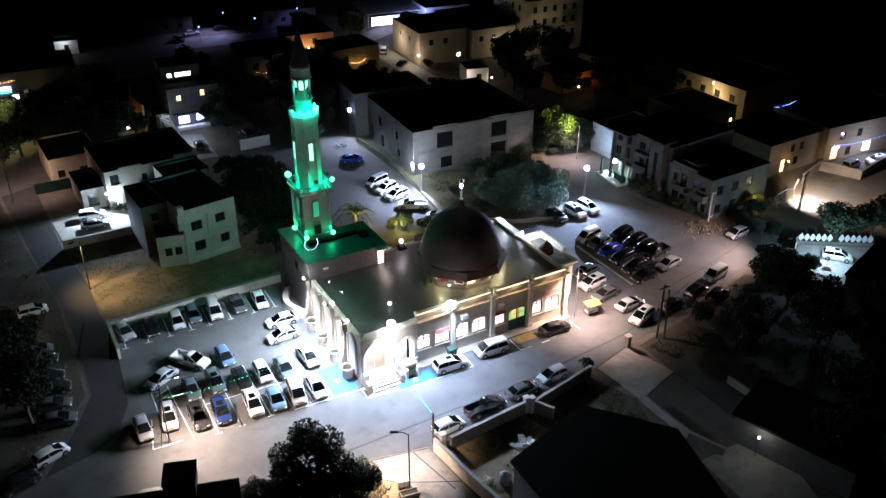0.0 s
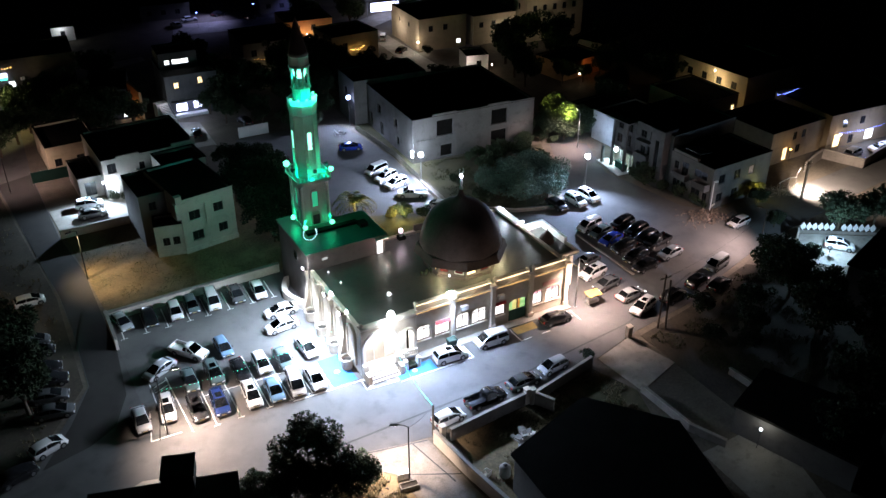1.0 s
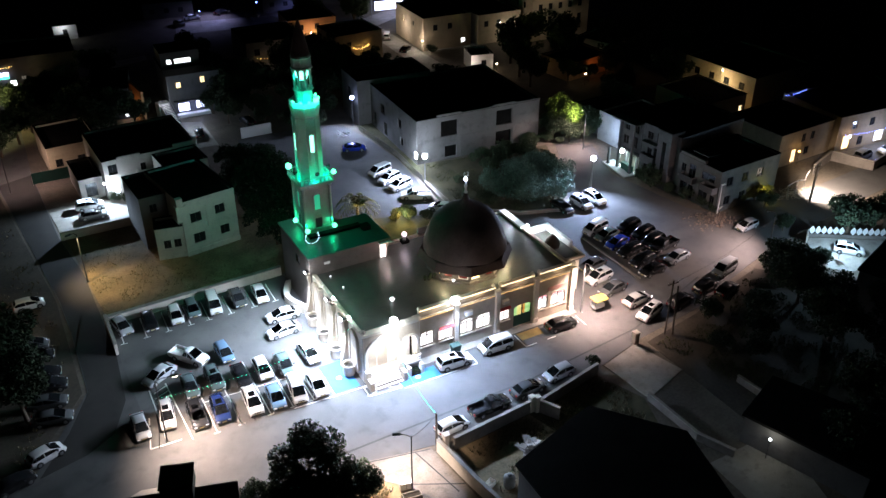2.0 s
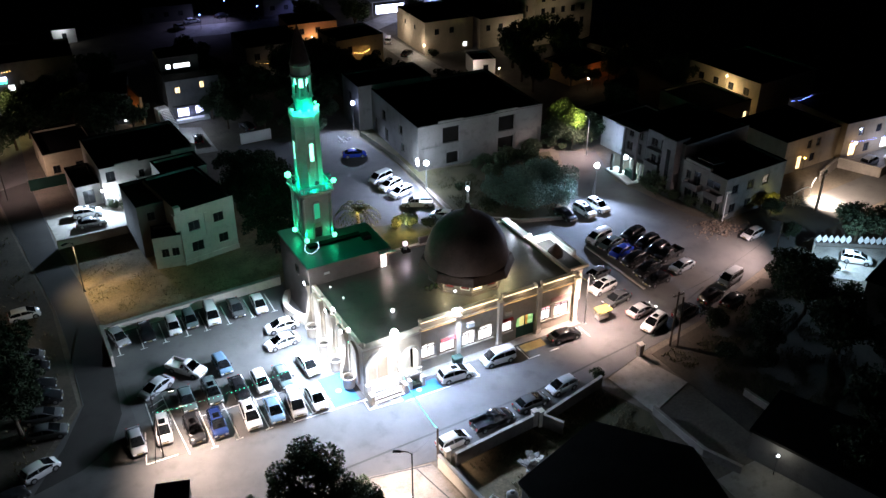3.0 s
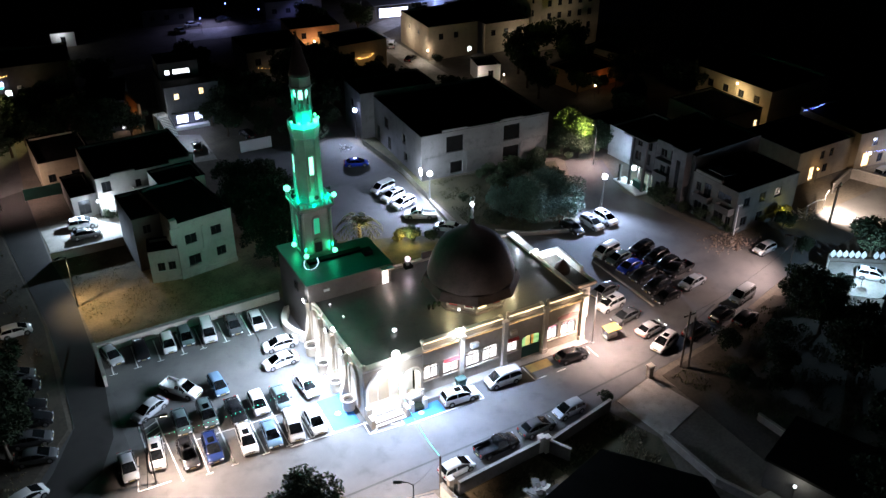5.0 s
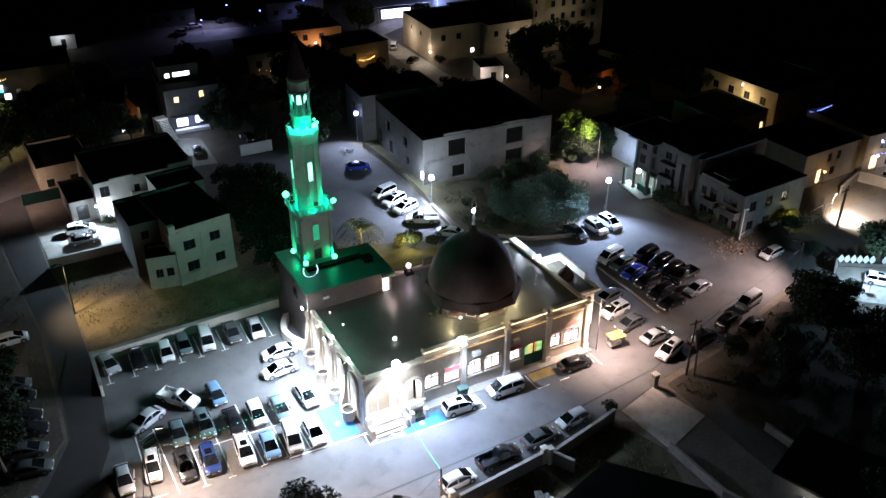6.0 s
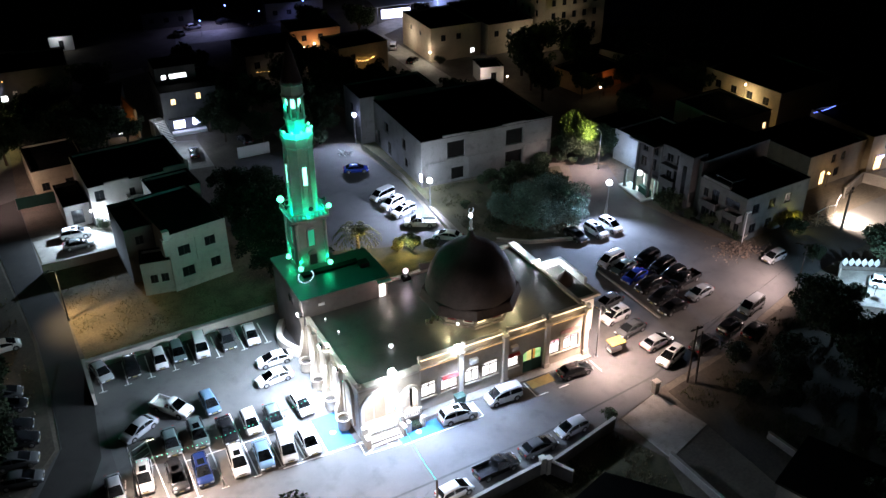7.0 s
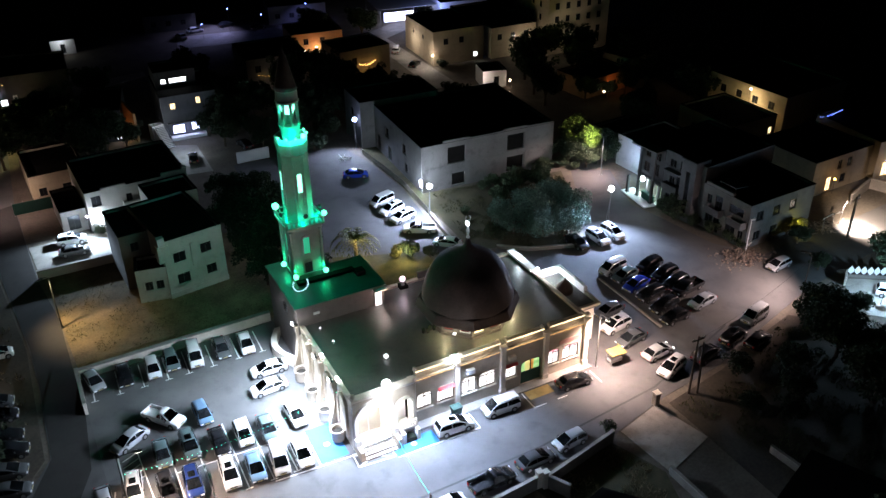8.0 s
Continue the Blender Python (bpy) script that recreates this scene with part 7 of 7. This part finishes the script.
# electric cabinet, trough and loose stones at the mouth of the lane
t = thing("electric_cabinet", pose(22.45, 48.75, 0.01, 0, 0, -12), "white metal electric cabinet on a concrete foot", "electric cabinet")
part("foot", soften(boxes((-0.55, 0.55, -0.35, 0.35, 0, 0.14)), 0.02), M_CONCRETE, t)
part("cabinet_body", soften(boxes((-0.48, 0.48, -0.28, 0.28, 0.142, 0.85)), 0.03), M_WHITE, t)
part("cabinet_roof", soften(boxes((-0.54, 0.54, -0.34, 0.34, 0.852, 0.92)), 0.02), M_WHITE, t)
part("door_seam", boxes((-0.012, 0.012, -0.288, -0.281, 0.2, 0.8)), M_DARKMETAL, t)
t = thing("stone_trough", pose(22.4, 47.4, 0.012, 0, 0, -8), "long stone trough with dry weeds", "trough")
part("trough_wall", boxes((-0.9, 0.9, -0.4, -0.3, 0, 0.5), (-0.9, 0.9, 0.3, 0.4, 0, 0.5), (-0.9, -0.8, -0.299, 0.299, 0, 0.5), (0.8, 0.9, -0.299, 0.299, 0, 0.5)), M_OLDWALL, t)
part("soil", boxes((-0.79, 0.79, -0.29, 0.29, 0, 0.36)), M_SOIL, t)
t = thing("waste_skip", pose(18.6, 51.4, 0.012, 0, 0, 20), "small dark waste container with a pale lid", "waste container")
part("container_body", placed(lathe([(0.55, 0.08), (0.75, 1.05)], 4, math.pi / 4), Matrix.Diagonal((1.25, 1, 1, 1))), M_BIN, t)
part("lid", soften(boxes((-0.7, 0.7, -0.56, 0.56, 1.052, 1.14)), 0.03), M_CONCRETE, t)
rnd = random.Random(31)
bm = bmesh.new()
for k in range(170):
    x, y = rnd.uniform(16.0, 21.6), rnd.uniform(44.5, 51.5)
    if x - 16.0 > 55.0 - y:
        continue
    s = 0.05 + 0.16 * rnd.random() ** 3
    m = Matrix.Translation((x, y, s * 0.3)) @ Euler((rnd.random() * 3, rnd.random() * 3, rnd.random() * 3)).to_matrix().to_4x4() @ Matrix.Diagonal((1, 0.8, 0.6, 1))
    bmesh.ops.create_icosphere(bm, subdivisions=1, radius=s, matrix=m)
ob = part("loose_stones", bm, M_RUBBLE)
ob.matrix_basis = TRUE
tagged(ob, "loose stones scattered on bare earth", "stones", kind="stuff")
# clutter in the dirt yard behind the lane wall
t = thing("water_tank", pose(31.0, 44.4, 0, 0, 0, 20), "pale plastic water tank in the dirt yard", "water tank")
part("tank_body", lathe([(0.5, 0.0), (0.55, 0.1), (0.55, 1.1), (0.4, 1.3), (0.15, 1.36)], 18), M_CONCRETE, t, smooth=True)
part("lid", lathe([(0.2, 1.34), (0.22, 1.38), (0.05, 1.44)], 12), M_DARKMETAL, t)
t = thing("crate", pose(29.4, 45.2, 0, 0, 0, 25), "small pale slatted crate on the dirt", "crate")
for k in range(4):
    part("slat", boxes((-0.5, 0.5, -0.32, -0.29, 0.02 + 0.15 * k, 0.13 + 0.15 * k)), M_STONE2, t)
    part("slat", boxes((-0.5, 0.5, 0.29, 0.32, 0.02 + 0.15 * k, 0.13 + 0.15 * k)), M_STONE2, t)
part("bottom", boxes((-0.5, 0.5, -0.28, 0.28, 0, 0.04)), M_STONE2, t)
for x in (-0.47, 0.47):
    part("end_board", boxes((x - 0.02, x + 0.02, -0.28, 0.28, 0.05, 0.58)), M_STONE2, t)
rnd = random.Random(21)
t = thing("scrap_heap", pose(35.2, 47.4, 0), "heap of pale scrap boards and sheeting", "scrap")
for k in range(14):
    w, d = 0.3 + 0.5 * rnd.random(), 0.15 + 0.25 * rnd.random()
    part("board", placed(boxes((-w, w, -d, d, -0.02, 0.02)), pose(rnd.gauss(0, 0.6), rnd.gauss(0, 0.45), 0.12 + 0.05 * k, rnd.gauss(0, 10), rnd.gauss(0, 10), rnd.random() * 180)), (M_CONCRETE, M_OLDWALL, M_STONE2)[k % 3], t)

t = thing("scrap_heap", pose(50.2, 127.5, 0), "tangle of bent pale pipes and boards", "scrap")
for k in range(9):
    a = rnd.random() * 6.3
    part("pipe", tube([(rnd.gauss(0, 0.8), rnd.gauss(0, 0.4), 0.05), (rnd.gauss(0, 0.6), rnd.gauss(0, 0.4), 0.5 + 0.4 * rnd.random()), (rnd.gauss(0, 1.0), rnd.gauss(0, 0.5), 0.06)], 0.05, 5), M_WHITE if k % 2 else M_METAL, t)
part("board", placed(boxes((-0.6, 0.6, -0.3, 0.3, -0.02, 0.02)), pose(0.3, 0.1, 0.45, 20, 12, 30)), M_CONCRETE, t)

# ---- vehicles ----
def loft(rings, bm=None):
    bm = bm or bmesh.new()
    rs = [[bm.verts.new(p) for p in r] for r in rings]
    n = len(rs[0])
    for a, b in zip(rs, rs[1:]):
        for k in range(n):
            j = (k + 1) % n
            bm.faces.new((a[k], a[j], b[j], b[k]))
    bm.faces.new(rs[0][::-1]), bm.faces.new(rs[-1])
    bmesh.ops.recalc_face_normals(bm, faces=list(bm.faces))
    return bm


KINDS = {   # length, half-width, roof height, belt, top outline, cabin base, cabin roof
    "sedan": (4.5, 0.88, 1.45, 0.90, ((-1, 0.60), (-0.985, 0.82), (-0.93, 0.94), (-0.72, 0.98), (-0.3, 0.93), (0.55, 0.92), (0.76, 0.86), (0.9, 0.76), (0.97, 0.62), (1, 0.46)), (-0.84, 0.66), (-0.46, 0.10)),
    "hatchback": (4.0, 0.86, 1.50, 0.93, ((-1, 0.58), (-0.985, 0.86), (-0.95, 0.96), (-0.6, 0.95), (0.5, 0.94), (0.75, 0.87), (0.91, 0.76), (0.975, 0.64), (1, 0.46)), (-0.97, 0.74), (-0.74, 0.14)),
    "suv": (4.45, 0.91, 1.68, 1.04, ((-1, 0.66), (-0.985, 0.96), (-0.95, 1.06), (-0.6, 1.05), (0.46, 1.04), (0.75, 0.99), (0.92, 0.88), (0.98, 0.74), (1, 0.54)), (-0.96, 0.66), (-0.78, 0.14)),
    "van": (4.5, 0.90, 1.84, 1.05, ((-1, 0.7), (-0.99, 1.0), (-0.97, 1.06), (-0.6, 1.05), (0.58, 1.05), (0.8, 0.97), (0.93, 0.84), (0.985, 0.7), (1, 0.52)), (-0.985, 0.80), (-0.92, 0.32)),
    "pickup_truck": (5.2, 0.93, 1.74, 1.04, ((-1, 0.62), (-0.99, 0.66), (-0.20, 0.66), (-0.16, 1.04), (0.45, 1.05), (0.75, 1.0), (0.92, 0.9), (0.98, 0.76), (1, 0.56)), (-0.15, 0.62), (-0.05, 0.20)),
}


def build_vehicle(kind, lit=False):
    L, w, roof_z, belt, top, base, rf = KINDS[kind]
    h = L / 2
    t = thing(kind if kind != "sedan" else "sedan_car", pose(0, 0, 0), "parked car", "car")
    rings = []
    for f, z in top:
        e = abs(f)
        ww = w * (0.74 if e > 0.99 else 0.87 if e > 0.965 else 0.95 if e > 0.89 else 0.985 if e > 0.7 else 1.0)
        zb = 0.30 if e > 0.93 else 0.20
        x = f * h
        half = [(0.93, zb), (0.985, zb + 0.10), (1.0, max(z - 0.30, zb + 0.12)), (0.985, max(z - 0.14, zb + 0.13)), (0.94, max(z - 0.05, zb + 0.14)), (0.84, z - 0.012), (0.5, z + 0.012)]
        rings.append([(x, -ww * a, q) for a, q in half] + [(x, ww * a, q) for a, q in half[::-1]])
    bm = loft(rings)
    b0, b1, r0, r1 = base[0] * h, base[1] * h, rf[0] * h, rf[1] * h
    wb, wr = w * 0.945, w * 0.72 if kind != "van" else w * 0.80
    z0 = belt - 0.06

    def wide(x, z):
        """Half the cabin's width at that height, drawn in a little towards both ends."""
        f = min(1.0, max(0.0, (z - z0) / (roof_z - z0)))
        e = abs((x - (b0 + b1) / 2) / ((b1 - b0) / 2))
        return (wb + (wr - wb) * f ** 1.25) * (1 - 0.07 * e ** 3)

    # the cabin's top line from the foot of the rear window over the roof to the foot of the windscreen
    rise = roof_z - belt
    line = [(b0, belt + 0.004), (b0 + (r0 - b0) * 0.45, belt + rise * 0.56), (b0 + (r0 - b0) * 0.86, belt + rise * 0.92), (r0 + 0.10, roof_z - 0.02), (r0 * 0.62 + r1 * 0.38, roof_z + 0.02),
            (r0 * 0.25 + r1 * 0.75, roof_z + 0.015), (r1, roof_z - 0.04), (r1 + (b1 - r1) * 0.20, belt + rise * 0.83), (r1 + (b1 - r1) * 0.62, belt + rise * 0.40), (b1, belt + 0.004)]

    def section(x, zt):
        s = min(1.0, (zt - z0) / 0.3)
        zs = z0 + (zt - z0) * 0.86
        return [(wide(x, z0), z0), (wide(x, zs), zs), (wide(x, zs) - 0.05 * s, zt - 0.035 * s), (wide(x, zs) * 0.86, zt - 0.006 * s), (wide(x, zs) * 0.45, zt + 0.012 * s)]

    cab = [[bm.verts.new((x, -y, z)) for y, z in section(x, zt)] + [bm.verts.new((x, y, z)) for y, z in section(x, zt)[::-1]] for x, zt in line]
    for a, b in zip(cab, cab[1:]):
        for k in range(9):
            bm.faces.new((a[k], a[k + 1], b[k + 1], b[k]))
    bmesh.ops.recalc_face_normals(bm, faces=list(bm.faces))
    if kind == "pickup_truck":
        for r in ((-h * 0.99, -h * 0.13, -w, -w + 0.09, 0.6, 1.06), (-h * 0.99, -h * 0.13, w - 0.09, w, 0.6, 1.06), (-h * 0.99, -h * 0.96, -w + 0.09, w - 0.09, 0.6, 1.04), (-h * 0.15, -h * 0.10, -w + 0.09, w - 0.09, 0.6, 1.06)):
            box(bm, *r)
    body = part("body", bm, M_PAINTED, t, smooth=True)
    body.data.set_sharp_from_angle(angle=radians(38))

    def sheet(name, rows, mat, up):
        """A thin curved pane through rows of points, lifted a little along up."""
        b = bmesh.new()
        lift = Vector(up).normalized() * 0.012
        grid_v = [[b.verts.new(Vector(p) + lift) for p in r] for r in rows]
        for a, c in zip(grid_v, grid_v[1:]):
            for k in range(len(a) - 1):
                b.faces.new((a[k], a[k + 1], c[k + 1], c[k]))
        bmesh.ops.solidify(b, geom=list(b.faces), thickness=0.008)
        bmesh.ops.recalc_face_normals(b, faces=list(b.faces))
        return part(name, b, mat, t, smooth=False)

    def across(x, zt):
        s = [p for p in section(x, zt)[2:]]
        return [(x, -y * 0.97, z) for y, z in s] + [(x, y * 0.97, z) for y, z in s[::-1]]

    def between_pts(p, q, f):
        return (p[0] + (q[0] - p[0]) * f, p[1] + (q[1] - p[1]) * f)

    sheet("windscreen", [across(*p) for p in (between_pts(line[6], line[7], 0.35), line[7], line[8], between_pts(line[8], line[9], 0.88))], M_GLASS, (0.7, 0, 1))
    sheet("rear_window", [across(*p) for p in (between_pts(line[0], line[1], 0.22), line[1], between_pts(line[1], line[2], 0.9))], M_GLASS, (-0.7, 0, 1))
    lo_x, hi_x = line[1][0], line[8][0]
    split = lo_x + (hi_x - lo_x) * (0.47 if kind != "pickup_truck" else 0.42)
    tops = sorted(line)

    def top_at(x):
        for (xa, za), (xb, zb) in zip(tops, tops[1:]):
            if xa <= x <= xb:
                return za + (zb - za) * (x - xa) / max(1e-6, xb - xa)
        return belt

    for sy in (-1, 1):
        for xa, xb in ((lo_x - 0.05, split - 0.04), (split + 0.04, hi_x + 0.12)):
            xs = [xa + (xb - xa) * k / 5 for k in range(6)]
            lower = [(x, sy * wide(x, belt + 0.02), belt + 0.02) for x in xs]
            upper = []
            for x in xs:
                z = max(belt + 0.05, z0 + (top_at(x) - z0) * 0.83)
                upper.append((x, sy * wide(x, z), z))
            sheet("side_window", [lower, upper], M_GLASS, (0, sy, 0.35))
    if kind == "suv":
        sheet("sunroof", [[(x, y * wr, top_at(x) + 0.024) for y in (-0.55, 0, 0.55)] for x in (r0 * 0.45 + r1 * 0.55, r0 * 0.2 + r1 * 0.8, r1 - 0.1)], M_GLASS, (0, 0, 1))
    part("grille", soften(boxes((h * 0.985, h * 1.006, -w * 0.42, w * 0.42, top[-2][1] - 0.13, top[-2][1] - 0.02)), 0.01), M_TRIM, t)
    if kind in ("suv", "van"):
        for s in (-1, 1):
            part("roof_rail", tube([(r0 + 0.3, s * (wr - 0.04), roof_z + 0.03), (r1 - 0.2, s * (wr - 0.04), roof_z + 0.03)], 0.025, 5), M_TRIM, t)
    for sx in (0.63, -0.60):
        for sy in (-1, 1):
            m = Matrix.Translation((sx * h, sy * (w - 0.085), 0.33)) @ Matrix.Rotation(math.pi / 2, 4, "X")
            wh = part("wheel", placed(lathe([(0.26, -0.115), (0.32, -0.09), (0.335, 0), (0.32, 0.09), (0.26, 0.115)], 18), m), M_TYRE, t)
            part("rim", placed(lathe([(0.21, -0.122), (0.23, -0.11), (0.23, 0.11), (0.21, 0.122)], 12), m), M_RIM, wh)
            part("wheel_arch", placed(lathe([(0.39, -0.012), (0.40, 0), (0.39, 0.012)], 18), Matrix.Translation((sx * h, sy * (w - 0.006), 0.35)) @ Matrix.Rotation(math.pi / 2, 4, "X")), M_TRIM, t)
    zf = top[-2][1] - 0.02
    for sy in (-1, 1):
        part("headlight", soften(boxes((h * 0.955, h * 1.004, sy * w * 0.68 - 0.17, sy * w * 0.68 + 0.17, zf - 0.14, zf)), 0.02), G_HEADON if lit else M_HEAD, t)
        part("tail_light", soften(boxes((-h * 1.006, -h * 0.96, sy * w * 0.72 - 0.13, sy * w * 0.72 + 0.13, 0.66, 0.88 if kind != "pickup_truck" else 0.98)), 0.02), G_RED if lit else M_TAIL, t)
        part("mirror", soften(boxes((b1 - 0.62, b1 - 0.46, sy * (w + 0.08) - 0.1, sy * (w + 0.08) + 0.1, belt - 0.01, belt + 0.13)), 0.03), M_TRIM, t)
    part("bumper", soften(boxes((h * 0.93, h * 1.012, -w * 0.82, w * 0.82, 0.28, 0.44)), 0.03), M_TRIM, t)
    part("bumper", soften(boxes((-h * 1.012, -h * 0.93, -w * 0.82, w * 0.82, 0.30, 0.46)), 0.03), M_TRIM, t)
    part("number_plate", boxes((h * 1.013, h * 1.018, -0.26, 0.26, 0.46, 0.57)), M_PLATE, t)
    part("number_plate", boxes((-h * 1.018, -h * 1.0125, -0.26, 0.26, 0.5, 0.61)), M_PLATE, t)
    return t


WORDS = {"w": ("white", (0.86, 0.86, 0.85)), "s": ("silver", (0.46, 0.48, 0.50)), "g": ("dark grey", (0.10, 0.105, 0.11)), "k": ("black", (0.018, 0.018, 0.02)),
         "b": ("dark blue", (0.015, 0.03, 0.11)), "l": ("light blue-grey", (0.16, 0.27, 0.40)), "t": ("teal grey", (0.12, 0.17, 0.17)), "n": ("bright blue", (0.02, 0.05, 0.42))}
KIND = {"s": "sedan", "h": "hatchback", "u": "suv", "v": "van", "p": "pickup_truck"}
stock = {}


def park(rows, where, group, z=0.004):
    """Rows of x, y, heading and a code: body type and colour."""
    for x, y, yaw, code in rows:
        kind, (word, color) = KIND[code[0]], WORDS[code[1]]
        m = pose(x * UNIT, y * UNIT, z * UNIT, 0, 0, yaw)
        if kind not in stock:
            t = stock[kind] = build_vehicle(kind)
            t.matrix_basis = m
        else:
            t = copy_thing(stock[kind], m)
        tagged(t, f"{word} {kind.replace('_', ' ')} {where}", "pickup truck" if kind == "pickup_truck" else "van" if kind == "van" else "car", group)
        for c in t.children:
            if c.name.split(".")[0] == "body":
                c.color = (*color, 1)


park([(4.7, 87.2, -78, "ss"), (7.8, 86.6, -92, "sk"), (10.8, 86.3, -93, "hw"), (12.9, 86.7, -93, "ht"), (15.4, 86.3, -95, "vw"), (18.4, 86.4, -92, "sg"), (21.1, 85.9, -94, "sw")],
     "parked along the stone wall", "cars along the car park wall")
park([(22.0, 80.2, 178, "sw"), (21.0, 77.2, 184, "sw")], "parked near the mosque's west wall", "cars by the west wall")
park([(10.1, 77.6, -52, "pw"), (13.7, 76.4, -88, "hl"), (6.4, 75.9, -150, "ss")], "standing loose in the car park", "cars in the car park aisle")
park([(8.8, 72.5, -93, "st"), (11.4, 72.3, -91, "ut"), (14.1, 71.5, -90, "sk"), (16.5, 71.5, -91, "hw"), (18.9, 71.2, -91, "st"), (22.0, 71.8, -88, "sw")], "in the middle parking row", "middle parking row")
park([(2.8, 68.6, -91, "ss"), (5.5, 68.9, -97, "uw"), (8.2, 67.5, -91, "uk"), (10.5, 67.2, -94, "ub"), (13.8, 66.7, -94, "uw"), (16.2, 66.5, -94, "sl"), (18.5, 66.3, -97, "vw"), (20.7, 66.2, -92, "sw")],
     "in the front parking row", "front parking row")
park([(35.4, 62.5, -3, "uw"), (41.0, 62.7, 178, "vw"), (50.0, 62.6, -3, "sk")], "parked along the mosque front", "cars along the mosque front", 0.0)
park([(30.1, 53.6, 5, "hw"), (35.0, 54.3, 3, "pk"), (40.0, 54.7, 3, "sg"), (44.4, 55.3, 184, "hs")], "parked along the garden wall", "cars along the garden wall", 0.0)
park([(60.7, 59.4, -162, "uw"), (65.6, 59.4, 12, "uk"), (70.6, 60.4, 14, "uk"), (75.8, 62.3, -166, "vs"), (60.2, 68.6, -172, "uw"), (60.2, 65.7, -172, "sg"), (61.4, 71.4, -172, "sg"), (72.6, 58.6, 14, "sk")],
     "parked at the road side", "cars at the road side", 0.0)
park([(67.6, 78.9, -169, "vw"), (68.0, 76.8, -168, "st"), (67.9, 74.4, -168, "sn"), (72.2, 77.2, -171, "uk"), (72.6, 74.6, -171, "uk"), (68.0, 71.8, -172, "uk"), (73.0, 70.8, -172, "pk"), (67.8, 69.0, -172, "uk"), (67.5, 66.7, -173, "sk"), (72.5, 67.6, -172, "ss"), (72.4, 72.3, -171, "uk")],
     "in the east parking rows", "east parking rows", 0.0)
park([(70.7, 86.2, -86, "uw"), (73.3, 86.4, -86, "uw"), (67.5, 86.6, -86, "sk")], "near the low olive wall", "cars by the olive trees", 0.0)
park([(87.0, 69.3, -174, "hs")], "parked beside the rubble heap", "", 0.0)
park([(49.2, 110.4, -162, "vw"), (49.4, 107.3, -160, "uw"), (49.8, 104.4, -164, "uw"), (50.4, 100.2, 150, "pw"), (52.0, 95.0, 136, "sw"), (49.4, 120.8, -20, "sn")], "in the upper car park", "upper car park")
park([(-4.2, 97.2, 2, "hw"), (-4.9, 88.2, -9, "hg"), (-4.9, 85.9, -9, "sk"), (-4.7, 82.3, -8, "sk"), (-4.4, 79.8, -10, "uk"), (-4.8, 77.0, -12, "sg"), (-4.7, 74.2, -12, "sg"), (-6.0, 69.0, 22, "hw"), (-9.2, 66.4, 20, "sk")], "on the dirt verge by the lane", "cars on the verge", -0.006)
park([(6.9, 120.4, -6, "uw"), (6.8, 117.2, -6, "sg")], "in the lit house yard", "cars in the yard", 0.02)
park([(94.0, 57.7, -50, "uw")], "in the lit forecourt", "", 0.03)
park([(81.6, 174.4, 60, "vw"), (81.2, 164.2, 40, "sk"), (0.0, 179.8, 10, "sw"), (121.8, 77.4, 10, "vs"), (37.5, 141.0, 100, "sk"), (28.4, 139.6, 80, "sk"), (127.4, 76.6, 170, "uw")], "parked by far houses", "cars by far houses", -0.004)
park([(54.4, 213.0, 20, "sk"), (46.6, 211.8, 8, "sw"), (60.4, 206.4, 12, "hk"), (42.6, 208.4, 100, "ss")], "standing in the far blue-lit yard", "cars in the far yard", -0.004)
driven = build_vehicle("sedan", True)
driven.matrix_basis = pose(61.2 * UNIT, 62.3 * UNIT, 0, 0, 0, 7)
tagged(driven, "silver sedan with red tail lights lit on the road", "car")
for c in driven.children:
    if c.name.split(".")[0] == "body":
        c.color = (0.5, 0.5, 0.5, 1)
beam("car_headlight", (63.6, 62.6, 0.7), (70, 63.4, 0.0), 120, (1.0, 0.9, 0.75), 70, 0.7, 0.1)
bulb("car_tail_light", (58.8, 62.0, 0.75), 6, (1.0, 0.1, 0.05), 0.1)

# small yellow-roofed cart by the corner of the mosque
cart = thing("vendor_cart", pose(56.2, 63.6, 0) @ Matrix.Scale(0.8, 4), "small white cart with a yellow canopy", "cart")
part("body", soften(boxes((-0.9, 0.9, -0.55, 0.55, 0.35, 0.95)), 0.05), M_WHITE, cart)
part("canopy", placed(soften(boxes((-1.2, 1.2, -0.8, 0.8, 1.95, 2.05)), 0.03), pose(0, 0, 0, 6, 0, 0)), M_YELLOWCLOTH, cart, "yellow cloth canopy")
for sx in (-0.95, 0.95):
    for sy in (-0.55, 0.55):
        part("post", tube([(sx, sy, 0.4), (sx, sy, 1.97)], 0.025, 6), M_METAL, cart)
for sx in (-0.6, 0.6):
    for sy in (-0.55, 0.55):
        part("wheel", placed(lathe([(0.16, -0.04), (0.2, 0), (0.16, 0.04)], 14), Matrix.Translation((sx, sy, 0.2)) @ Matrix.Rotation(math.pi / 2, 4, "X")), M_TYRE, cart)
